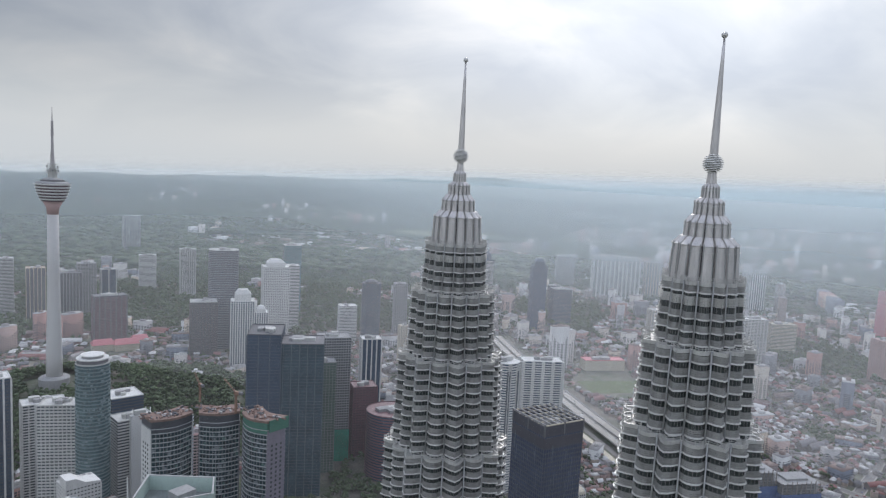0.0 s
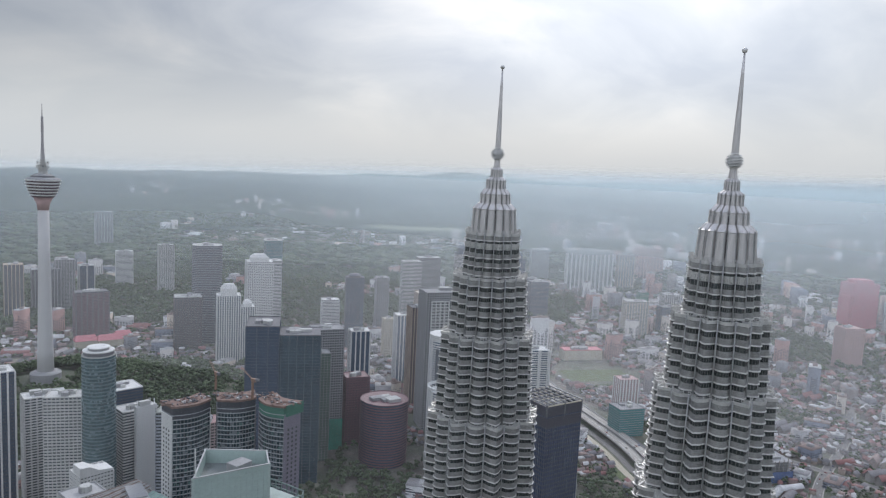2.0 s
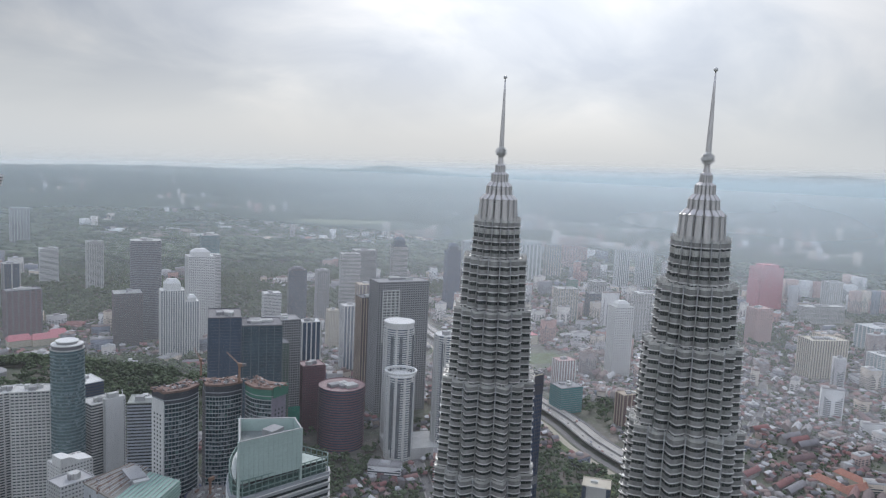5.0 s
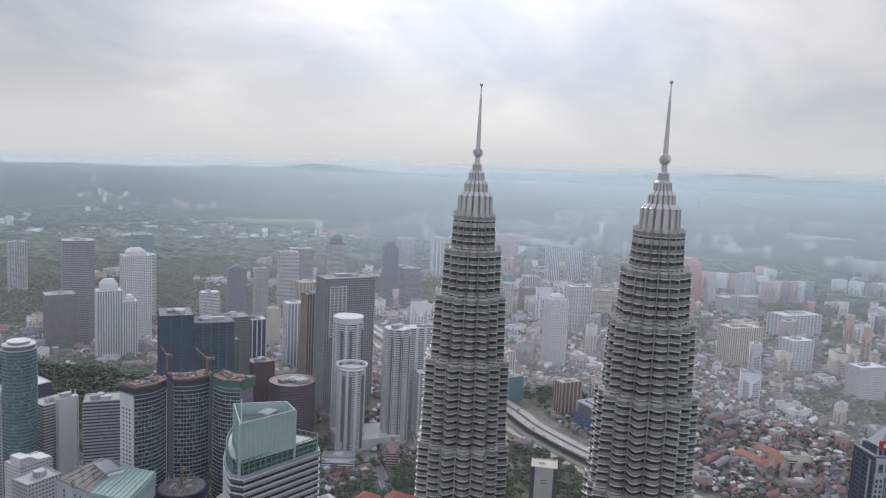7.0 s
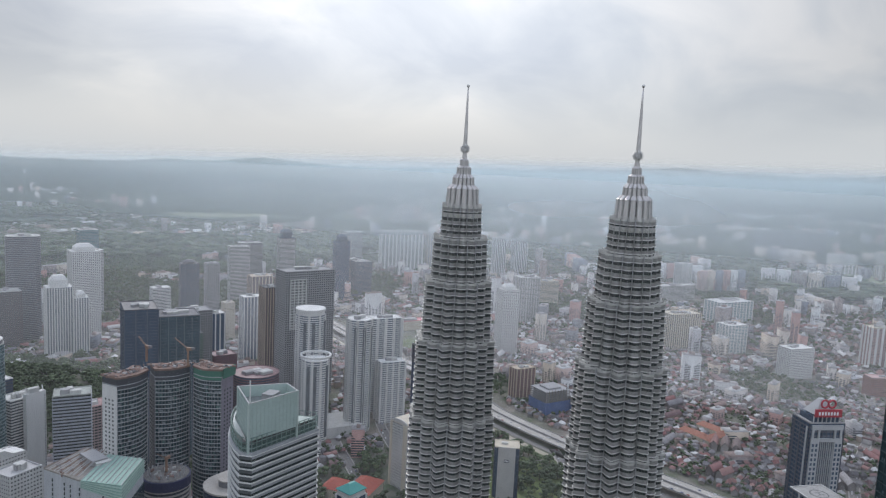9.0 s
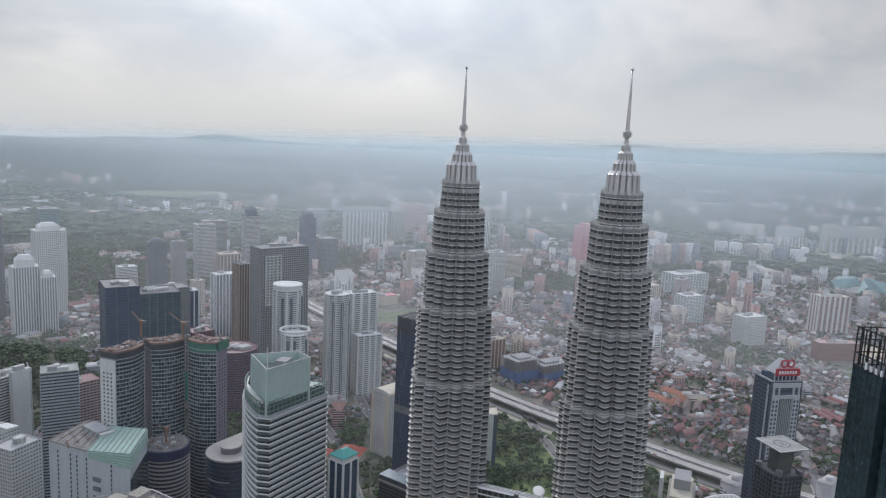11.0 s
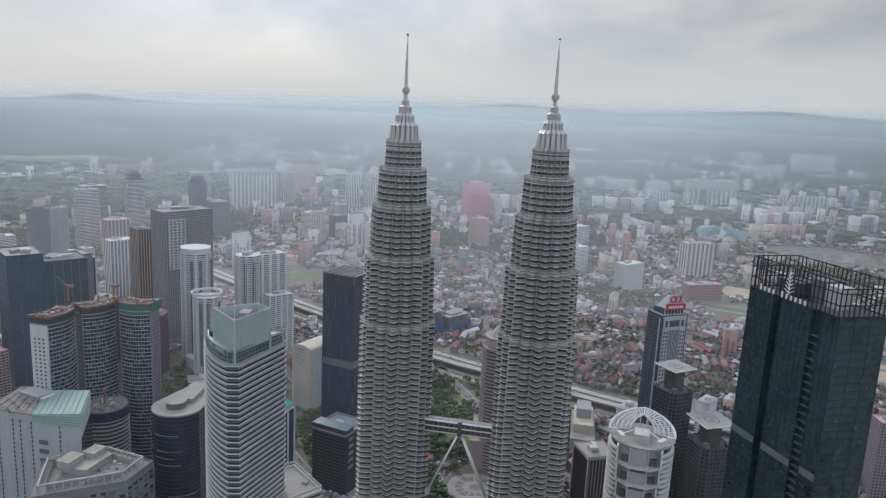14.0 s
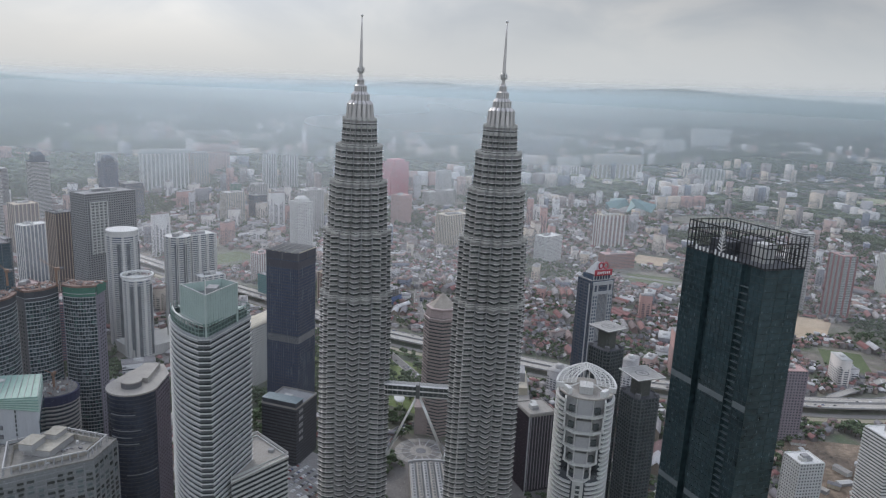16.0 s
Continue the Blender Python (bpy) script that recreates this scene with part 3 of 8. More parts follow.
    part("finial", MB().loft([[(px, py, 452.4 + 0.95 * math.sin(u)) for px, py in circle(max(0.03, 0.95 * math.cos(u)), 16)] for u in [(-0.5 + k / 8) * math.pi for k in range(9)]]), STEEL, t, smooth=True)
    return t


def thing_child(name, parent):
    """A part that carries pieces of its own."""
    ob = new(name)
    ob.parent = parent
    return ob


TOWER_L, TOWER_R = (150.6, 241.5), (177.2, 142.6)
build_tower(*TOWER_L, "stainless steel twin skyscraper with pleated crown and mast")
build_tower(*TOWER_R, "stainless steel twin skyscraper with banded storeys and mast")


def build_bridge():
    a, b = Vector((*TOWER_L, 0)), Vector((*TOWER_R, 0))
    mid, d = (a + b) / 2, (b - a).normalized()
    ang = math.degrees(math.atan2(d.y, d.x))
    t = thing("sky_bridge", mid.x, mid.y, 0, ang, "double-deck steel and glass bridge joining the twin towers", "bridge")
    part("deck", MB().box(-29, 29, -3.4, 3.4, 167.6, 168.6), STEEL, t)
    part("roof", MB().loft([[(-29, y, z) for y, z in ((-3.4, 176.2), (-2.4, 177.3), (2.4, 177.3), (3.4, 176.2))], [(29, y, z) for y, z in ((-3.4, 176.2), (-2.4, 177.3), (2.4, 177.3), (3.4, 176.2))]]), STEEL_LIP, t, "pale metal roof")
    part("glazing", MB().box(-28.9, 28.9, -3.0, 3.0, 168.6, 176.2), GLASS_BAND, t, "dark tinted glass sides")
    part("floor_beam", MB().box(-29, 29, -3.3, 3.3, 171.9, 172.9), STEEL_LIP, t)
    for w in (-1.9, 0.0, 1.9):
        part("roof_rib", MB().box(-29, 29, w - 0.35, w + 0.35, 177.2, 177.7), COLUMN_STEEL, t)
    for s in (-1, 1):
        for k in range(15):
            x = -28 + 4 * k
            part("mullion", MB().box(x - 0.12, x + 0.12, s * 3.1 - 0.1, s * 3.1 + 0.1, 168.6, 176.2), COLUMN_STEEL, t)
    part("joint", MB().box(-1.6, 1.6, -3.7, 3.7, 166.6, 177.6), STEEL_DARK, t)
    for s in (-1, 1):
        for w in (-1.6, 1.6):
            part("leg", MB().tube((s * 1.0, w, 167.0), (s * 22.5, w, 118.0), 0.75, 0.75, 10), STEEL_LIP, t, smooth=True)
        part("foot", MB().box(s * 22.5 - 1.6, s * 22.5 + 1.6, -3.0, 3.0, 115.5, 118.6), STEEL, t)


build_bridge()
# ---- things ----

KEEP_OUT = []   # discs (x, y, radius) on which no house or tree is set


def clear_disc(x, y, r):
    KEEP_OUT.append((x, y, r))


clear_disc(*TOWER_L, 60)
clear_disc(*TOWER_R, 60)


def roof_plant(t, poly, z, roofmat, seed, n=4, parapet=1.2):
    """Roof slab, parapet and a few plant rooms and water tanks."""
    rng = random.Random(seed)
    inner = offset(poly, -0.5)
    part("parapet", MB().loft([[(x, y, z) for x, y in offset(poly, 0.15)], [(x, y, z + parapet) for x, y in offset(poly, 0.15)], [(x, y, z + parapet) for x, y in inner], [(x, y, z + 0.2) for x, y in inner]], False, True), roofmat, t)
    xs, ys = [p[0] for p in poly], [p[1] for p in poly]
    cx, cy, w, d = sum(xs) / len(xs), sum(ys) / len(ys), max(xs) - min(xs), max(ys) - min(ys)
    for k in range(n):
        a, b = rng.uniform(0.12, 0.3) * w, rng.uniform(0.12, 0.3) * d
        px, py = cx + rng.uniform(-0.2, 0.2) * w, cy + rng.uniform(-0.2, 0.2) * d
        part("plant_room", MB().box(px - a / 2, px + a / 2, py - b / 2, py + b / 2, z + 0.2, z + rng.uniform(2.5, 5.5)), CONCRETE if k % 2 else OFFWHITE, t)


def edges(poly):
    n = len(poly)
    for i in range(n):
        a, b = Vector(poly[i]), Vector(poly[(i + 1) % n])
        yield a, b, (b - a).length, (b - a).normalized()


def skin(t, poly, z0, z1, fh, glass, band=None, pier=None, near=False):
    """A curtain of glass with spandrel bands (material, from, to as parts of a storey, proud) and piers (material, spacing, width, proud)."""
    part("glazing", MB().prism(poly, z0, z1), glass, t)
    n = max(1, int((z1 - z0) / fh))
    fh = (z1 - z0) / n
    if band:
        bm_, lo, hi, proud = band
        outer, inner = offset(poly, proud), offset(poly, -0.05)
        if near:
            one = ringband(MB(), inner, outer, lo * fh, hi * fh).mesh("spandrel")
            for i in range(n):
                part("spandrel", one, bm_, t, at=Matrix.Translation((0, 0, z0 + i * fh)))
        else:
            mb = MB()
            for i in range(n):
                ringband(mb, inner, outer, z0 + (i + lo) * fh, z0 + (i + hi) * fh)
            part("band_work", mb, bm_, t, kind="stuff")
    if pier:
        pm, step, w, proud = pier
        mb = MB()
        stride = max(1, round(step / math.dist(poly[0], poly[1]))) if len(poly) >= 16 else 1
        for e_, (a, b, ln, u) in enumerate(edges(poly)):
            if e_ % stride:
                continue
            k = max(1, round(ln / step))
            for i in range(k + 1 if stride == 1 else 1):
                c = a + u * (ln * i / k)
                o = Vector((u.y, -u.x))
                p0, p1 = c - u * w / 2 - o * 0.1, c + u * w / 2 - o * 0.1
                q0, q1 = p0 + o * (proud + 0.1), p1 + o * (proud + 0.1)
                if near:
                    part("pier", MB().prism([tuple(q0), tuple(q1), tuple(p1), tuple(p0)], z0, z1 + 0.3), pm, t)
                else:
                    mb.prism([tuple(q0), tuple(q1), tuple(p1), tuple(p0)], z0, z1 + 0.3)
        if not near:
            part("pier_work", mb, pm, t, kind="stuff")


SEED = [100]


def block(label, x, y, rz, w, d, h, fh=3.6, glass=None, band=None, pier=None, roof=None, near=False, poly=None, plant=4, name="office_tower", z0=None, crown=0.0, group=""):
    """A tower on a rectangular or given outline, standing on the ground (squeezed in with the far plain where it lies beyond it)."""
    D, a = math.hypot(x - CX, y - CY), math.atan2(y - CY, x - CX)
    k = 1.0
    near = near or D < 985
    if D > R0:
        x, y, _, k = far_place(D, a)
    zb = gz(x, y) - 1.0 if z0 is None else z0
    t = thing(name, x, y, zb, rz, label, "building", group)
    if k < 1:
        t.scale = (k, k, k)
    poly = poly or rect(w, d)
    SEED[0] += 1
    skin(t, poly, 0, h + 1 - crown, fh, glass or GLASS_GREY, band, pier, near)
    roof_plant(t, poly, h + 1 - crown, roof or OFFWHITE, SEED[0], plant)
    if crown:
        q = offset(poly, -0.18 * min(w, d))
        part("crown", MB().loft([[(px, py, h + 1 - crown) for px, py in q], [(px, py, h - 0.35 * crown) for px, py in q], [(px * 0.55, py * 0.55, h + 1) for px, py in q]]), roof or OFFWHITE, t)
    clear_disc(x, y, 0.62 * max(w, d) * k + 6)
    return t


def local(poly, cx, cy):
    return [(x - cx, y - cy) for x, y in poly]


def chamfer(poly, c):
    """Cut the corners of an outline by c metres."""
    out = []
    n = len(poly)
    for i in range(n):
        p = Vector(poly[i])
        a, b = (Vector(poly[i - 1]) - p).normalized(), (Vector(poly[(i + 1) % n]) - p).normalized()
        out += [tuple(p + a * c), tuple(p + b * c)]
    return out


# ---- striped white tower with the green glass penthouse ----
def build_striped_tower():
    cx, cy = 62.0, 309.0
    t = thing("office_tower", cx, cy, 0, 0, "white and grey striped tower with pale green glass penthouse", "building")
    tri = local([(31, 289), (90, 293), (66, 345)], cx, cy)
    # the front between the first and the last corner bows outwards
    far_c, near_c = Vector(tri[2]), Vector(tri[0])
    bow_u = (near_c - far_c).normalized()
    bow_o = Vector((bow_u.y, -bow_u.x))
    bow_l = (near_c - far_c).length
    bow = [far_c + bow_u * (bow_l * f) + bow_o * (7.0 * 4 * f * (1 - f)) for f in (0.09, 0.2, 0.32, 0.44, 0.56, 0.68, 0.8, 0.91)]
    poly = chamfer(tri, 4.5)
    poly = poly[1:5] + [tuple(p) for p in bow]
    z1, fh = 241.3, 3.95
    STRIPE = mat("blue_grey_spandrel", (0.37, 0.385, 0.405), 0.6, 0.1, 0.16, 0.08, 0.6)
    part("glazing", MB().prism(poly, 0, z1), GLASS_BAND, t)
    full = ringband(MB(), offset(poly, -0.05), offset(poly, 0.45), 0.34 * fh, 0.80 * fh).mesh("spandrel")
    lipm = ringband(MB(), offset(poly, -0.05), offset(poly, 1.0), 0.78 * fh, 0.90 * fh).mesh("ledge")
    for i in range(int(z1 / fh)):
        part("spandrel", full, STRIPE, t, at=Matrix.Translation((0, 0, i * fh)))
        part("ledge", lipm, WHITE, t, at=Matrix.Translation((0, 0, i * fh)))
    # darker bands where the two fronts meet; the corner's shade is put into their grey
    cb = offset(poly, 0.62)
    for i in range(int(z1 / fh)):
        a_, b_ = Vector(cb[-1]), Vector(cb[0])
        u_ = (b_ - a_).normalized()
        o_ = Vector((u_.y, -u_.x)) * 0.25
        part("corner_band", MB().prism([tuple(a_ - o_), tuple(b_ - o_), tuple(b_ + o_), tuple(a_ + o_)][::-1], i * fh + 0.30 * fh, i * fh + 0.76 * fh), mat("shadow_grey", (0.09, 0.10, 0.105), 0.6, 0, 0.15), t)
    part("top_band", ringband(MB(), offset(poly, -0.4), offset(poly, 0.7), z1 - 0.8, z1 + 0.8), STRIPE, t)
    part("terrace", MB().prism(offset(poly, -0.3), z1, z1 + 0.4), ROOFGREY, t)
    # green steel frame two storeys high round the terrace
    FRAME = mat("green_painted_frame", (0.22, 0.30, 0.275), 0.6, 0, 0.15, 0.2, 1.0)
    rim = offset(poly, -0.5)
    for a, b, ln, u in edges(rim):
        k = max(1, round(ln / 3.6))
        for i in range(k):
            c = a + u * (ln * i / k)
            part("screen_post", MB().obox(c.x, c.y, 0.45, 0.45, z1 + 0.4, z1 + 9.2, math.atan2(u.y, u.x)), FRAME, t)
    for zz in (z1 + 2.6, z1 + 5.6, z1 + 8.7):
        part("screen_rail", ringband(MB(), offset(poly, -0.75), offset(poly, -0.3), zz, zz + 0.5), FRAME, t)
    part("screen_panel", ringband(MB(), offset(poly, -1.9), offset(poly, -1.5), z1 + 0.4, z1 + 4.4), mat("green_louvre_panel", (0.10, 0.15, 0.135), 0.7, 0, 0.3, 0.3, 1.0), t, "dark green louvred terrace screen")
    part("penthouse_wall", MB().prism(offset(local([(40, 294), (82, 296), (64, 334)], cx, cy), -1), z1 + 0.4, z1 + 6.8), STEEL_DARK, t)
    part("penthouse_deck", MB().prism(offset(local([(38, 293), (84, 295), (64, 336)], cx, cy), 0.5), z1 + 6.8, z1 + 7.2), mat("pale_green_deck", (0.36, 0.44, 0.41), 0.6, 0, 0.2), t)
    # penthouse: four glass screens with an open roof between them
    q = local([(34, 290.5), (68, 291), (72, 306), (47, 320)], cx, cy)
    qi = offset(q, -0.5)
    JOINT = mat("pale_glass_joint", (0.35, 0.43, 0.405), 0.5, 0, 0.1)
    for k in range(4):
        a, b, c, d = q[k], q[(k + 1) % 4], qi[(k + 1) % 4], qi[k]
        part("glass_screen", MB().prism([a, b, c, d], z1 + 7.2, 270.0), GLASS_GREEN, t, "pale green glass screen wall")
        a2, b2 = Vector(a), Vector(b)
        u = (b2 - a2).normalized()
        o = Vector((u.y, -u.x)) * 0.06
        for j in range(1, 13):
            m = a2 + (b2 - a2) * j / 13 + o
            part("mullion", MB().obox(m.x, m.y, 0.14, 0.12, z1 + 7.2, 270.1, math.atan2(u.y, u.x)), JOINT, t)
        for zz in range(252, 270, 3):
            part("transom", MB().prism([tuple(a2), tuple(b2), tuple(b2 + o * 2), tuple(a2 + o * 2)][::-1], zz, zz + 0.12), JOINT, t)
        part("coping", MB().prism([tuple(a2 + o * 3), tuple(b2 + o * 3), tuple(Vector(c)), tuple(Vector(d))], 270.0, 270.35), LIGHTGREY, t)
        part("corner_post", MB().obox(a[0], a[1], 1.0, 1.0, z1 + 0.4, 270.2, math.atan2(u.y, u.x)), mat("pale_green_post", (0.44, 0.52, 0.49), 0.5, 0, 0.1), t)
    part("penthouse_roof", MB().prism(qi, 263.0, 263.6), mat("grey_green_deck", (0.20, 0.22, 0.215), 0.9, 0, 0.3), t)
    part("stair_head", MB().obox(-4, -6, 9, 7, 263.6, 268.4, 0.4), CONCRETE, t)
    part("flag_mast", MB().tube((-26.6, -17.6, 258), (-27.0, -17.8, 283), 0.4, 0.3, 8), WHITE, t)
    # pale deck between the penthouse and the bowed front
    inner = [p - bow_o * 1.7 for p in bow]
    deck = [tuple(p) for p in inner[:7]] + [(q[0][0] - 0.4, q[0][1] + 2.0), (q[3][0] - 0.6, q[3][1] + 0.3), (q[3][0] + 3, q[3][1] + 7)]
    part("terrace_deck", MB().prism(deck, z1 + 7.4, z1 + 7.9), mat("pale_deck", (0.62, 0.64, 0.61), 0.7, 0, 0.12), t, "pale panelled terrace deck")
    part("deck_rail", MB().tube((q[0][0] - 1, q[0][1] + 2, z1 + 9.4), (q[3][0] - 1.4, q[3][1] + 0.5, z1 + 9.4), 0.18, 0.18, 6), WHITE, t)
    clear_disc(cx, cy, 55)
    # lower wing beside it
    ax, ay = 87.0, 300.0
    w = thing("office_wing", ax, ay, 0, 0, "lower striped wing with a pale flat roof", "building")
    wp = local([(53, 287), (99, 270.5), (117, 309), (96, 320)], ax, ay)
    part("glazing", MB().prism(wp, 0, 128.5), GLASS_BAND, w)
    one = ringband(MB(), offset(wp, -0.05), offset(wp, 0.5), 0.44 * fh, 0.86 * fh).mesh("spandrel")
    for i in range(34):
        part("spandrel", one, OFFWHITE, w, at=Matrix.Translation((0, 0, i * fh)))
    part("roof_slab", MB().prism(offset(wp, 0.6), 128.5, 129.6), PAVING, w)
    part("coping", MB().loft([[(x, y, z) for x, y in offset(wp, p)] for p, z in ((0.7, 129.6), (0.7, 130.6), (0.0, 130.6), (0.0, 129.6))], False, False), WHITE, w)
    part("hatch", MB().obox(14, -14, 4, 4, 129.6, 131.5, 0.3), CONCRETE, w)
    clear_disc(ax, ay, 40)


build_striped_tower()


# ---- dark glass hotel tower with the lattice crown ----
TEALFIN = mat("dark_teal_fin", (0.035, 0.058, 0.062), 0.4, 0.2, 0.2)


def build_lattice_tower():
    cx, cy = 98.0, -23.0
    t = thing("hotel_tower", cx, cy, 0, 0, "dark teal glass tower with black lattice crown", "building")
    P = [Vector(p) for p in local([(111, 7), (68, -32), (85, -53), (128, -14)], cx, cy)]
    a, b, c, d = P
    u, v = (b - a).normalized(), (c - b).normalized()
    L1, L2 = (b - a).length, (c - b).length
    at2 = lambda s, q: tuple(a + u * s + v * q)
    # outline with two deep recesses on the long side and one at the corner
    poly = [at2(0, 0), at2(0.30 * L1, 0), at2(0.30 * L1, 4), at2(0.40 * L1, 4), at2(0.40 * L1, 0), at2(0.74 * L1, 0), at2(0.74 * L1, 2.2), at2(0.84 * L1, 2.2), at2(0.84 * L1, 1.0), at2(L1, 1.0), at2(L1, L2), at2(0, L2)]
    z1, fh = 320.0, 3.9
    body = MB().prism(poly, 0, z1)
    part("glazing", body, GLASS_TEAL, t)
    # storey lines
    for i in range(1, 82):
        mb = MB()
        for k in (0, 4, 8, 9, 10):
            p0, p1 = Vector(poly[k]), Vector(poly[(k + 1) % 12])
            w = (p1 - p0).normalized()
            o = Vector((w.y, -w.x)) * (-0.14)
            mb.prism([tuple(p0), tuple(p1), tuple(p1 - o), tuple(p0 - o)][::1], i * fh, i * fh + 0.35)
        part("floor_line", mb, TEALFIN, t)
    # slim window fins
    for k, cnt in ((0, 6), (4, 6), (8, 3), (9, 3)):
        p0, p1 = Vector(poly[k]), Vector(poly[(k + 1) % 12])
        w = (p1 - p0).normalized()
        o = Vector((w.y, -w.x)) * 0.12
        for j in range(cnt + 1):
            m = p0 + (p1 - p0) * j / cnt
            part("fin", MB().prism([tuple(m - w * 0.12), tuple(m - w * 0.12 + o), tuple(m + w * 0.12 + o), tuple(m + w * 0.12)][::-1], 4, z1), TEALFIN, t)
    # paler panes here and there: blinds, and lit glass put in as colour
    rng = random.Random(12)
    for tone_, cnt in (((0.10, 0.14, 0.155), 300), ((0.05, 0.085, 0.10), 700)):
        mb = MB()
        for j in range(cnt):
            k = rng.choice((0, 0, 4, 4, 8, 9, 9))
            p0, p1 = Vector(poly[k]), Vector(poly[(k + 1) % 12])
            w = (p1 - p0).normalized()
            i, s_ = rng.randrange(4, 81), rng.randrange(1, int((p1 - p0).length / 1.3) - 1) * 1.3
            m = p0 + w * s_
            mb.obox(m.x, m.y, rng.choice((0.4, 0.6, 0.9)), 0.16, i * fh + 0.6, i * fh + rng.uniform(1.2, 2.6), math.atan2(w.y, w.x))
        part("blinds", mb, mat("dim_pane" if cnt > 500 else "pale_pane", tone_, 0.4), t, kind="stuff")
    # pale balcony slabs in the corner recess and at the far edge
    for i in range(3, 80):
        q = [at2(0.745 * L1, 0.2), at2(0.835 * L1, 0.2), at2(0.835 * L1, 2.1), at2(0.745 * L1, 2.1)]
        part("balcony", MB().prism(q, i * fh, i * fh + 0.45), mat("dim_balcony", (0.10, 0.13, 0.14), 0.5), t)
        if i % 2:
            e = [at2(-0.9, 0.5), at2(0.1, 0.5), at2(0.1, 5.0), at2(-0.9, 5.0)]
            part("balcony", MB().prism(e, i * fh, i * fh + 0.9), CONCRETE, t)
    # pale mechanical storeys
    for zz in (240.0, 172.0):
        mb = MB()
        for k in (0, 4, 8):
            p0, p1 = Vector(poly[k]), Vector(poly[(k + 1) % 12])
            w = (p1 - p0).normalized()
            o = Vector((w.y, -w.x)) * 0.3
            mb.prism([tuple(p0), tuple(p1), tuple(p1 + o), tuple(p0 + o)][::-1], zz, zz + 3.6)
        part("plant_storey", mb, mat("plant_louvre", (0.16, 0.185, 0.195), 0.6, 0, 0.2), t, "grey louvred plant storey")
    part("roof_deck", MB().prism(offset(poly, -0.2), z1, z1 + 0.6), CHARCOAL, t)
    # lattice crown
    rim = [at2(0, 0), at2(L1, 0), at2(L1, L2), at2(0, L2)]
    for s in range(4):
        p0, p1 = Vector(rim[s]), Vector(rim[(s + 1) % 4])
        ln = (p1 - p0).length
        k = round(ln / 2.6)
        w = (p1 - p0).normalized()
        top = 337.5 if s in (0, 2, 3) else 334.5
        for j in range(k + 1):
            m = p0 + w * (ln * j / k)
            hgt = top - (2.5 if (j * 7 + s) % 5 == 0 else 0)
            part("crown_post", MB().obox(m.x, m.y, 0.42, 0.42, z1, hgt, math.atan2(w.y, w.x)), BLACKSTEEL, t)
        for zz in (z1 + 0.6, z1 + 6.0, z1 + 11.5, top - 0.8):
            o = Vector((w.y, -w.x)) * 0.2
            part("crown_rail", MB().prism([tuple(p0 - o), tuple(p0 + o), tuple(p1 + o), tuple(p1 - o)], zz, zz + 0.5), BLACKSTEEL, t)
    for s, q, ww, dd, hh, mm in ((0.72, 0.55, 9, 8, 11, OFFWHITE), (0.3, 0.5, 14, 12, 8, CHARCOAL), (0.55, 0.6, 8, 10, 12, DARKCON)):
        m = a + u * (s * L1) + v * (q * L2)
        part("plant_room", MB().obox(m.x, m.y, ww, dd, z1 + 0.6, z1 + hh, math.atan2(u.y, u.x)), mm, t)
    # sign on the long side: plain bars in place of lettering, and a leaf-like emblem of slanting strokes
    o = Vector((u.y, -u.x))
    for j in range(11):
        if j == 4:
            continue
        m = a + u * (L1 * (0.14 + 0.052 * j)) + o * 0.5
        part("sign_bar", MB().obox(m.x, m.y, 1.15, 0.3, z1 + 0.9, z1 + (3.9 if j in (0, 5) else 3.2), math.atan2(u.y, u.x)), SIGNWHITE, t)
    m0 = a + u * (L1 * 0.47) + o * 0.6
    part("emblem_stem", MB().tube((m0.x, m0.y, z1 + 3), (m0.x, m0.y, z1 + 15.5), 0.3, 0.12, 6), SIGNWHITE, t)
    for j in range(6):
        zz, ln = z1 + 4.2 + 1.8 * j, 3.4 - 0.42 * j
        for sgn in (-1, 1):
            e = m0 + u * (sgn * ln)
            part("emblem_leaf", MB().tube((m0.x, m0.y, zz), (e.x, e.y, zz + 1.7), 0.34, 0.14, 6), SIGNWHITE, t)
    clear_disc(cx, cy, 55)


build_lattice_tower()


# ---- tower cranes ----
def tower_crane(x, y, z, h, rz, jib=20.0):
    t = thing("tower_crane", x, y, z, rz, "orange lattice tower crane on a building under construction", "crane")
    part("mast", MB().box(-0.7, 0.7, -0.7, 0.7, 0, h), CRANE, t)
    j = MB()
    for s in (-0.6, 0.6):
        j.tube((0, s, h), (jib * 0.8, s, h + jib * 0.55), 0.22, 0.15, 5)
    for k in range(10):
        f = k / 10
        j.tube((jib * 0.8 * f, -0.6, h + jib * 0.55 * f), (jib * 0.8 * (f + 0.1), 0.6, h + jib * 0.55 * (f + 0.1)), 0.12, 0.12, 4)
    part("jib", j, CRANE, t)
    part("counterweight", MB().box(-6.5, -3.5, -1, 1, h - 0.5, h + 1.5), DARKCON, t)
    part("cab", MB().box(-3.5, 1.2, -1, 1, h - 1.4, h + 1.2), CRANE, t)
    return t


# ---- three curved wings under construction ----
def arc_slab(ax, ay, bx, by, bulge, depth, n=12):
    """Outline of a slab whose long side from a to b bows outwards to the right of the way from a to b."""
    a, b = Vector((ax, ay)), Vector((bx, by))
    u = (b - a).normalized()
    o = Vector((u.y, -u.x))
    f = [a + (b - a) * (i / n) + o * bulge * math.sin(math.pi * i / n) for i in range(n + 1)]
    back = [p - o * depth for p in reversed(f)]
    return [tuple(p) for p in f + back]


WINGSLAB = mat("wing_slab_edge", (0.40, 0.425, 0.43), 0.7, 0, 0.3, 0.1, 0.5)
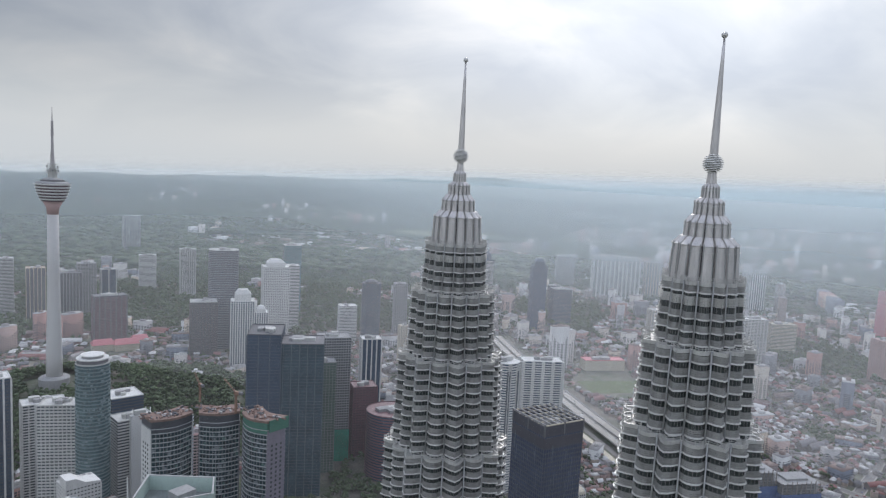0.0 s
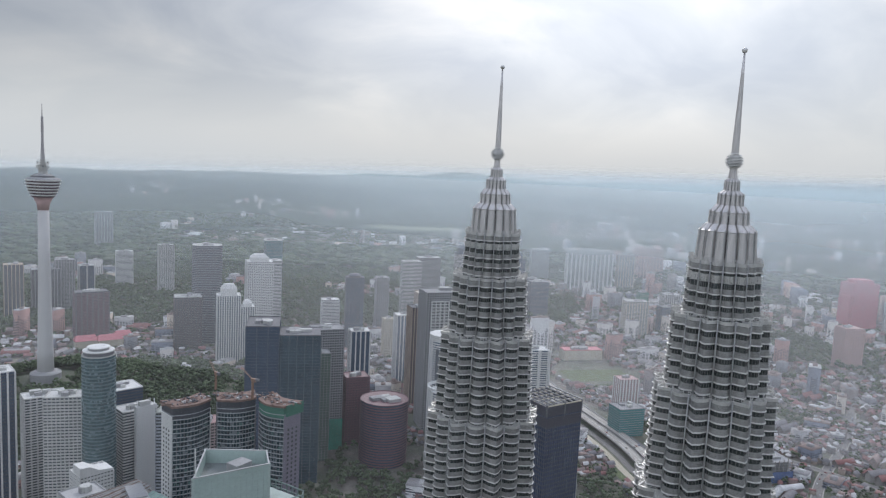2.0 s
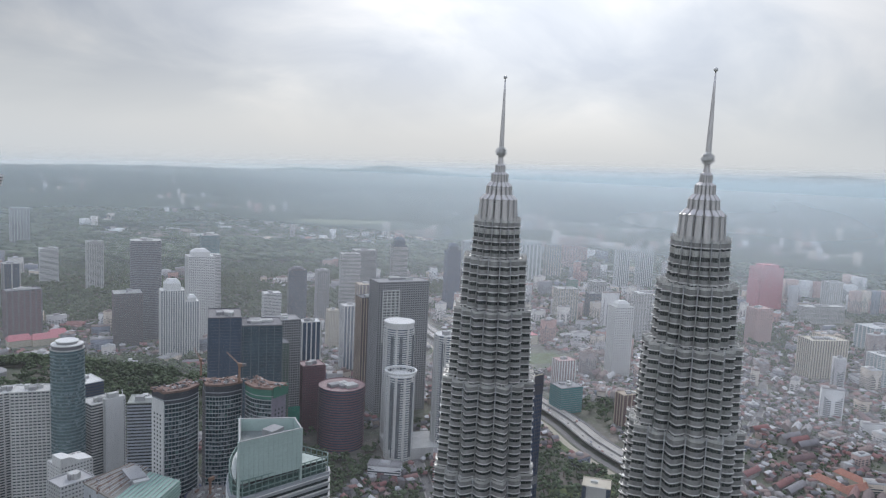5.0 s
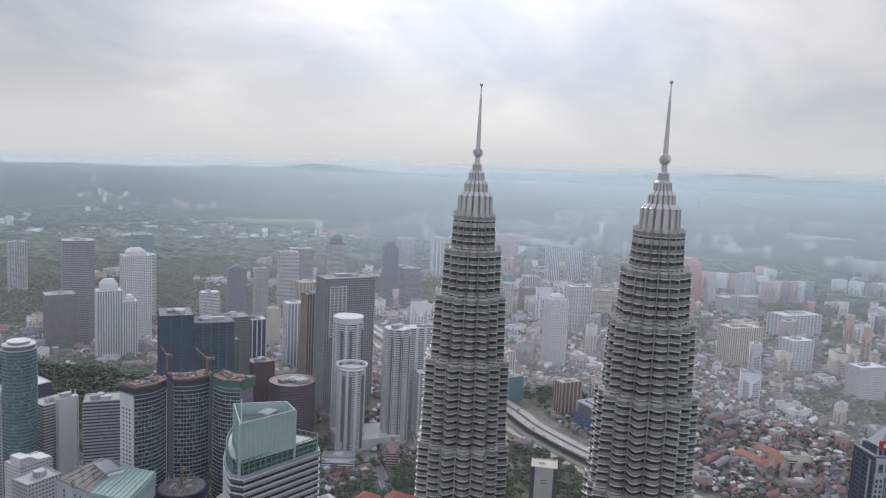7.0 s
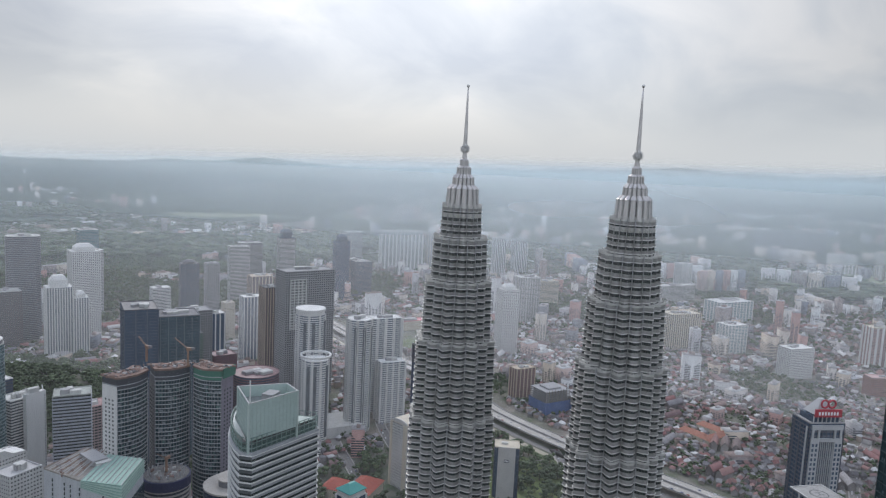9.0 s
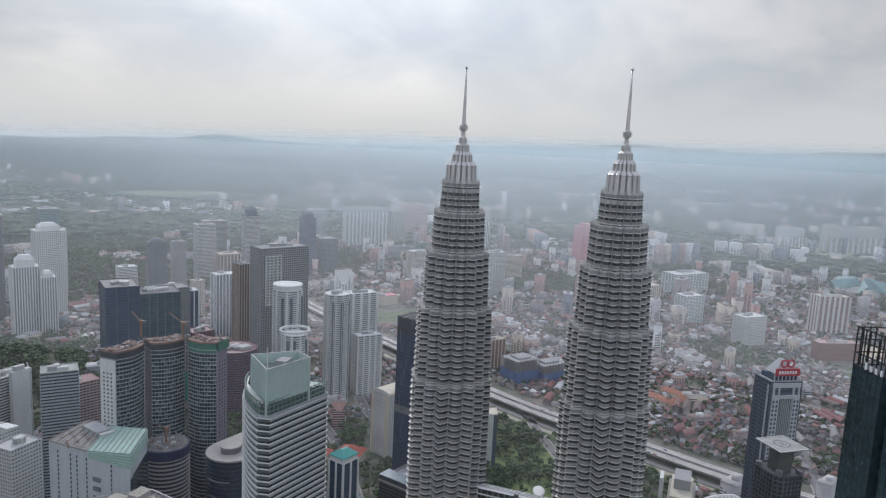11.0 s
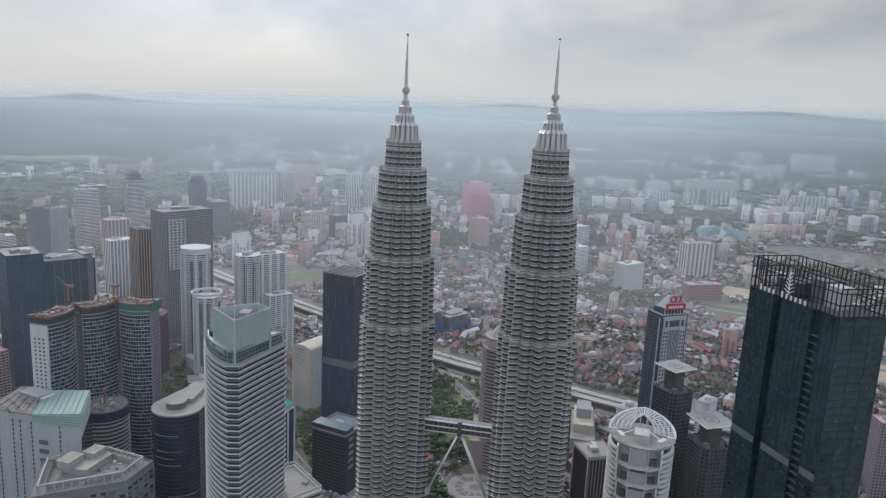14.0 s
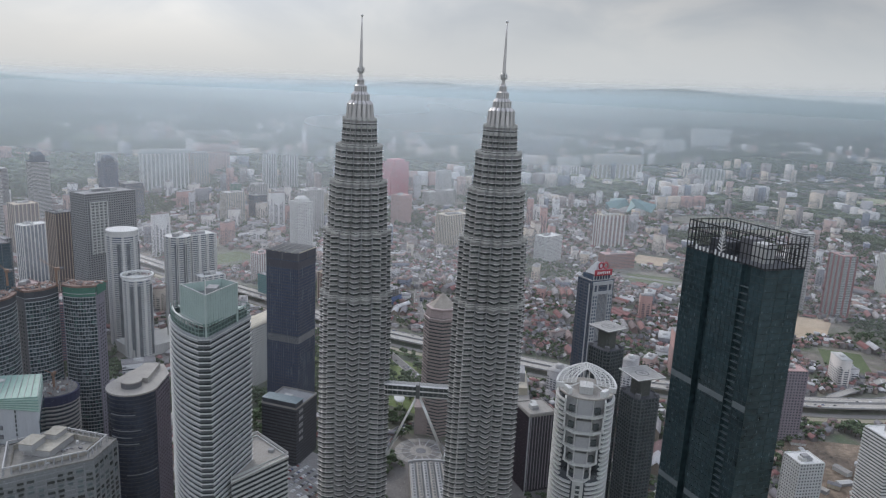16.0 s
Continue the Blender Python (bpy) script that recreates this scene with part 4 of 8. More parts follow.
WINGGLASS = mat("wing_glass", (0.050, 0.072, 0.080), 0.18, 0, 0.5, 0.12, 0.6)


def build_wing(ax, ay, bx, by, label, cap, endmat):
    poly = arc_slab(ax, ay, bx, by, 4.5, 17)
    cx, cy = sum(p[0] for p in poly) / len(poly), sum(p[1] for p in poly) / len(poly)
    t = thing("apartment_tower", cx, cy, 0, 0, label, "building", "curved towers")
    q = local(poly, cx, cy)
    fh, z1 = 3.55, 213.0
    part("glazing", MB().prism(q, 0, z1), WINGGLASS, t)
    n = len(q) // 2
    one = MB()
    out = offset(q, 0.5)
    one.loft([[(x, y, 0.0) for x, y in q], [(x, y, 0.0) for x, y in out], [(x, y, 0.62) for x, y in out], [(x, y, 0.62) for x, y in q]], False, False)
    me = one.mesh("floor_slab")
    for i in range(int(z1 / fh)):
        part("floor_slab", me, WINGSLAB, t, at=Matrix.Translation((0, 0, i * fh)))
    wall = MB()
    for i in range(n):
        p = Vector(q[i])
        wall.obox(p.x, p.y, 0.4, 0.55, 0, z1, 0)
    part("wall_grid", wall, mat("dim_mullion", (0.19, 0.205, 0.21), 0.6, 0, 0.2), t, kind="stuff")
    # blank panels, open bays and green flecks here and there on the curved front
    rng = random.Random(int(ax * 3 + ay))
    for tone_, nm_, cnt in (((0.19, 0.215, 0.23), "wing_panel", 190), ((0.022, 0.028, 0.032), "open_bay", 190), ((0.09, 0.16, 0.145), "green_screen", 90)):
        mb = MB()
        for k in range(cnt):
            i, f_ = rng.randrange(n - 1), rng.random()
            p, e = Vector(q[i]) * (1 - f_) + Vector(q[i + 1]) * f_, (Vector(q[i + 1]) - Vector(q[i])).normalized()
            z_ = fh * rng.randrange(8, 57)
            mb.obox(p.x, p.y, rng.uniform(0.9, 2.4), 0.36, z_ + 0.5, z_ + rng.uniform(1.6, 3.2), math.atan2(e.y, e.x))
        part(nm_, mb, mat(nm_, tone_, 0.6, 0, 0.2), t, kind="stuff")
    # end walls with small square windows
    for i0, i1 in ((n - 1, n), (2 * n - 1, 0)):
        p0, p1 = Vector(q[i0]), Vector(q[i1])
        u = (p1 - p0).normalized()
        o = Vector((u.y, -u.x))
        part("end_wall", MB().prism([tuple(p0), tuple(p0 + o * 1.0), tuple(p1 + o * 1.0), tuple(p1)][::-1], 0, z1 - 4), endmat, t)
        wn = MB()
        for k in range(1, 56):
            for s in (0.25, 0.5, 0.75):
                m = p0 + (p1 - p0) * s + o * 1.0
                wn.obox(m.x, m.y, 1.6, 0.3, k * fh + 0.8, k * fh + 2.4, math.atan2(u.y, u.x))
        part("window_grid", wn, GLASS_TOWER, t, kind="stuff")
    part("top_storey", MB().prism(offset(q, 0.4), z1 - 6, z1 + 2.5), CHARCOAL if cap is None else cap, t, "unfinished dark top storey")
    part("formwork", MB().prism(offset(q, 1.1), z1 + 2.5, z1 + 4.2), RUST, t, "rusty formwork deck")
    rng = random.Random(int(ax * 7))
    for k in range(70):
        i = rng.randrange(n - 1)
        p = Vector(q[i]) * (1 - 0.5) + Vector(q[2 * n - 1 - i]) * 0.5 + Vector((rng.uniform(-7, 7), rng.uniform(-7, 7)))
        part("board", MB().obox(p.x, p.y, rng.uniform(1, 4), rng.uniform(0.4, 1.2), z1 + 4.2, z1 + rng.uniform(4.5, 5.6), rng.uniform(0, 3)), (RUST, DARKCON, RUST, CHARCOAL, RUST, LIGHTGREY)[k % 6], t)
    clear_disc(cx, cy, 30)
    return t


build_wing(81, 538, 110.5, 545, "curved dark tower under construction with rusty formwork top", None, WHITE)
build_wing(116, 541, 143.5, 534, "curved dark concrete tower with rusty unfinished roof", None, DARKCON)
build_wing(146, 530, 156.5, 504, "curved dark tower with green netting round its top", NETGREEN, mat("lilac_grey_render", (0.25, 0.23, 0.27), 0.8, 0, 0.15))
part("net_screen", MB().box(-9, 9, -0.3, 0.3, 208, 217), NETGREEN, thing("safety_net", 166.5, 506.5, 0, 21, "green safety netting on an unfinished top storey", "netting"))
tower_crane(140, 530, 217, 16, 120, 16)
tower_crane(121, 566, 217, 14, 100, 14)


# ---- round tower with aqua glass ----
aqua = block("round aqua glass tower with stepped white roof rings", 61, 776, 0, 32, 32, 200, 3.6, mat("dusky_aqua_glass", (0.10, 0.155, 0.165), 0.2, 0, 0.4, 0.12, 0.5), (mat("aqua_panel", (0.17, 0.235, 0.245), 0.5, 0, 0.3, 0.12, 0.5), 0.1, 0.45, 0.25), None, OFFWHITE, poly=circle(16, 28), plant=0)
for tone_, cnt, seed in (((0.085, 0.125, 0.135), 200, 3), ((0.21, 0.275, 0.285), 200, 4)):
    rng = random.Random(seed)
    mb = MB()
    for k in range(cnt):
        a_ = rng.uniform(-math.pi * 0.95, 0.1)
        z_ = 8 + 3.6 * rng.randrange(53)
        mb.obox(16.25 * math.cos(a_), 16.25 * math.sin(a_), 0.3, rng.uniform(1.0, 3.2), z_, z_ + 1.7, a_)
    part("window_strip", mb, mat("aqua_strip_dark" if seed == 3 else "aqua_strip_pale", tone_, 0.3), aqua, kind="stuff")
rr = thing_child("roof_crown", aqua)
rr.matrix_basis = Matrix.Translation((0, 0, 201))
part("drum", MB().prism(circle(14.5, 28), 1.0, 4.5), DARKCON, rr)
part("ring", MB().prism(circle(15.2, 28), 4.5, 5.6), WHITE, rr)
part("cap", MB().prism(circle(10, 24), 5.6, 8.0), CONCRETE, rr)
part("ring", MB().prism(circle(11.0, 24), 8.0, 8.9), WHITE, rr)

# ---- the quarter behind the striped tower ----
block("white hotel slab with rows of small windows", 33, 802, -20, 36, 26, 154, 3.3, GLASS_GREY, (mat("hotel_white_render", (0.60, 0.595, 0.565), 0.8, 0, 0.12, 0.06, 0.6), 0.0, 0.56, 0.3), (mat("hotel_white_render", (0.60, 0.595, 0.565)), 4.2, 1.0, 0.3), OFFWHITE)
block("slim white apartment tower with balconies", 101, 800, 12, 38, 26, 131, 3.2, GLASS_GREY, (OFFWHITE, 0.0, 0.5, 0.5), None, OFFWHITE)
wt = thing("apartment_tower", 107, 779, 0, 12, "blank white gable wall of the apartment tower", "building")
part("wall", MB().box(-11, 11, -3, 3, 0, 139), WHITE, wt)
part("lift_room", MB().box(-7, 4, -2.5, 3, 139, 144), OFFWHITE, wt)
for k in range(5):
    part("roof_frame", MB().tube((-10 + 4.6 * k, -2, 139), (-8 + 4.6 * k, 3, 145 - k % 3), 0.5, 0.4, 5), WHITE, wt)
for k in range(40):
    part("vent", MB().box(9.2, 10.2, -3.15, -2.95, 8 + 3.2 * k, 9.6 + 3.2 * k), GLASS_GREY, wt)
block("grey office block with rounded glass front", 131, 742, -25, 36, 28, 143, 3.5, GLASS_BAND, (mat("blue_grey_panel", (0.31, 0.335, 0.375), 0.6, 0, 0.2), 0.0, 0.48, 0.6), None, mat("moss_grey_roof", (0.36, 0.38, 0.35), 0.9, 0, 0.25, 0.1, 0.6))
block("black glass office block with pale roof", 104, 905, 10, 36, 36, 122, 3.6, GLASS_BLUE, (CHARCOAL, 0.0, 0.3, 0.2), None, WHITE)
block("white block with balconies and roof frames", 20, 900, 5, 44, 26, 125, 3.2, GLASS_GREY, (WHITE, 0.0, 0.5, 0.4), (WHITE, 6, 1.6, 0.6), WHITE)
block("white and black tower with tall portal frame", -26, 862, 8, 28, 28, 170, 3.6, GLASS_BLUE, (CHARCOAL, 0.0, 0.35, 0.2), (WHITE, 7, 1.8, 0.7), WHITE)
block("dark tower with white portal edge", -46, 560, 4, 24, 22, 238, 3.6, GLASS_BLUE, (CHARCOAL, 0.0, 0.35, 0.2), (WHITE, 22, 2.2, 0.8), WHITE)
block("low red-brown building with pale striped floors", 178, 802, -5, 46, 26, 103, 3.4, GLASS_BAND, (mat("brown_red_panel", (0.40, 0.31, 0.30), 0.7, 0, 0.15), 0.0, 0.5, 0.3), (mat("brown_red_panel", (0.4, 0.31, 0.3)), 4.2, 0.9, 0.3), PINKPALE)

# dark glass towers
block("blue-black glass tower with stepped top", 260, 848, -22, 40, 58, 203, 3.9, GLASS_BLUE, (mat("steel_blue_line", (0.085, 0.11, 0.145), 0.4), 0.0, 0.12, 0.1), (mat("steel_blue_line", (0.085, 0.11, 0.145)), 15, 1.2, 0.4), CHARCOAL)
block("dark glass tower with roof pavilion", 297, 828, -22, 58, 46, 192, 3.9, mat("slate_glass", (0.06, 0.095, 0.115), 0.15, 0, 0.5, 0.04, 0.3), (mat("steel_blue_line", (0.085, 0.11, 0.145)), 0.0, 0.12, 0.1), (mat("slate_rib_line", (0.12, 0.155, 0.175), 0.4), 9.6, 0.7, 0.4), DARKCON)
ribbed = block("grey ribbed concrete office tower", 372, 905, -14, 44, 34, 174, 3.6, GLASS_GREY, (CONCRETE, 0.0, 0.4, 0.2), (CONCRETE, 3.4, 1.0, 0.5), CONCRETE)
NET = mat("bright_green_net", (0.045, 0.27, 0.19), 0.85, 0, 0.3, 0.06, 0.4)
part("safety_net", MB().box(-22.9, -22.1, -17.4, -9, 40, 160), NET, ribbed, "bright green safety net")
part("safety_net", MB().box(-23.2, 23.2, -18.6, -17.8, 0, 46), NET, ribbed, "bright green safety net")
part("safety_net", MB().box(-23.2, -22.4, -17.8, 17, 0, 46), NET, ribbed, "bright green safety net")
block("white-framed tower with dark glass stripes", 498, 1050, -16, 32, 26, 127, 3.6, GLASS_BLUE, None, (WHITE, 8, 2.2, 0.6), WHITE)
block("green-netted building under construction", 345, 870, -14, 30, 24, 150, 3.6, mat("netted_floors", (0.10, 0.15, 0.13), 0.8, 0, 0.4, 0.06, 0.4), (mat("net_fold", (0.25, 0.27, 0.25), 0.9), 0, 0.2, 0.25), (mat("net_fold", (0.25, 0.27, 0.25), 0.9), 4.5, 0.9, 0.3), CONCRETE)
block("maroon tower with slanted roof", 419, 902, -12, 34, 30, 100, 3.6, GLASS_GREY, (PURPLE, 0.0, 0.72, 0.3), (PURPLE, 4, 1.3, 0.4), PURPLE)
block("maroon drum-fronted building with dark window stripes", 424, 822, 0, 66, 66, 88, 3.7, GLASS_BLUE, (PURPLE, 0.0, 0.5, 0.4), None, PURPLE, poly=circle(33, 32))

# white residential group
WG = (WHITE, 0.0, 0.5, 1.1)
rings = block("round white apartment tower with balcony rings", 507, 802, 0, 46, 46, 168, 3.3, GLASS_BLUE, WG, (WHITE, 17, 3.2, 1.0), WHITE, poly=circle(22, 24), plant=0, name="apartment_tower", group="white towers")
openring = block("white apartment tower with an open ring on top", 468, 742, 0, 44, 44, 117, 3.3, GLASS_BLUE, WG, (WHITE, 14, 3.6, 1.0), WHITE, poly=circle(19, 20), plant=0, name="apartment_tower", group="white towers")
slim = block("slender white apartment tower with shaped top", 536, 724, 0, 42, 42, 170, 3.3, GLASS_BLUE, WG, (OFFWHITE, 11, 4.2, 1.5), WHITE, poly=circle(18.5, 20), plant=2, name="apartment_tower", group="white towers")
block("white apartment slab with dark recesses", 628, 765, -25, 56, 26, 152, 3.3, GLASS_BLUE, WG, (WHITE, 14, 4.5, 1.4), WHITE, name="apartment_tower", group="white towers")
block("lower white apartment slab with balconies", 598, 716, -25, 40, 22, 96, 3.3, GLASS_BLUE, WG, (WHITE, 10, 2.6, 1.4), WHITE, name="apartment_tower", group="white towers")
# recessed columns of dark glass between the balconies
for tw_, r_, h_, angs in ((rings, 22, 160, (-150, -118, -62)), (openring, 19, 112, (-160, -132, -76)), (slim, 18.5, 162, (-150, -112, -70))):
    for a_ in angs:
        a_ = math.radians(a_)
        part("glass_column", MB().obox((r_ + 0.7) * math.cos(a_), (r_ + 0.7) * math.sin(a_), 1.9, 4.4, 6, h_, a_), mat("shaded_glass", (0.17, 0.185, 0.20), 0.25, 0, 0.4, 0.1, 0.4), tw_, "dark glass column between balconies")
rt = thing_child("roof_ring", openring)
rt.matrix_basis = Matrix.Translation((0, 0, 118))
part("ring", MB().loft([[(x, y, z) for x, y in circle(r, 40)] for r, z in ((22.5, 4.5), (22.5, 7.5), (20.0, 7.5), (20.0, 4.5), (22.5, 4.5))], False, False), WHITE, rt)
for x, y in circle(20.5, 12):
    part("post", MB().tube((x, y, 0.2), (x, y, 4.6), 0.7), WHITE, rt)
r2 = thing_child("roof_crown", rings)
r2.matrix_basis = Matrix.Translation((0, 0, 169))
part("drum", MB().loft([[(x, y, z) for x, y in circle(r, 32)] for r, z in ((21, 1.0), (21, 6.0), (22.6, 6.0), (22.6, 9.0), (20, 9.6))]), WHITE, r2)
part("podium", MB().obox(0, 0, 90, 60, 0, 16, -0.4), OFFWHITE, thing("podium", 500, 745, 0, 0, "pale louvred podium under the white towers", "podium"))
slabs = block("tall grey concrete twin-slab tower with white window grid", 580, 905, -14, 88, 40, 216, 3.7, GLASS_GREY, (CONCRETE, 0.0, 0.45, 0.3), (CONCRETE, 4.0, 1.4, 0.4), CONCRETE)
gw = thing_child("window_grid", slabs)
gw.matrix_basis = Matrix.Translation((-22, -21, 0))
for i in range(5):
    part("pier", MB().box(-14 + 7 * i - 0.6, -14 + 7 * i + 0.6, -2.2, 0.5, 120, 205), WHITE, gw)
for i in range(18):
    part("sill", MB().box(-14.6, 14.6, -1.9, 0.5, 122 + 4.8 * i, 123.2 + 4.8 * i), WHITE, gw)
block("brown tower with beige ribs", 590, 1010, -14, 34, 30, 170, 3.6, GLASS_GREY, (mat("brown_panel", (0.23, 0.17, 0.16), 0.7), 0.0, 0.5, 0.3), (BEIGE, 5, 1.2, 0.5), DARKCON)
block("slab tower with white and black ribs", 645, 1140, -16, 46, 28, 126, 3.5, GLASS_BLUE, None, (WHITE, 6.5, 2.0, 0.7), WHITE)

# dark slab behind the twin towers with its low neighbour
slate = block("dark slate office slab with framed roof", 357, 422, 0, 38, 40, 214, 3.7, mat("slate_window", (0.082, 0.102, 0.158), 0.2, 0, 0.35, 0.08, 0.5), (mat("slate_panel", (0.08, 0.088, 0.108), 0.4, 0, 0.2), 0.0, 0.3, 0.12), (mat("slate_mullion", (0.12, 0.13, 0.16), 0.5), 2.4, 0.35, 0.25), DARKCON, plant=2)
part("upper_storey", MB().box(-19.3, 19.3, -20.3, 20.3, 205, 213), mat("bronze_panel", (0.085, 0.085, 0.10), 0.6, 0, 0.2), slate, "bronze panelled top storey")
for k in range(8):
    part("roof_beam", MB().box(-19 + 38 * k / 7 - 0.4, -19 + 38 * k / 7 + 0.4, -20, 20, 223.2, 224.2), CONCRETE, slate)
for k in range(6):
    part("roof_beam", MB().box(-19.4, 19.4, -20 + 8 * k - 0.4, -20 + 8 * k + 0.4, 222.3, 223.2), CREAM, slate)
for x_, y_ in rect(38, 40) + [(0, -20), (0, 20), (-19, 0), (19, 0)]:
    part("roof_post", MB().obox(x_, y_, 1.2, 1.2, 214, 224), DARKCON, slate)
part("screen", MB().loft([[(x_, y_, z_) for x_, y_ in rect(w_, d_)] for w_, d_, z_ in ((38.4, 40.4, 214), (38.4, 40.4, 222.3), (37.2, 39.2, 222.3), (37.2, 39.2, 214))], False, False), mat("bronze_panel", (0.15, 0.12, 0.12)), slate)
for k in range(30):
    part("louvre", MB().box(-19.6, -19.2, -19.5 + 1.3 * k, -18.9 + 1.3 * k, 118, 126), CONCRETE, slate)
for k in range(29):
    part("louvre", MB().box(-18.6 + 1.3 * k, -18.0 + 1.3 * k, -20.6, -20.2, 118, 126), CONCRETE, slate)
rng = random.Random(8)
# pale streaks of random place and length on two fronts
for k in range(90):
    z_ = rng.uniform(20, 195)
    q_ = rng.uniform(-18.5, 18.5)
    if k % 2:
        part("pale_mullion", MB().box(-19.5, -19.2, q_, q_ + 0.3, z_, z_ + rng.uniform(5, 16)), mat("pale_mullion", (0.20, 0.22, 0.25), 0.5), slate)
    else:
        part("pale_mullion", MB().box(q_, q_ + 0.3, -20.5, -20.2, z_, z_ + rng.uniform(5, 16)), mat("pale_mullion", (0.20, 0.22, 0.25)), slate)
lowb = block("low black glass block with roof terrace", 307, 394, 0, 44, 42, 66, 3.7, CHARCOAL, (mat("black_panel", (0.03, 0.03, 0.035), 0.4), 0.0, 0.4, 0.15), None, CONCRETE, plant=2)
part("roof_box", MB().box(-22, -8, -21, 20, 67.4, 74), CHARCOAL, lowb)
part("glass_canopy", MB().box(-22.6, -7.4, -21.6, 20.6, 74, 74.6), mat("canopy_glass", (0.28, 0.33, 0.34), 0.2), lowb, "pale glass roof canopy")
part("parapet", ringband(MB(), rect(42.6, 40.6), rect(44.4, 42.4), 67, 69.2), PAVING, lowb)
for i in range(5):
    for j in range(4):
        part("lit_window", MB().box(-16 + 2.2 * j, -14.8 + 2.2 * j, -21.35, -21.1, 28 + 8 * i, 32 + 8 * i), LIGHTGREY, lowb)
grid = block("white office building with round roof edge and window grid", 470, 543, -5, 66, 30, 83, 3.3, GLASS_GREY, (OFFWHITE, 0.0, 0.5, 0.4), (OFFWHITE, 2.6, 1.0, 0.45), CREAM, plant=1, near=True)
part("gable_frame", MB().box(-34.2, -33.4, -15.5, -8.5, 0, 84), CREAM, grid, "pale cream corner pier")
part("gable_frame", MB().box(-34.2, -33.4, 11.5, 15.5, 0, 84), CREAM, grid, "pale cream corner pier")
for k in range(21):
    part("louvre", MB().box(-34.0, -33.3, -8.5, 11.5, 6 + 3.6 * k, 7.6 + 3.6 * k), OFFWHITE, grid)
vault = thing("vault_roof", 470, 543, 84, -5, "pale barrel roof of the white office building", "roof")
part("shell", MB().loft([[(x_, 14.6 * math.cos(q * math.pi / 10), 0.4 + 4.2 * math.sin(q * math.pi / 10)) for q in range(11)] for x_ in (-32.5, 32.5)]), CREAM, vault)
for x_ in (-33, 33):
    part("rim", MB().loft([[(x_ + e, (15.2) * math.cos(q * math.pi / 10), 0.4 + 4.7 * math.sin(q * math.pi / 10)) for q in range(11)] for e in (-0.5, 0.5)]), OFFWHITE, vault)
TAUPE = mat("taupe_panel", (0.34, 0.285, 0.265), 0.7, 0, 0.15)
octa = block("stepped octagonal brown-grey tower", 430, 264, 20, 40, 40, 147, 4.1, GLASS_TOWER, (TAUPE, 0.0, 0.5, 1.2), None, TAUPE, poly=circle(20, 8), plant=0, near=True)
part("crown_block", MB().loft([[(x_, y_, z_) for x_, y_ in circle(r_, 8)] for r_, z_ in ((20.8, 145), (21.5, 147), (19.0, 148), (18.2, 156), (19.3, 157), (19.3, 158.6), (17, 159))]), mat("rose_beige_panel", (0.42, 0.34, 0.32), 0.7, 0, 0.15), octa, "rose-beige crown storey")
part("cap", MB().loft([[(x_, y_, 159) for x_, y_ in circle(15.7, 8)], [(x_, y_, 174) for x_, y_ in circle(0.9, 8)]]), mat("stained_stone", (0.40, 0.36, 0.31), 0.85, 0, 0.25, 0.15, 0.8), octa, "pale pyramid roof")
part("finial", MB().tube((0, 0, 173.5), (0, 0, 178), 0.4, 0.15), CONCRETE, octa)
brownb = block("dark brown office block with vertical fins", 357, 132, 40, 32, 30, 87, 3.6, GLASS_TOWER, None, (mat("bronze_fin", (0.085, 0.06, 0.075), 0.5), 1.2, 0.4, 0.35), PAVING, plant=3, near=True)
for x_, y_ in rect(32.6, 30.6):
    part("corner_pilaster", MB().obox(x_, y_, 1.2, 1.2, 0, 88), LIGHTGREY, brownb)
for k in range(9):
    part("pale_fin", MB().box(-14.6 + 3.6 * k, -14.0 + 3.6 * k, -16.1, -15.4, 4, 86), mat("mauve_fin", (0.34, 0.30, 0.33), 0.6), brownb)
    part("pale_fin", MB().box(-17.1, -16.4, -13.6 + 3.35 * k, -13.0 + 3.35 * k, 4, 86), mat("mauve_fin", (0.34, 0.30, 0.33)), brownb)
part("cornice", ringband(MB(), rect(32, 30), rect(34, 32), 86, 88.4), PAVING, brownb)

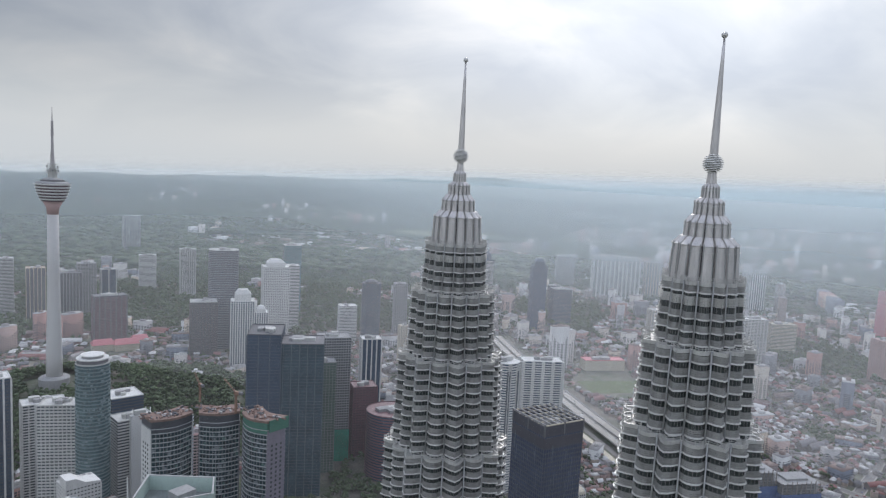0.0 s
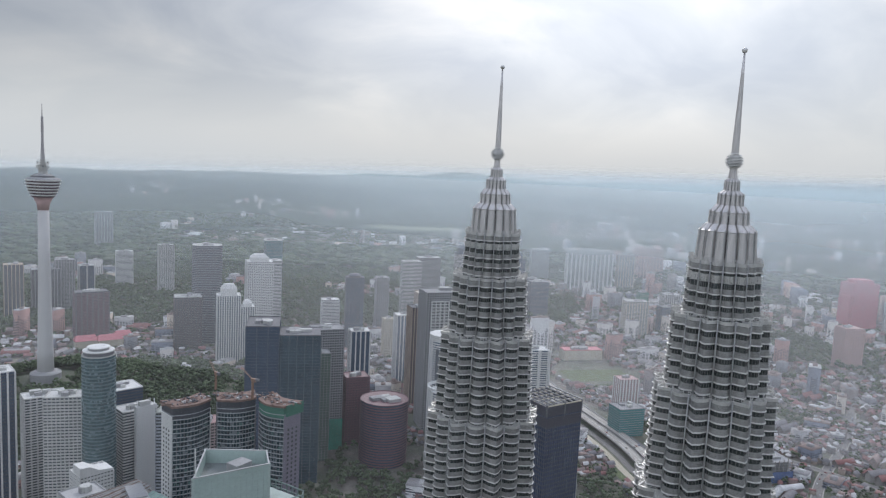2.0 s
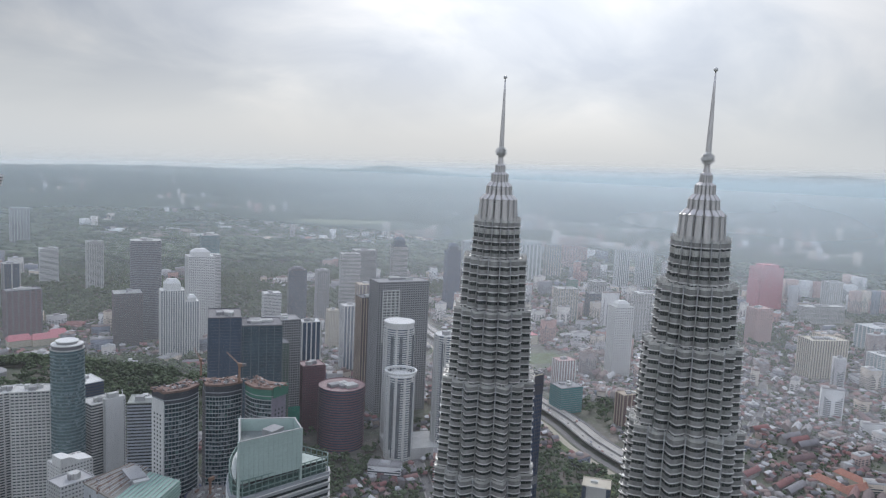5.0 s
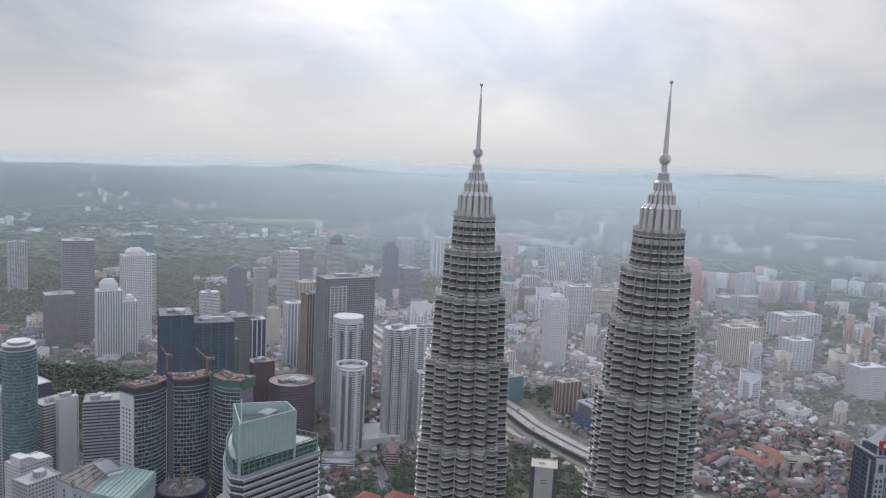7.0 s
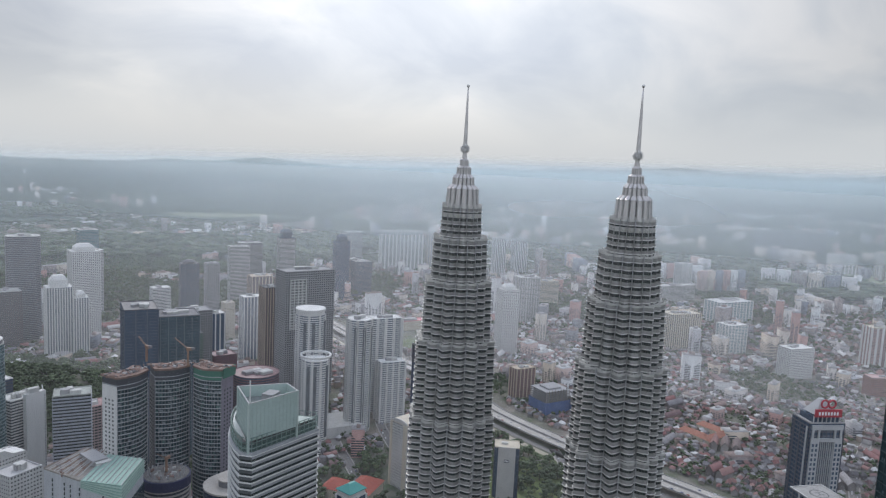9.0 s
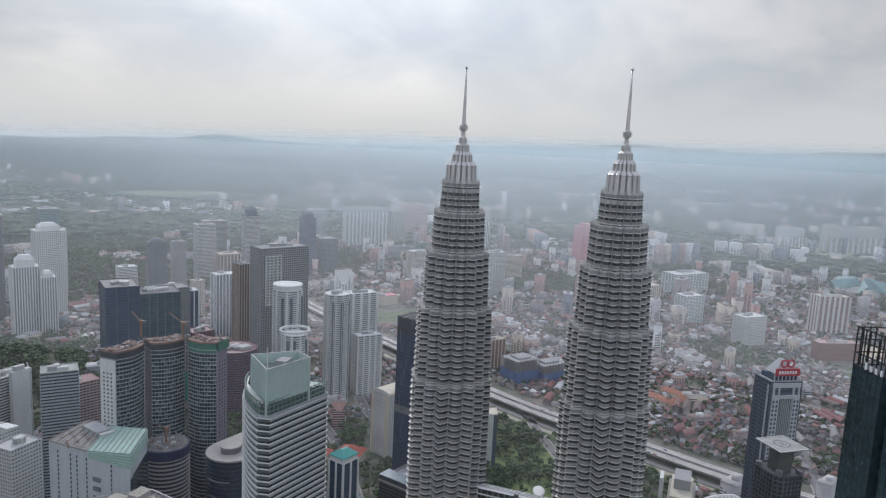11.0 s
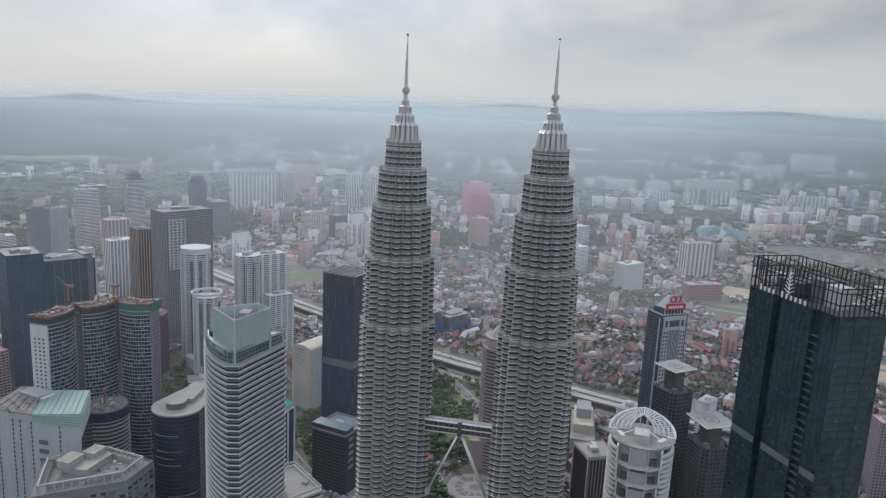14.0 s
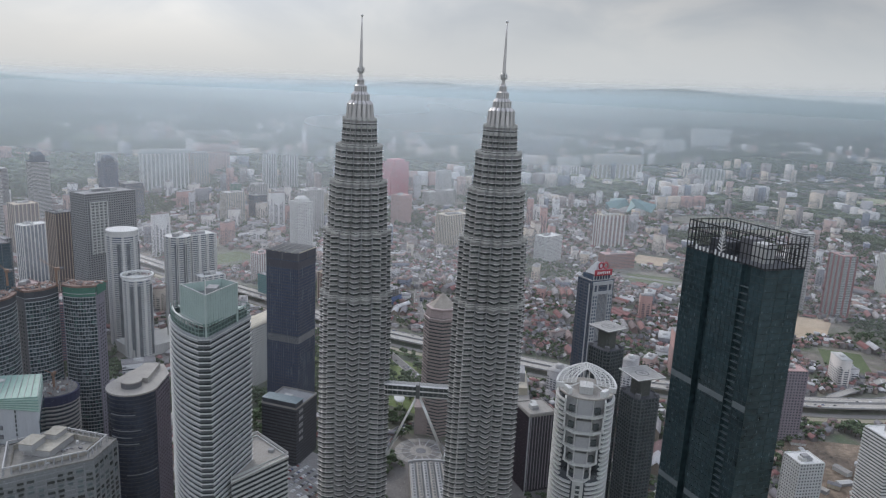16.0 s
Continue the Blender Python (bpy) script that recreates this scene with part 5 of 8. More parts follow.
# ---- towers with helicopter pads ----
def pad_tower(x, y, rz, w, d, hroof, zpad, size, label):
    t = block(label, x, y, rz, w, d, hroof, 3.6, mat("olive_grey_glass", (0.05, 0.062, 0.066), 0.25, 0, 0.5, 0.1, 0.5), (mat("olive_grey_panel", (0.09, 0.105, 0.108), 0.6, 0, 0.3, 0.1, 0.5), 0.0, 0.3, 0.5), (mat("olive_grey_panel", (0.09, 0.105, 0.108)), 3.4, 0.7, 0.9), CHARCOAL, plant=0, poly=chamfer(rect(w, d), 5))
    z = hroof + 1
    part("core", MB().prism(chamfer(rect(0.5 * w, 0.5 * d), 2), z, zpad - 4), mat("core_cladding", (0.09, 0.095, 0.085), 0.7, 0, 0.3, 0.1, 0.6), t)
    for k in range(4):
        part("plant_unit", MB().obox((k % 2 - 0.5) * 0.74 * w, (k // 2 - 0.5) * 0.74 * d, 4.5, 3.5, z, z + 3 + k % 3, 0.3 * k), DARKCON, t)
    for k in range(5):
        part("stay", MB().tube((-0.25 * w + 0.125 * w * k, -0.25 * d, zpad - 8), (-0.4 * size + 0.2 * size * k, -0.44 * size, zpad - 0.8), 0.25, 0.25, 5), CHARCOAL, t)
    part("core_top", MB().loft([[(x_, y_, zz) for x_, y_ in rect(s, s)] for s, zz in ((0.48 * w, zpad - 4), (0.62 * w, zpad - 1))]), CHARCOAL, t)
    pad = part("landing_pad", MB().loft([[(x_, y_, zz) for x_, y_ in rect(s, s)] for s, zz in ((size - 3, zpad - 1.2), (size, zpad - 0.4), (size, zpad + 0.3))]), mat("worn_pad", (0.33, 0.325, 0.31), 0.9, 0, 0.3, 0.12, 0.8), t, "worn pale square landing pad")
    part("edge", ringband(MB(), rect(size - 1.2, size - 1.2), rect(size, size), zpad + 0.3, zpad + 0.6), WHITE, pad)
    part("mark", MB().loft([[(x_, y_, zz) for x_, y_ in circle(r, 32)] for r, zz in ((6.5, zpad + 0.31), (6.5, zpad + 0.36), (5.6, zpad + 0.36), (5.6, zpad + 0.31))], False, False), mat("worn_mark", (0.15, 0.15, 0.155), 0.9, 0, 0.3, 0.2, 1.0), pad)
    for dx in (-1.6, 1.6):
        part("mark", MB().box(dx - 0.4, dx + 0.4, -2.6, 2.6, zpad + 0.31, zpad + 0.36), mat("worn_mark", (0.15, 0.15, 0.155), 0.9, 0, 0.3, 0.2, 1.0), pad)
    part("mark", MB().box(-1.2, 1.2, -0.4, 0.4, zpad + 0.31, zpad + 0.36), mat("worn_mark", (0.15, 0.15, 0.155), 0.9, 0, 0.3, 0.2, 1.0), pad)


pad_tower(361, 68, 53, 29, 27, 163, 185, 27, "dark glass tower carrying a helicopter pad")
pad_tower(328, 30, 40, 30, 28, 134, 155, 31, "dark glass tower with pale helicopter pad on its top")


# ---- white and dark tower with the red roof sign ----
def build_sign_tower():
    x, y = 494.0, 98.0
    t = block("slate tower with white pierced piers and red roof sign", x, y, -43, 33, 24, 186, 3.6, GLASS_BLUE, (mat("slate_band", (0.13, 0.14, 0.17), 0.6), 0.0, 0.3, 0.2), (mat("slate_rib", (0.10, 0.11, 0.135), 0.6), 4, 0.6, 0.3), CONCRETE, plant=0)
    t.scale = (1, 1, 1.065)
    PALE = mat("pale_grey_stone", (0.45, 0.46, 0.47), 0.75, 0, 0.12, 0.1, 0.8)
    for px in (-11.0, 11.0):
        part("pier", MB().box(px - 3.6, px + 3.6, -13.6, -11.8, 0, 172), PALE, t, "pale pier with small square openings")
        for k in range(20):
            for dx in (-1.7, 1.7):
                part("pier_window", MB().box(px + dx - 0.9, px + dx + 0.9, -13.8, -13.5, 92 + 4.0 * k, 94.4 + 4.0 * k), GLASS_BLUE, t)
    part("lintel", MB().box(-14.6, 14.6, -13.5, -11.8, 172, 175), PALE, t)
    part("lintel", MB().box(-14.6, 14.6, -13.5, -11.8, 182, 186), PALE, t)
    for px in (-13.2, -7.6, 7.6, 13.2):
        part("pier_top", MB().box(px - 0.9, px + 0.9, -13.3, -11.8, 175, 182), PALE, t)
    for k in range(8):
        part("fin", MB().box(-6.9 + 1.9 * k, -6.3 + 1.9 * k, -13.0, -11.9, 20, 172), PALE, t)
    for sy in (-9.0, 0.0, 9.0):
        part("side_rib", MB().box(-17.1, -16.3, sy - 1.0, sy + 1.0, 0, 184), PALE if sy < 0 else mat("slate_rib", (0.1, 0.11, 0.135)), t)
    part("upper_storey", MB().box(-12, 12, -9.5, 9.5, 187, 192), GLASS_BLUE, t)
    for k in range(7):
        part("fin", MB().box(-12.2 + 4.0 * k, -11.4 + 4.0 * k, -10.2, -9.4, 186.5, 193), PALE, t)
    part("sign", MB().box(-12.5, 12.5, -12.2, -11.0, 192.5, 199), REDSIGN, t, "red sign board with white bars")
    for k in range(7):
        part("sign_bar", MB().box(-9.4 + 2.8 * k, -7.8 + 2.8 * k, -12.4, -12.2, 194.2, 197.0), SIGNWHITE, t)
    part("roof_gable", MB().loft([[(-10, -9, 193), (10, -9, 193), (10, 8, 193), (-10, 8, 193)], [(-2, -3, 205), (2, -3, 205), (2, 1, 205), (-2, 1, 205)]]), PALE, t, "pale pyramid roof")
    for dx in (-3.4, 3.4):
        part("emblem_loop", MB().loft([[(dx + (3.3 + 0.85 * math.cos(c_)) * math.cos(q_), -10.6 + 0.85 * math.sin(c_), 203.2 + (3.1 + 0.85 * math.cos(c_)) * math.sin(q_)) for c_ in [k_ * math.pi / 3 for k_ in range(6)]] for q_ in [k_ * math.pi / 10 for k_ in range(21)]], False, False), REDSIGN, t)


build_sign_tower()


# ---- white tower with the trellised dome roof ----
def build_trellis_tower():
    x, y = 193.0, 66.0
    R = 21.5
    t = thing("apartment_tower", x, y, 0, 188, "white curved tower with terraces and trellised dome roof", "building")
    fh = 3.75
    n = 44
    arc = [(R * math.cos(math.radians(a)), R * math.sin(math.radians(a))) for a in range(-180, 181, 12)][:-1]
    disc = [(p[0] * 0.95, p[1] * 0.95) for p in arc]
    part("glazing", MB().prism(disc, 0, 124), GLASS_GREY, t)
    part("upper_glazing", MB().prism([p for p in disc if p[0] < R - 9], 124, 186), GLASS_GREY, t)

    def bands(a0, a1, nm):
        pts = [math.radians(a0 + (a1 - a0) * k / 34) for k in range(35)]
        return MB().loft([[(r * math.cos(a), r * math.sin(a), z) for r, z in ((R * 0.94, 0), (R * 0.94, 1.5), (R + 0.9, 1.5), (R + 0.9, 0))] for a in pts]).mesh(nm)
    low, high = bands(15, 345, "balcony_band"), bands(43, 317, "upper_band")
    for i in range(49):
        part("balcony_band", low if i * fh < 120 else high, WHITE, t, at=Matrix.Translation((0, 0, i * fh)))
    part("front_bay", MB().box(R - 8, R + 1.6, -4.2, 4.2, 0, 120), OFFWHITE, t)
    for i in range(24):
        part("bay_opening", MB().box(R + 1.4, R + 1.8, -1.6, 1.6, 22 + 4 * i, 24.4 + 4 * i), GLASS_TOWER, t)
    # broad terraces that step out one above the other on the front
    for k, zz in enumerate((120, 133, 146, 159, 172)):
        w = (8.5, 12.0, 13.5, 14.4, 14.8)[k]
        hh = 13.0
        front = lambda e: [(R - 9, -w - e), (R - 5, -w - e), (R + 1.2 + e, -w * 0.5), (R + 1.2 + e, w * 0.5), (R - 5, w + e), (R - 9, w + e)]
        part("terrace", MB().prism(front(1.0), zz, zz + 1.1), WHITE, t)
        part("railing", ringband(MB(), front(0.5), front(0.9), zz + 1.1, zz + 2.3), OFFWHITE, t)
        part("back_wall", MB().prism([(R - 9, -w), (R - 7.5, -w), (R - 3.6, -w * 0.5), (R - 3.6, w * 0.5), (R - 7.5, w), (R - 9, w)], zz + 1.1, zz + hh), mat("shade_grey_wall", (0.36, 0.36, 0.36), 0.8, 0, 0.15), t)
        part("centre_panel", MB().box(R - 4, R - 0.6, -w * 0.36, w * 0.36, zz + 1.1, zz + hh - (3.5 if k != 4 else 0)), LIGHTGREY, t)
        for sgn in (-1, 1):
            part("opening", MB().obox(R - 4.6, sgn * w * 0.62, 3.4, w * 0.3, zz + 2.2, zz + 7.0, sgn * 0.28), GLASS_TOWER, t)
            part("pier", MB().obox(R - 4.4, sgn * (w - 0.2), 5.0, 1.2, zz + 1.1, zz + hh), WHITE, t)
            part("pier", MB().obox(R - 2.6, sgn * w * 0.41, 2.6, 0.8, zz + 1.1, zz + hh), WHITE, t)
        for j in range(11):
            y_ = (j - 5) / 5 * w * 0.92
            x_ = R + 0.6 - max(0.0, abs(y_) - w * 0.5) * 12.4 / w
            part("bracket", MB().tube((x_ - 3.0, y_, zz - 2.6), (x_ + 0.9, y_, zz), 0.3, 0.3, 4), WHITE, t)
    part("roof_slab", MB().prism(circle(R - 0.5, 32), 185.2, 186.4), PAVING, t)
    zt = 189.0
    lift_ = lambda a: zt + 9.0 * max(0.0, 1 - abs(a - math.pi) / 1.62) ** 0.85
    span = [math.radians(88 + 184 * k / 30) for k in range(31)]
    for rr_, th in ((R + 0.6, 1.0), (R * 0.84, 0.4), (R * 0.68, 0.4), (R * 0.52, 0.4), (R * 0.38, 0.6)):
        up_ = 1.2 * (R - rr_) / R
        part("hoop", MB().loft([[((rr_ + th * math.cos(c_)) * math.cos(a0), (rr_ + th * math.cos(c_)) * math.sin(a0), lift_(a0) + up_ + th * math.sin(c_)) for c_ in [k_ * math.pi / 3 for k_ in range(6)]] for a0 in span]), WHITE, t)
    for k in range(0, 31):
        a = span[k]
        part("rib", MB().tube(((R + 0.6) * math.cos(a), (R + 0.6) * math.sin(a), lift_(a)), (R * 0.38 * math.cos(a), R * 0.38 * math.sin(a), lift_(a) + 0.7), 0.4, 0.3, 6), WHITE, t)
        if k % 2 == 0:
            part("column", MB().tube((R * math.cos(a), R * math.sin(a), 185), (R * math.cos(a), R * math.sin(a), lift_(a)), 0.55, 0.55, 6), WHITE, t)
    for sgn in (-1, 1):
        part("end_wall", MB().obox(2.5, sgn * (R - 2), 1.2, 6, 186, zt + 0.8), WHITE, t)
    for sgn in (-1, 1):
        part("pylon", MB().obox(R - 9.5, sgn * 13.6, 8.0, 3.0, 186, zt + 2.2, sgn * -0.5), WHITE, t)
        part("brace", MB().tube((R - 10, sgn * 13, zt + 1.5), (3, sgn * 5, zt + 2.5), 0.5, 0.5, 6), WHITE, t)
    part("lift_head", MB().obox(6, 0, 12, 10, 186, 192, 0), OFFWHITE, t)
    part("antenna", MB().tube((6, 0, 192), (6, 0, 200), 0.3, 0.15, 6), WHITE, t)
    clear_disc(x, y, 40)


build_trellis_tower()


# ---- near blocks ----
def poly_tower(label, pts, h, fh, glass, band, pier, roof, near=True, plant=3, name="office_block"):
    cx, cy = sum(p[0] for p in pts) / len(pts), sum(p[1] for p in pts) / len(pts)
    return block(label, cx, cy, 0, 50, 50, h, fh, glass, band, pier, roof, near, local(pts, cx, cy), plant, name)


gb = poly_tower("white panelled block with green glass attic storeys", [(18, 524), (38, 444), (72, 478), (56, 540)], 162, 3.7, mat("cool_white_panel", (0.47, 0.49, 0.51), 0.7, 0, 0.15, 0.06, 0.5, streak=True), None, None, mat("worn_tan_deck", (0.30, 0.28, 0.25), 0.9, 0, 0.35, 0.1, 0.6), plant=2)
gp = local([(18, 524), (38, 444), (72, 478), (56, 540)], 46.0, 496.5)
p0, p1 = Vector(gp[0]), Vector(gp[1])
for k, s in enumerate((0.12, 0.28, 0.36, 0.48, 0.78)):
    m = p0 + (p1 - p0) * s
    for i in range(41):
        part("slot_window", MB().obox(m.x - 0.2, m.y, 0.7, 0.9, 8 + 3.7 * i, 10.2 + 3.7 * i, math.atan2((p1 - p0).y, (p1 - p0).x)), GLASS_TOWER, gb)
m = p0 + (p1 - p0) * 0.6
for i in range(19):
    part("louvre", MB().obox(m.x - 0.2, m.y, 7.5, 0.9, 8 + 7.4 * i, 11.5 + 7.4 * i, math.atan2((p1 - p0).y, (p1 - p0).x)), DARKCON, gb)
attic = [tuple(Vector(gp[0]) * 0.5 + Vector(gp[1]) * 0.5), gp[1], gp[2], tuple(Vector(gp[2]) * 0.4 + Vector(gp[3]) * 0.6)]
ATTIC_TOP = (164.5, 171.0, 169.5, 164.5)
slope = lambda p, f: [(x_, y_, 158.5 + (ATTIC_TOP[i_] - 158.5) * f) for i_, (x_, y_) in enumerate(offset(attic, p))]
part("attic", MB().loft([slope(0.35, 0), slope(0.35, 1)]), mat("mint_net_glass", (0.26, 0.40, 0.345), 0.5, 0, 0.2, 0.12, 0.6), gb, "green glass attic with slats")
for i in range(5):
    part("slat", MB().loft([slope(0.3, 0.06 + 0.19 * i), slope(0.85, 0.06 + 0.19 * i), slope(0.85, 0.12 + 0.19 * i), slope(0.3, 0.12 + 0.19 * i)], False, False), mat("green_slat", (0.40, 0.52, 0.47), 0.5, 0, 0.1), gb)
for i in range(9):
    f_ = i / 8
    p_, q_ = Vector(attic[0]) * (1 - f_) + Vector(attic[1]) * f_, Vector(attic[3]) * (1 - f_) + Vector(attic[2]) * f_
    zt_ = 164.9 + 6.3 * f_
    part("roof_lattice", MB().tube((p_.x, p_.y, zt_), (q_.x, q_.y, zt_ - 0.8 * f_), 0.28, 0.28, 4), (LIGHTGREY, CONCRETE)[i % 2], gb)
for k in range(14):
    a_, b_ = Vector(gp[0]) * (1 - k / 14) + Vector(attic[0]) * (k / 14), Vector(gp[3]) * (1 - k / 14) + Vector(attic[3]) * (k / 14)
    part("scaffold_beam", MB().tube((a_.x, a_.y, 164.2 + 0.2 * k), (b_.x, b_.y, 164.5 + 0.25 * k), 0.3, 0.3, 4), LIGHTGREY if k % 3 else RUST, gb)
for k in range(26):
    q_ = Vector(gp[0]) * 0.45 + Vector(gp[3]) * 0.3 + Vector(attic[0]) * 0.25
    part("board", MB().obox(q_.x + (k * 37 % 23) - 9, q_.y + (k * 53 % 29) - 16, 2 + k % 4, 0.8, 163.2, 163.9 + k % 3 * 0.5, k), RUST if k % 2 else CONCRETE, gb)
part("side_glass", MB().prism([tuple(Vector(gp[1])), tuple(Vector(gp[1]) + Vector((0.5, -0.5))), tuple(Vector(gp[2]) + Vector((0.5, -0.5))), tuple(Vector(gp[2]))], 10, 150.8), GLASS_TEAL, gb)

hx = poly_tower("pale grey office block with white roof frames and dark windows", [(-24, 415), (23, 379), (52, 386), (48, 428), (10, 450)], 141, 3.9, mat("mid_grey_panel", (0.22, 0.23, 0.235), 0.6, 0, 0.2, 0.1, 0.8), (mat("pale_band", (0.25, 0.26, 0.265), 0.7, 0, 0.15), 0.05, 0.30, 0.35), None, mat("dull_roof", (0.23, 0.225, 0.21), 0.9, 0, 0.3, 0.08, 0.5), plant=0)
hp = local([(-24, 415), (23, 379), (52, 386), (48, 428), (10, 450)], 21.8, 411.6)
rng = random.Random(4)
for k in (0, 1, 4):
    a_, b_ = Vector(hp[k]), Vector(hp[(k + 1) % 5])
    u_ = (b_ - a_).normalized()
    o_ = Vector((u_.y, -u_.x))
    cnt = int((b_ - a_).length / 5.6)
    step_ = (b_ - a_).length / cnt
    rot_ = math.atan2(u_.y, u_.x)
    for j in range(cnt + 1):
        q = a_ + u_ * (step_ * j) + o_ * 0.25
        part("pilaster", MB().obox(q.x, q.y, 0.9, 0.9, 10, 141, rot_), mat("pale_band", (0.25, 0.26, 0.265)), hx)
    for i in range(30):
        for j in range(cnt):
            if rng.random() < 0.86:
                q = a_ + u_ * (step_ * (j + 0.5)) + o_ * 0.15
                part("window", MB().obox(q.x, q.y, rng.choice((3.0, 3.8, 4.4)), 0.4, 20 + 3.9 * i + 1.3, 20 + 3.9 * i + 3.85, rot_), GLASS_BAND if rng.random() < 0.6 else mat("pale_blue_pane", (0.16, 0.19, 0.20), 0.2, 0, 0.3), hx)
for w_, d_, x_, y_, z0_, z1_ in ((26, 20, 2, 8, 142, 147), (14, 10, -8, 12, 147, 152), (12, 9, 10, 10, 147, 151)):
    part("penthouse", MB().obox(x_, y_, w_, d_, z0_, z1_, 0.2), LIGHTGREY, hx)
    part("penthouse_roof", MB().obox(x_, y_, w_ + 1, d_ + 1, z1_, z1_ + 0.5, 0.2), mat("stained_cream", (0.36, 0.34, 0.29), 0.9, 0, 0.35, 0.1, 0.6), hx)
for k in range(22):
    part("roof_unit", MB().obox(rng.uniform(-20, 20), rng.uniform(-14, 14), rng.uniform(1.2, 3.2), rng.uniform(1, 2.2), 142, 142 + rng.uniform(0.8, 2.2), rng.uniform(0, 1.5)), (CONCRETE, LIGHTGREY, DARKCON)[k % 3], hx)
for a_, b_, ln_, u_ in edges(offset(hp, -9)):
    part("screen_wall", MB().prism([tuple(a_), tuple(b_), tuple(b_ + Vector((0.5, 0.5))), tuple(a_ + Vector((0.5, 0.5)))], 142, 146), mat("stained_cream", (0.36, 0.34, 0.29)), hx)
inner = offset(hp, -5)
for a_, b_, ln_, u_ in edges(inner):
    part("roof_beam", MB().tube((a_.x, a_.y, 147.5), (b_.x, b_.y, 147.5), 0.6, 0.6, 4), LIGHTGREY, hx)
    for j in range(int(ln_ / 5)):
        c_ = a_ + u_ * (5 * j)
        part("roof_post", MB().obox(c_.x, c_.y, 0.9, 0.9, 142, 147.6), LIGHTGREY, hx)

rc = block("round tower under construction with navy top storey", 105, 503, 0, 38, 38, 136, 3.6, GLASS_GREY, (mat("ring_band", (0.40, 0.38, 0.36), 0.7, 0, 0.15), 0.0, 0.35, 0.9), None, CONCRETE, near=True, poly=circle(18.5, 28), plant=0)
part("top_storey", MB().prism(circle(19.6, 28), 131, 139), mat("navy_panel", (0.045, 0.05, 0.10), 0.6), rc)
part("deck", MB().prism(circle(18, 28), 139, 139.5), mat("dusty_deck", (0.20, 0.19, 0.18), 0.9, 0, 0.4, 0.15, 0.7), rc)
for k in range(16):
    a = k * 0.39
    part("column", MB().obox(14 * math.cos(a), 14 * math.sin(a), 1, 1, 139.5, 143.5, a), CONCRETE, rc)
for k in range(24):
    part("board", MB().obox(rng.uniform(-11, 11), rng.uniform(-11, 11), rng.uniform(1, 5), rng.uniform(0.5, 1.6), 139.5, 139.9 + rng.random() * 1.5, rng.uniform(0, 3)), RUST if k % 2 else OFFWHITE, rc)
tower_crane(105, 503, 139.5, 12, 200, 15)

# dark round-ended tower with pale oval roof
OV = [(119 + 20.5 * math.cos(math.radians(q)), 431 + 20.5 * math.sin(math.radians(q))) for q in range(100, 281, 15)] + [(151, 422), (166, 440), (158, 454)]
ov = poly_tower("black glass tower with rounded end and pale oval roof", OV, 148, 3.7, mat("black_tower_glass", (0.038, 0.048, 0.072), 0.15, 0, 0.5, 0.1, 0.5), (mat("black_line", (0.05, 0.055, 0.065), 0.5), 0.0, 0.14, 0.12), None, LIGHTGREY, plant=0)
oc = (sum(p[0] for p in OV) / len(OV), sum(p[1] for p in OV) / len(OV))
ol = local(OV, *oc)
part("roof_rim", MB().prism(offset(ol, 0.8), 149, 150.4), PAVING, ov)
for z_, a0_, a1_ in ((132, 165, 225), (118, 170, 235), (112, 165, 215), (106, 175, 230), (78, 200, 270)):
    pts_ = [math.radians(a0_ + (a1_ - a0_) * q / 12) for q in range(13)]
    part("ring_line", MB().loft([[(119 - oc[0] + r_ * math.cos(a_), 431 - oc[1] + r_ * math.sin(a_), z_ + h_) for r_, h_ in ((20.5, 0), (20.5, 0.6), (21.2, 0.6), (21.2, 0))] for a_ in pts_]), mat("grey_ring", (0.24, 0.25, 0.26), 0.6), ov)
part("drum", MB().prism(circle(8, 24, 117 - oc[0], 431 - oc[1]), 150.4, 155), DARKCON, ov)
part("drum_cap", MB().prism(circle(8.6, 24, 117 - oc[0], 431 - oc[1]), 155, 156), PAVING, ov)
part("roof_box", MB().obox(141 - oc[0], 437 - oc[1], 34, 14, 150.4, 154.5, 0.42), PAVING, ov)
for a_, b_ in ((ol[-4], ol[-3]), (ol[-3], ol[-2])):
    a_, b_ = Vector(a_), Vector(b_)
    u_ = (b_ - a_).normalized()
    o_ = Vector((u_.y, -u_.x))
    cnt = max(2, int((b_ - a_).length / 4.2))
    for j in range(cnt + 1):
        q = a_ + (b_ - a_) * j / cnt + o_ * 0.3
        part("pier", MB().obox(q.x, q.y, 1.1, 1.0, 0, 148, math.atan2(u_.y, u_.x)), mat("mauve_pier", (0.20, 0.17, 0.20), 0.7), ov)
    wn = MB()
    for i in range(40):
        q = (a_ + b_) / 2 + o_ * 0.25
        wn.obox(q.x, q.y, (b_ - a_).length, 0.8, 3.7 * i, 3.7 * i + 1.3, math.atan2(u_.y, u_.x))
    part("band_work", wn, mat("mauve_pier", (0.2, 0.17, 0.2)), ov, kind="stuff")

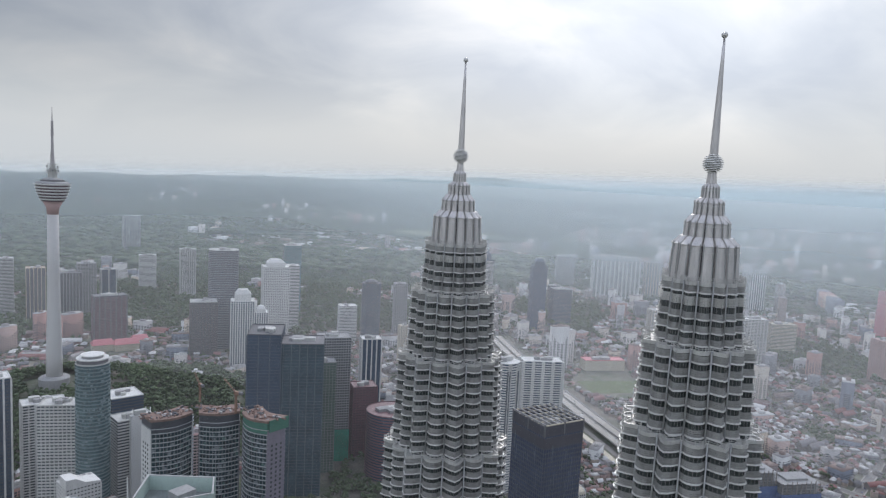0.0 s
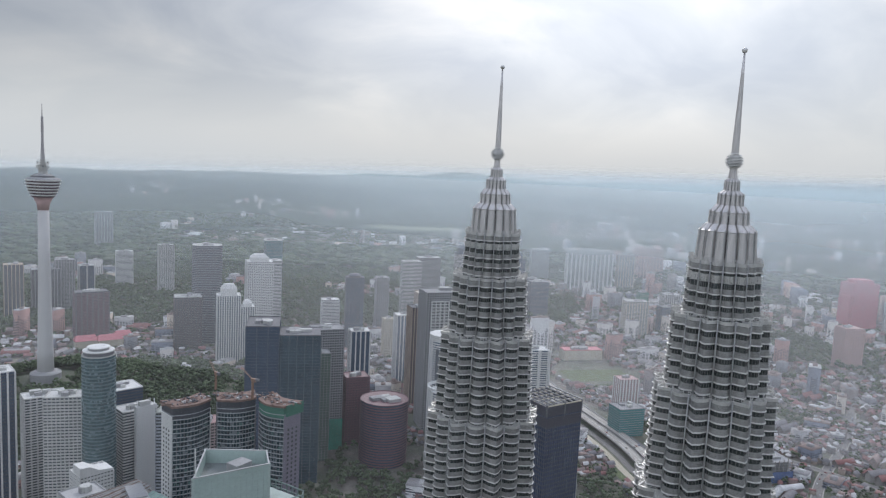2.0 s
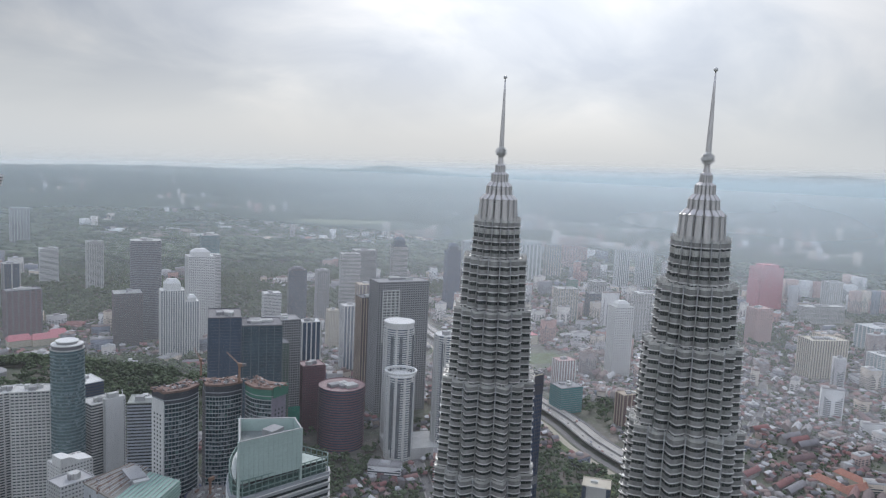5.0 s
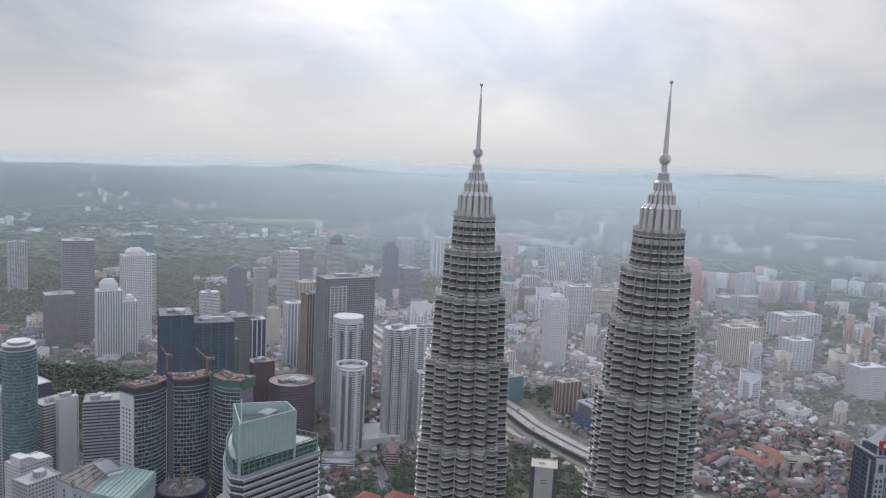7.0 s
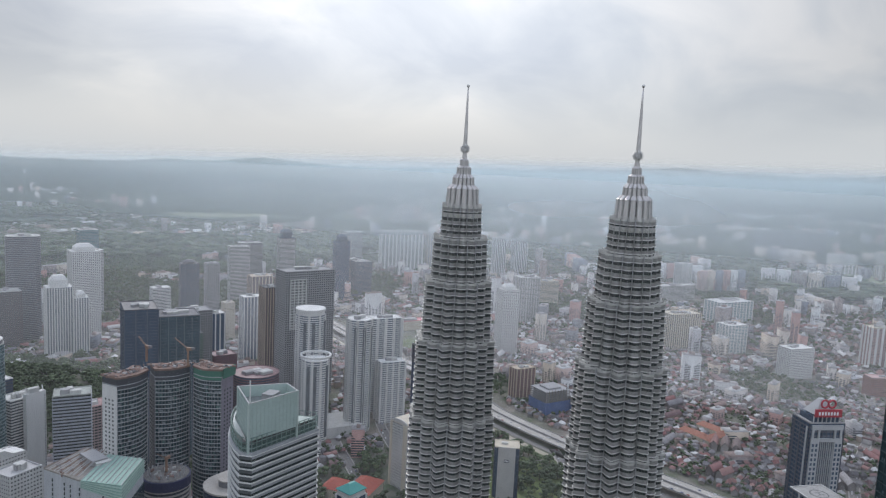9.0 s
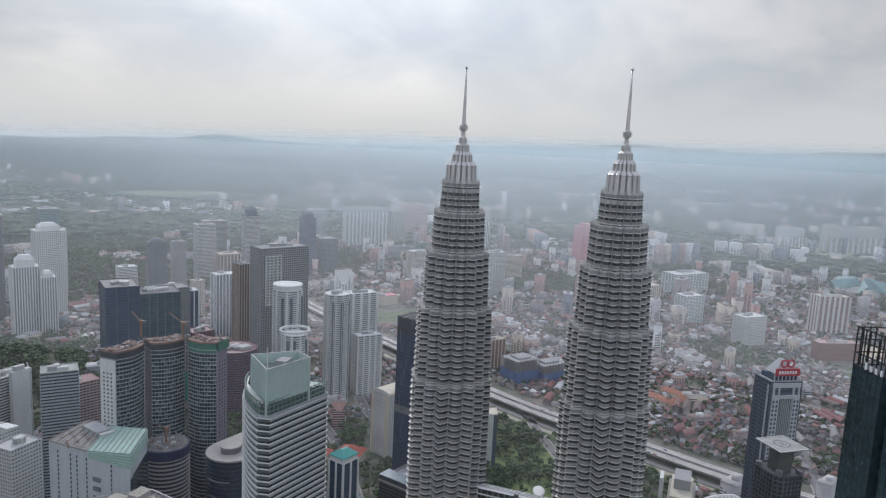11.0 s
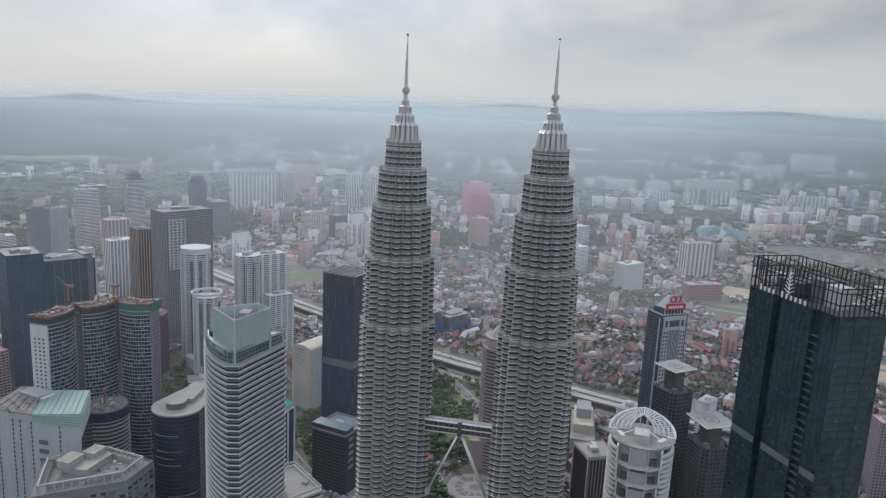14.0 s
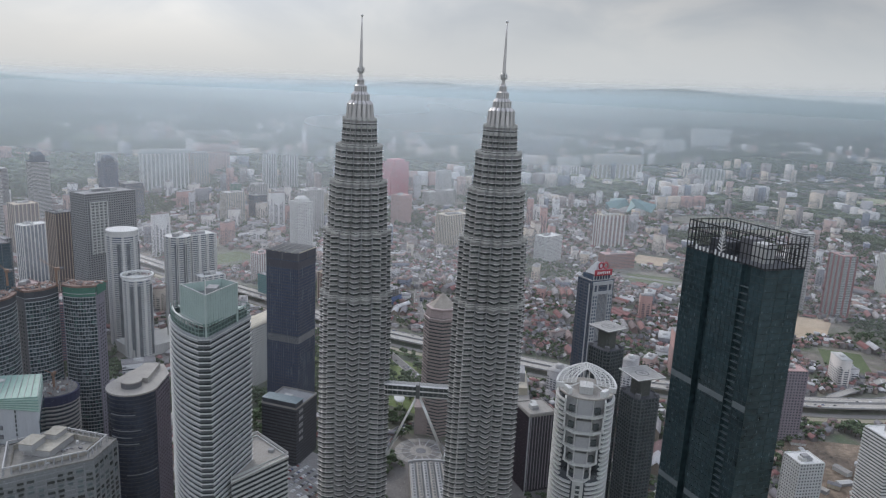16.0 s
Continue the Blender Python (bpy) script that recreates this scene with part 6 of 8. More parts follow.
stepped = block("white apartment block with sloping roof step", 42, 680, 15, 29, 24, 118, 3.3, GLASS_GREY, (WHITE, 0.0, 0.62, 0.3), (WHITE, 2.9, 1.3, 0.35), WHITE, plant=0, near=True)
part("sloping_roof", MB().loft([[(-14.5, y_, 119), (14.5, y_, 119), (14.5, y_, 121), (2, y_, 122.5), (-6, y_, 127.5), (-14.5, y_, 128)] for y_ in (-12, 4)]), WHITE, stepped, "white roof step that slopes down")
for k in range(4):
    part("roof_vent", MB().obox(-1 + 4 * k, 8 - k % 2 * 2, 2.2, 1.6, 119, 121.4, 0.2), CONCRETE, stepped)
block("lower white block with small windows", 25, 596, 15, 28, 22, 136.5, 3.3, GLASS_GREY, (WHITE, 0.0, 0.6, 0.3), (WHITE, 2.8, 1.2, 0.3), LIGHTGREY, plant=3, near=True)
teal_top = block("black and white framed tower with teal roof beside the park", 236, 418, 0, 20, 18, 105, 3.7, GLASS_BLUE, (CHARCOAL, 0, 0.2, 0.1), (WHITE, 9, 2.2, 0.6), WHITE, plant=0)
part("top_storey", MB().box(-9.4, 9.4, -8.4, 8.4, 106.5, 111), WHITE, teal_top)
part("teal_roof", MB().loft([[(x_, y_, 111) for x_, y_ in rect(21, 19)], [(x_, y_, 111.6) for x_, y_ in rect(21, 19)], [(x_, y_, 117) for x_, y_ in rect(8, 2)]]), mat("bright_teal_roof", (0.08, 0.32, 0.29), 0.5, 0, 0.15), teal_top, "teal hipped roof")
cube = block("dark office cube with broad white front panel", 511, 434, -55, 30, 24, 69, 3.6, GLASS_BLUE, None, (CHARCOAL, 10, 0.8, 0.4), CREAM, plant=1, near=True)
part("front_panel", MB().box(-10.5, 10.5, -13.2, -12.2, 0, 71), mat("stone_white_panel", (0.55, 0.54, 0.51), 0.8, 0, 0.12, 0.1, 0.6), cube, "broad off-white front panel")
part("sign", MB().box(-3.2, 3.2, -13.4, -13.2, 52, 56), CHARCOAL, cube, "small dark sign with pale bars")
for k in range(3):
    part("sign_bar", MB().box(-2.4 + 1.8 * k, -1.2 + 1.8 * k, -13.55, -13.4, 53, 55.2), SIGNWHITE, cube)


# ---- telecommunications tower on its hill ----
def build_telecom_tower():
    x, y = 41.0, 1173.0
    zb = gz(x, y)
    t = thing("telecom_tower", x, y, 0, 0, "white concrete telecommunications tower with red and white pod", "tower")
    ring = lambda r, z, n=40: [(px, py, z) for px, py in circle(r, n)]
    SH = mat("tower_concrete", (0.60, 0.59, 0.58), 0.8, 0, 0.08, 0.03, 0.5, streak=True)
    part("shaft", MB().loft([ring(11.6, zb - 2), ring(10.6, 110), ring(9.4, 160), ring(8.0, 240), ring(7.4, 326)]), SH, t, smooth=True)
    part("base_drum", MB().loft([ring(21, zb - 8), ring(21, zb + 5), ring(18, zb + 7), ring(12, zb + 8)]), CONCRETE, t)
    part("cone", MB().loft([ring(7.5, 318), ring(8.4, 327), ring(13.2, 337)]), PINKPALE, t, "pale pink cone under the pod", smooth=True)
    # pod: flaring storeys with dark window strips between white rims
    for k in range(6):
        z, ra = 337 + 4.3 * k, 14.2 + 8.8 * math.sin((k + 1) / 6 * 1.45)
        part("pod_storey", MB().loft([ring(ra - 1.4, z), ring(ra - 0.7, z + 4.3)]), mat("pod_window", (0.10, 0.06, 0.07), 0.3), t)
        part("pod_rim", MB().loft([ring(ra - 1.6, z + 1.9), ring(ra + 0.2, z + 2.1), ring(ra + 0.6, z + 3.9), ring(ra - 1.0, z + 4.2)]), WHITE, t)
    part("pod_roof", MB().loft([ring(22.4, 362.8), ring(21.2, 364.2), ring(15, 366), ring(12.5, 369), ring(11.5, 369.6), ring(6, 371)]), CONCRETE, t)
    part("roof_rail", MB().loft([ring(15.6, 365.6), ring(15.6, 368.0), ring(15.2, 368.0), ring(15.2, 365.6)], False, False), DARKCON, t)
    for r0, r1, z0, z1 in ((6, 6, 371, 378), (8.6, 8.6, 378, 379.5), (4.5, 4.0, 379.5, 384), (8.2, 8.2, 384, 385.2), (3.6, 3.2, 385.2, 390), (6.6, 6.6, 390, 391)):
        part("aerial_deck", MB().loft([ring(r0, z0, 20), ring(r1, z1, 20)]), OFFWHITE, t)
    for k in range(16):
        a = k * 0.785 + (0.4 if k > 7 else 0)
        zz = 380.0 if k < 8 else 385.6
        part("dish", MB().loft([[(px + 7.2 * math.cos(a), py + 7.2 * math.sin(a), q_) for px, py in circle(rr_, 10)] for rr_, q_ in ((0.5, zz), (1.6, zz + 2.6))]), WHITE if k % 3 else DARKCON, t)
    part("mast", MB().loft([ring(2.9, 391, 12), ring(2.3, 408, 12), ring(2.0, 409, 12), ring(1.6, 430, 12), ring(1.9, 431, 12), ring(1.6, 452, 12), ring(0.7, 453, 12), ring(0.3, 471, 12)]), mat("pale_mast", (0.42, 0.40, 0.40), 0.7), t)
    clear_disc(x, y, 40)


build_telecom_tower()

# ---- mid-distance towers ----
RIB = lambda m, step=5, w=1.6: (m, step, w, 0.6)
BND = lambda m, f=0.5: (m, 0.0, f, 0.4)
block("dark grey bank tower with pale cap", 380, 1560, -14, 62, 44, 215, 3.8, GLASS_GREY, BND(mat("bank_band", (0.20, 0.21, 0.23), 0.7), 0.5), None, OFFWHITE, poly=chamfer(chamfer(rect(62, 44), 10), 3))
block("white tower with stepped crown", 478, 1505, -10, 54, 44, 200, 3.6, GLASS_GREY, BND(WHITE, 0.55), RIB(WHITE, 4, 1.6), WHITE, crown=16)
block("white ribbed tower with pointed shoulders", 372, 1372, -14, 44, 36, 158, 3.5, GLASS_BLUE, BND(OFFWHITE, 0.3), RIB(WHITE, 4.4, 1.9), WHITE, crown=22)
block("lower wing with white ribs", 402, 1350, -14, 26, 30, 128, 3.5, GLASS_BLUE, BND(OFFWHITE, 0.3), RIB(WHITE, 4.4, 1.9), WHITE, crown=12)
block("dark brown ribbed tower with curved roof", 330, 1520, -10, 54, 40, 112, 3.6, GLASS_GREY, BND(DARKCON, 0.3), RIB(mat("dark_brown_rib", (0.14, 0.12, 0.12), 0.8), 3, 1.3), OFFWHITE)
block("glass tower with triangular face", 612, 1790, -12, 44, 36, 196, 3.8, GLASS_AQUA, BND(CONCRETE, 0.2), None, OFFWHITE)
block("white slab beside the glass tower", 560, 1640, -10, 34, 30, 165, 3.5, GLASS_GREY, BND(WHITE, 0.55), None, WHITE)
block("white office slab with bands of windows", 332, 2300, -5, 48, 30, 110, 3.5, GLASS_GREY, BND(WHITE, 0.6), None, WHITE)
block("pale apartment tower with framed top", 420, 2150, -5, 42, 30, 145, 3.3, GLASS_GREY, BND(OFFWHITE, 0.55), RIB(OFFWHITE, 6, 1.6), OFFWHITE)
block("dark red-brown hotel with balconies", 166, 1690, 4, 66, 34, 102, 3.4, GLASS_GREY, BND(mat("hotel_brown", (0.24, 0.15, 0.16), 0.8), 0.5), RIB(DARKCON, 12, 2.5), DARKCON)
pr = thing("podium_roof", 175, 1610, 0, 4, "rose-red pitched podium roofs among trees", "roof")
for dx, dy, ww in ((-30, 0, 44), (14, -10, 50), (46, 14, 36)):
    part("gable", MB().loft([[(dx - ww / 2, dy - 14, 14), (dx + ww / 2, dy - 14, 14), (dx + ww / 2, dy + 14, 14), (dx - ww / 2, dy + 14, 14)], [(dx - ww / 2 + 4, dy - 1, 24), (dx + ww / 2 - 4, dy - 1, 24), (dx + ww / 2 - 4, dy + 1, 24), (dx - ww / 2 + 4, dy + 1, 24)]]), mat("rose_roof", (0.55, 0.20, 0.22), 0.7), pr)
    part("wall", MB().obox(dx, dy, ww - 3, 25, -1, 14), CREAM, pr)
clear_disc(175, 1610, 60)
block("grey concrete apartment tower with ribs", 143, 1990, 0, 42, 34, 132, 3.4, GLASS_GREY, BND(CONCRETE, 0.5), RIB(CONCRETE, 6), CONCRETE)
block("dark glass tower with grey portal frame", 199, 2050, 0, 36, 30, 107, 3.4, GLASS_BLUE, None, RIB(OFFWHITE, 15, 3), OFFWHITE)
block("blue-grey slab tower with window bands", 100, 1975, 0, 62, 34, 112, 3.4, GLASS_GREY, BND(DARKCON, 0.5), RIB(CONCRETE, 7), CONCRETE)
block("pale slab tower with roof frame", -33, 2000, 0, 36, 30, 147, 3.4, GLASS_GREY, BND(OFFWHITE, 0.5), None, OFFWHITE)
block("brown concrete slab with beige ribs", 30, 1930, 0, 40, 30, 132, 3.4, GLASS_GREY, BND(DARKCON, 0.6), RIB(BEIGE, 8), BEIGE)
block("tall pale tower far beyond the hill", 399, 3180, 0, 62, 44, 160, 3.6, GLASS_GREY, BND(CONCRETE, 0.5), RIB(CONCRETE, 10, 3), CONCRETE)
block("dark glass tower with rounded top", 660, 1400, -18, 40, 36, 165, 3.7, GLASS_BLUE, BND(CHARCOAL, 0.4), None, CHARCOAL, poly=chamfer(rect(40, 36), 9), crown=8)
block("grey office slab with ribbed front", 912, 1580, -20, 50, 34, 160, 3.6, GLASS_GREY, BND(OFFWHITE, 0.55), None, OFFWHITE)
block("white hotel block with window bands", 655, 1515, -14, 40, 30, 86, 3.4, GLASS_GREY, BND(WHITE, 0.6), None, WHITE)
block("slim cream tower with small windows", 692, 1297, -14, 22, 22, 82, 3.4, GLASS_GREY, BND(CREAM, 0.6), RIB(CREAM, 4), CREAM)
block("brown and beige twin tower", 850, 1400, -18, 50, 36, 112, 3.5, GLASS_GREY, BND(mat("umber_panel", (0.24, 0.17, 0.15), 0.8), 0.5), RIB(BEIGE, 8, 2), BEIGE)
block("slim grey concrete apartment tower", 800, 1530, -18, 30, 28, 130, 3.5, GLASS_GREY, BND(CONCRETE, 0.5), RIB(CONCRETE, 5), CONCRETE)
block("white tower with pitched crown", 1085, 832, -28, 38, 34, 152, 3.4, GLASS_GREY, BND(WHITE, 0.55), RIB(WHITE, 5, 1.8), WHITE, crown=12)
block("cream apartment block with window bands", 1613, 1052, -28, 62, 34, 76, 3.4, GLASS_GREY, BND(CREAM, 0.6), None, CREAM)
block("beige hotel with vertical stripes", 1464, 590, -30, 84, 44, 80, 3.4, GLASS_GREY, BND(BEIGE, 0.3), RIB(CREAM, 6, 3), CREAM)
block("white apartment block with green glass", 1508, 483, -30, 56, 40, 66, 3.4, GLASS_AQUA, BND(WHITE, 0.5), RIB(WHITE, 9, 2), WHITE)
block("white slab with grid of windows", 1400, 318, -30, 62, 34, 63, 3.4, GLASS_GREY, BND(WHITE, 0.55), RIB(WHITE, 4, 1.4), WHITE)
block("wide white hall with green glass", 1881, 610, -25, 126, 60, 57, 4.5, GLASS_AQUA, BND(WHITE, 0.4), RIB(WHITE, 12, 3), WHITE)
block("long low white block of flats", 2068, 841, -25, 136, 34, 48, 3.6, GLASS_GREY, BND(OFFWHITE, 0.5), RIB(OFFWHITE, 6), OFFWHITE)
block("pair of joined white apartment towers", 2331, 919, -22, 52, 34, 90, 3.4, GLASS_GREY, BND(WHITE, 0.5), RIB(WHITE, 8, 3), WHITE)
block("white apartment tower with dark stripes", 1998, 1499, -30, 42, 32, 138, 3.4, GLASS_GREY, None, RIB(WHITE, 7, 3), WHITE)
block("white apartment tower with dark window stripes", 2073, 1457, -30, 50, 32, 137, 3.4, GLASS_GREY, None, RIB(WHITE, 7, 3), WHITE)
block("blue glass tower with pointed top", 1190, 1485, -24, 38, 36, 190, 3.8, GLASS_BLUE, BND(mat("blue_panel", (0.07, 0.10, 0.18), 0.5), 0.3), None, GLASS_BLUE, crown=20)
block("dark grey mid-rise office slab", 1355, 1611, -24, 36, 30, 90, 3.5, GLASS_GREY, BND(DARKCON, 0.5), None, CONCRETE)
block("pale round tower with window bands", 1244, -222, 10, 44, 40, 158, 3.4, GLASS_GREY, BND(OFFWHITE, 0.55), None, OFFWHITE, poly=circle(22, 20))
block("pink and grey apartment tower", 1228, -298, 30, 38, 30, 124, 3.4, GLASS_GREY, BND(OFFWHITE, 0.5), RIB(mat("dull_red_render", (0.31, 0.14, 0.14), 0.8), 12, 4.5), PINKPALE)
block("white grid-fronted apartment slab", 1482, -457, 20, 66, 40, 86, 3.4, GLASS_GREY, BND(WHITE, 0.5), RIB(WHITE, 6, 2), WHITE)
block("white mid-rise tower with ribs", 1394, 982, -28, 60, 34, 118, 3.4, GLASS_GREY, BND(OFFWHITE, 0.6), RIB(OFFWHITE, 8, 2), WHITE)
block("pale apartment tower beside the river", 1381, 1227, -28, 58, 34, 90, 3.4, GLASS_GREY, BND(OFFWHITE, 0.5), RIB(CREAM, 7, 2), OFFWHITE)
block("row of joined white apartment slabs", 1782, 1801, -32, 160, 36, 142, 3.4, GLASS_GREY, BND(OFFWHITE, 0.45), RIB(WHITE, 14, 5), OFFWHITE)
block("grey-brown apartment slab with ribs", 1901, 1740, -32, 56, 36, 130, 3.4, GLASS_GREY, BND(CONCRETE, 0.5), RIB(BEIGE, 9, 3), CONCRETE)
rose = block("broad rose-red tower with stepped roof", 2121, 1038, -26, 78, 56, 132, 3.6, GLASS_GREY, BND(PINK, 0.85), RIB(PINK, 6, 4.2), PINK, plant=3)
part("upper_step", MB().box(-28, 28, -20, 20, 133, 144), PINK, rose)
part("side_wing", MB().box(-46, -39, -24, 24, 0, 96), PINK, rose)
part("side_wing", MB().box(39, 46, -24, 24, 0, 84), PINK, rose)
block("pale pink rendered apartment tower", 1610, 801, -26, 46, 36, 93, 3.4, GLASS_GREY, BND(PINKPALE, 0.65), RIB(PINKPALE, 6, 3), PINKPALE)
block("cream and beige apartment tower block", 1553, 616, -26, 52, 34, 74, 3.4, GLASS_GREY, BND(BEIGE, 0.6), RIB(CREAM, 6, 3), BEIGE)
block("row of white and red-brown apartment slabs", 1663, 199, -50, 76, 34, 88, 3.4, GLASS_GREY, BND(PINKPALE, 0.5), RIB(WHITE, 12, 5), CREAM)
block("broad beige apartment complex", 3352, 348, -60, 230, 60, 122, 3.6, GLASS_GREY, BND(CREAM, 0.5), RIB(OFFWHITE, 22, 10), BEIGE)
block("pair of white apartment slabs", 3319, 590, -60, 105, 44, 92, 3.6, GLASS_GREY, BND(WHITE, 0.5), RIB(WHITE, 16, 7), WHITE)
block("white slab complex on the far plain", 3389, -84, -70, 146, 40, 82, 3.6, GLASS_GREY, BND(OFFWHITE, 0.5), RIB(OFFWHITE, 18, 8), OFFWHITE)
block("grey office tower beside the river bend", 1535, 1243, -28, 42, 36, 96, 3.6, GLASS_GREY, BND(CONCRETE, 0.5), RIB(OFFWHITE, 6), OFFWHITE)
block("dark grey tower with pale top", 1757, 2040, -32, 66, 40, 116, 3.6, GLASS_GREY, BND(CONCRETE, 0.5), RIB(CONCRETE, 8), OFFWHITE)
block("pale grey tower with slanted dark top", 1164, 1704, -20, 44, 40, 184, 3.7, GLASS_GREY, BND(OFFWHITE, 0.5), None, GLASS_BLUE, crown=26)
block("broad grey office slab with flat roof", 1123, 1830, -20, 70, 40, 131, 3.6, GLASS_GREY, BND(CONCRETE, 0.55), None, OFFWHITE)
block("dark slate office block with banded windows", 1267, 1480, -22, 52, 36, 106, 3.6, GLASS_BLUE, BND(DARKCON, 0.4), None, CONCRETE)
block("dark glass mid-rise block with grey roof", 1504, 1226, -24, 42, 32, 67, 3.6, GLASS_BLUE, BND(CHARCOAL, 0.4), None, CONCRETE)
block("slim tower wrapped in green netting", 1446, 1262, -24, 24, 24, 104, 3.6, NETGREEN, BND(CONCRETE, 0.15), None, CONCRETE)
block("brown-pink apartment tower far off", 2226, 1911, -30, 100, 44, 125, 3.6, GLASS_GREY, BND(PINKPALE, 0.6), RIB(PINKPALE, 12, 5), PINKPALE)
# the cloud shadow over these two slabs is put into dark concrete colours
block("apartment slabs far off, coloured dark for cloud shadow", 3626, 984, -50, 150, 50, 150, 3.6, GLASS_GREY, BND(DARKCON, 0.5), RIB(DARKCON, 20, 8), CONCRETE)
block("second slab far off, coloured dark for cloud shadow", 3838, 851, -50, 170, 50, 145, 3.6, GLASS_GREY, BND(DARKCON, 0.5), RIB(DARKCON, 20, 8), CONCRETE)
block("white school block on the plain", 2895, 612, -50, 84, 40, 51, 3.6, GLASS_GREY, BND(WHITE, 0.55), None, WHITE)
block("pale estate slabs towards the hills", 5350, 160, -60, 190, 60, 108, 3.6, GLASS_GREY, BND(OFFWHITE, 0.5), RIB(WHITE, 24, 10), OFFWHITE)
block("long pale estate below the hills", 6580, -140, -70, 320, 80, 160, 4.0, GLASS_GREY, BND(OFFWHITE, 0.5), RIB(WHITE, 30, 13), OFFWHITE)
block("pale tower group below the hills", 6157, 354, -60, 180, 70, 156, 4.0, GLASS_GREY, BND(CREAM, 0.5), RIB(OFFWHITE, 30, 12), CREAM)
block("long brick-red terrace block", 1410, 150, -48, 88, 26, 36, 3.4, GLASS_GREY, BND(mat("brick_red", (0.33, 0.15, 0.12), 0.8), 0.6), None, PINKPALE)
block("concrete frame wrapped in teal netting", 822, 742, -15, 44, 34, 44, 3.6, mat("teal_net", (0.10, 0.26, 0.26), 0.9), BND(CONCRETE, 0.18), None, CONCRETE, plant=3)
block("rose-roofed terrace by the playing field", 1080, 1110, -20, 90, 30, 22, 3.6, CREAM, None, None, mat("rose_roof", (0.55, 0.2, 0.22)), plant=6)
block("twin white flats beside the highway", 905, 820, -20, 34, 26, 58, 3.3, GLASS_GREY, BND(PINKPALE, 0.5), RIB(WHITE, 6, 2), PINKPALE)
block("brown brick flats with ribs", 860, 640, -20, 40, 22, 52, 3.3, GLASS_GREY, BND(mat("brick_brown", (0.32, 0.20, 0.17), 0.8), 0.5), RIB(BEIGE, 8, 2), BEIGE)
# ---- city fabric ----


def ring_line(pts, w, zf, material, name, label, cat_):
    """A strip of road w metres wide along a smooth line."""
    P = [Vector(p) for p in pts]
    fine = []
    for i in range(len(P) - 1):
        a, b, c, d = P[max(0, i - 1)], P[i], P[i + 1], P[min(len(P) - 1, i + 2)]
        for k in range(8):
            t = k / 8
            fine.append(0.5 * ((2 * b) + (c - a) * t + (2 * a - 5 * b + 4 * c - d) * t * t + (3 * b - a - 3 * c + d) * t ** 3))
    fine.append(P[-1])
    return fine


def strip(mb, fine, o0, o1, z0, z1):
    """A slab between two offsets to the right of the line."""
    n = len(fine)
    rows = []
    for i, p in enumerate(fine):
        u = (fine[min(n - 1, i + 1)] - fine[max(0, i - 1)]).normalized()
        o = Vector((u.y, -u.x))
        rows.append([(p + o * o0, z0), (p + o * o1, z0), (p + o * o1, z1), (p + o * o0, z1)])
    vs = [(q.x, q.y, z) for r in rows for q, z in r]
    fs = [(4 * i + k, 4 * i + (k + 1) % 4, 4 * i + 4 + (k + 1) % 4, 4 * i + 4 + k) for i in range(n - 1) for k in range(4)]
    return mb.add(vs, fs)


HIGHWAY = ring_line([(1010, 1420), (915, 1160), (837, 913), (778, 707), (733, 596), (700, 440), (687, 285), (674, 156), (680, 0), (705, -180), (790, -380)], 40, 0, None, "", "", "")
STREETS = [ring_line(p, 12, 0, None, "", "", "") for p in (
    [(250, 330), (330, 480), (420, 600), (560, 860), (640, 1000), (760, 1250)],
    [(300, 60), (470, 190), (560, 330), (690, 470)],
    [(692, 350), (900, 470), (1150, 560), (1500, 720), (2000, 900)],
    [(676, 60), (900, 120), (1250, 150), (1700, 260), (2300, 420)],
    [(960, 560), (1010, 300), (1060, 60), (1090, -200)],
    [(1250, 620), (1290, 350), (1330, 80), (1290, -200)],
    [(180, 620), (230, 900), (330, 1180), (480, 1350), (620, 1640)],
    [(650, 1010), (850, 1130), (1200, 1150), (1500, 1050), (1900, 1100)],
    [(480, 560), (560, 690), (700, 880), (800, 1100)])]


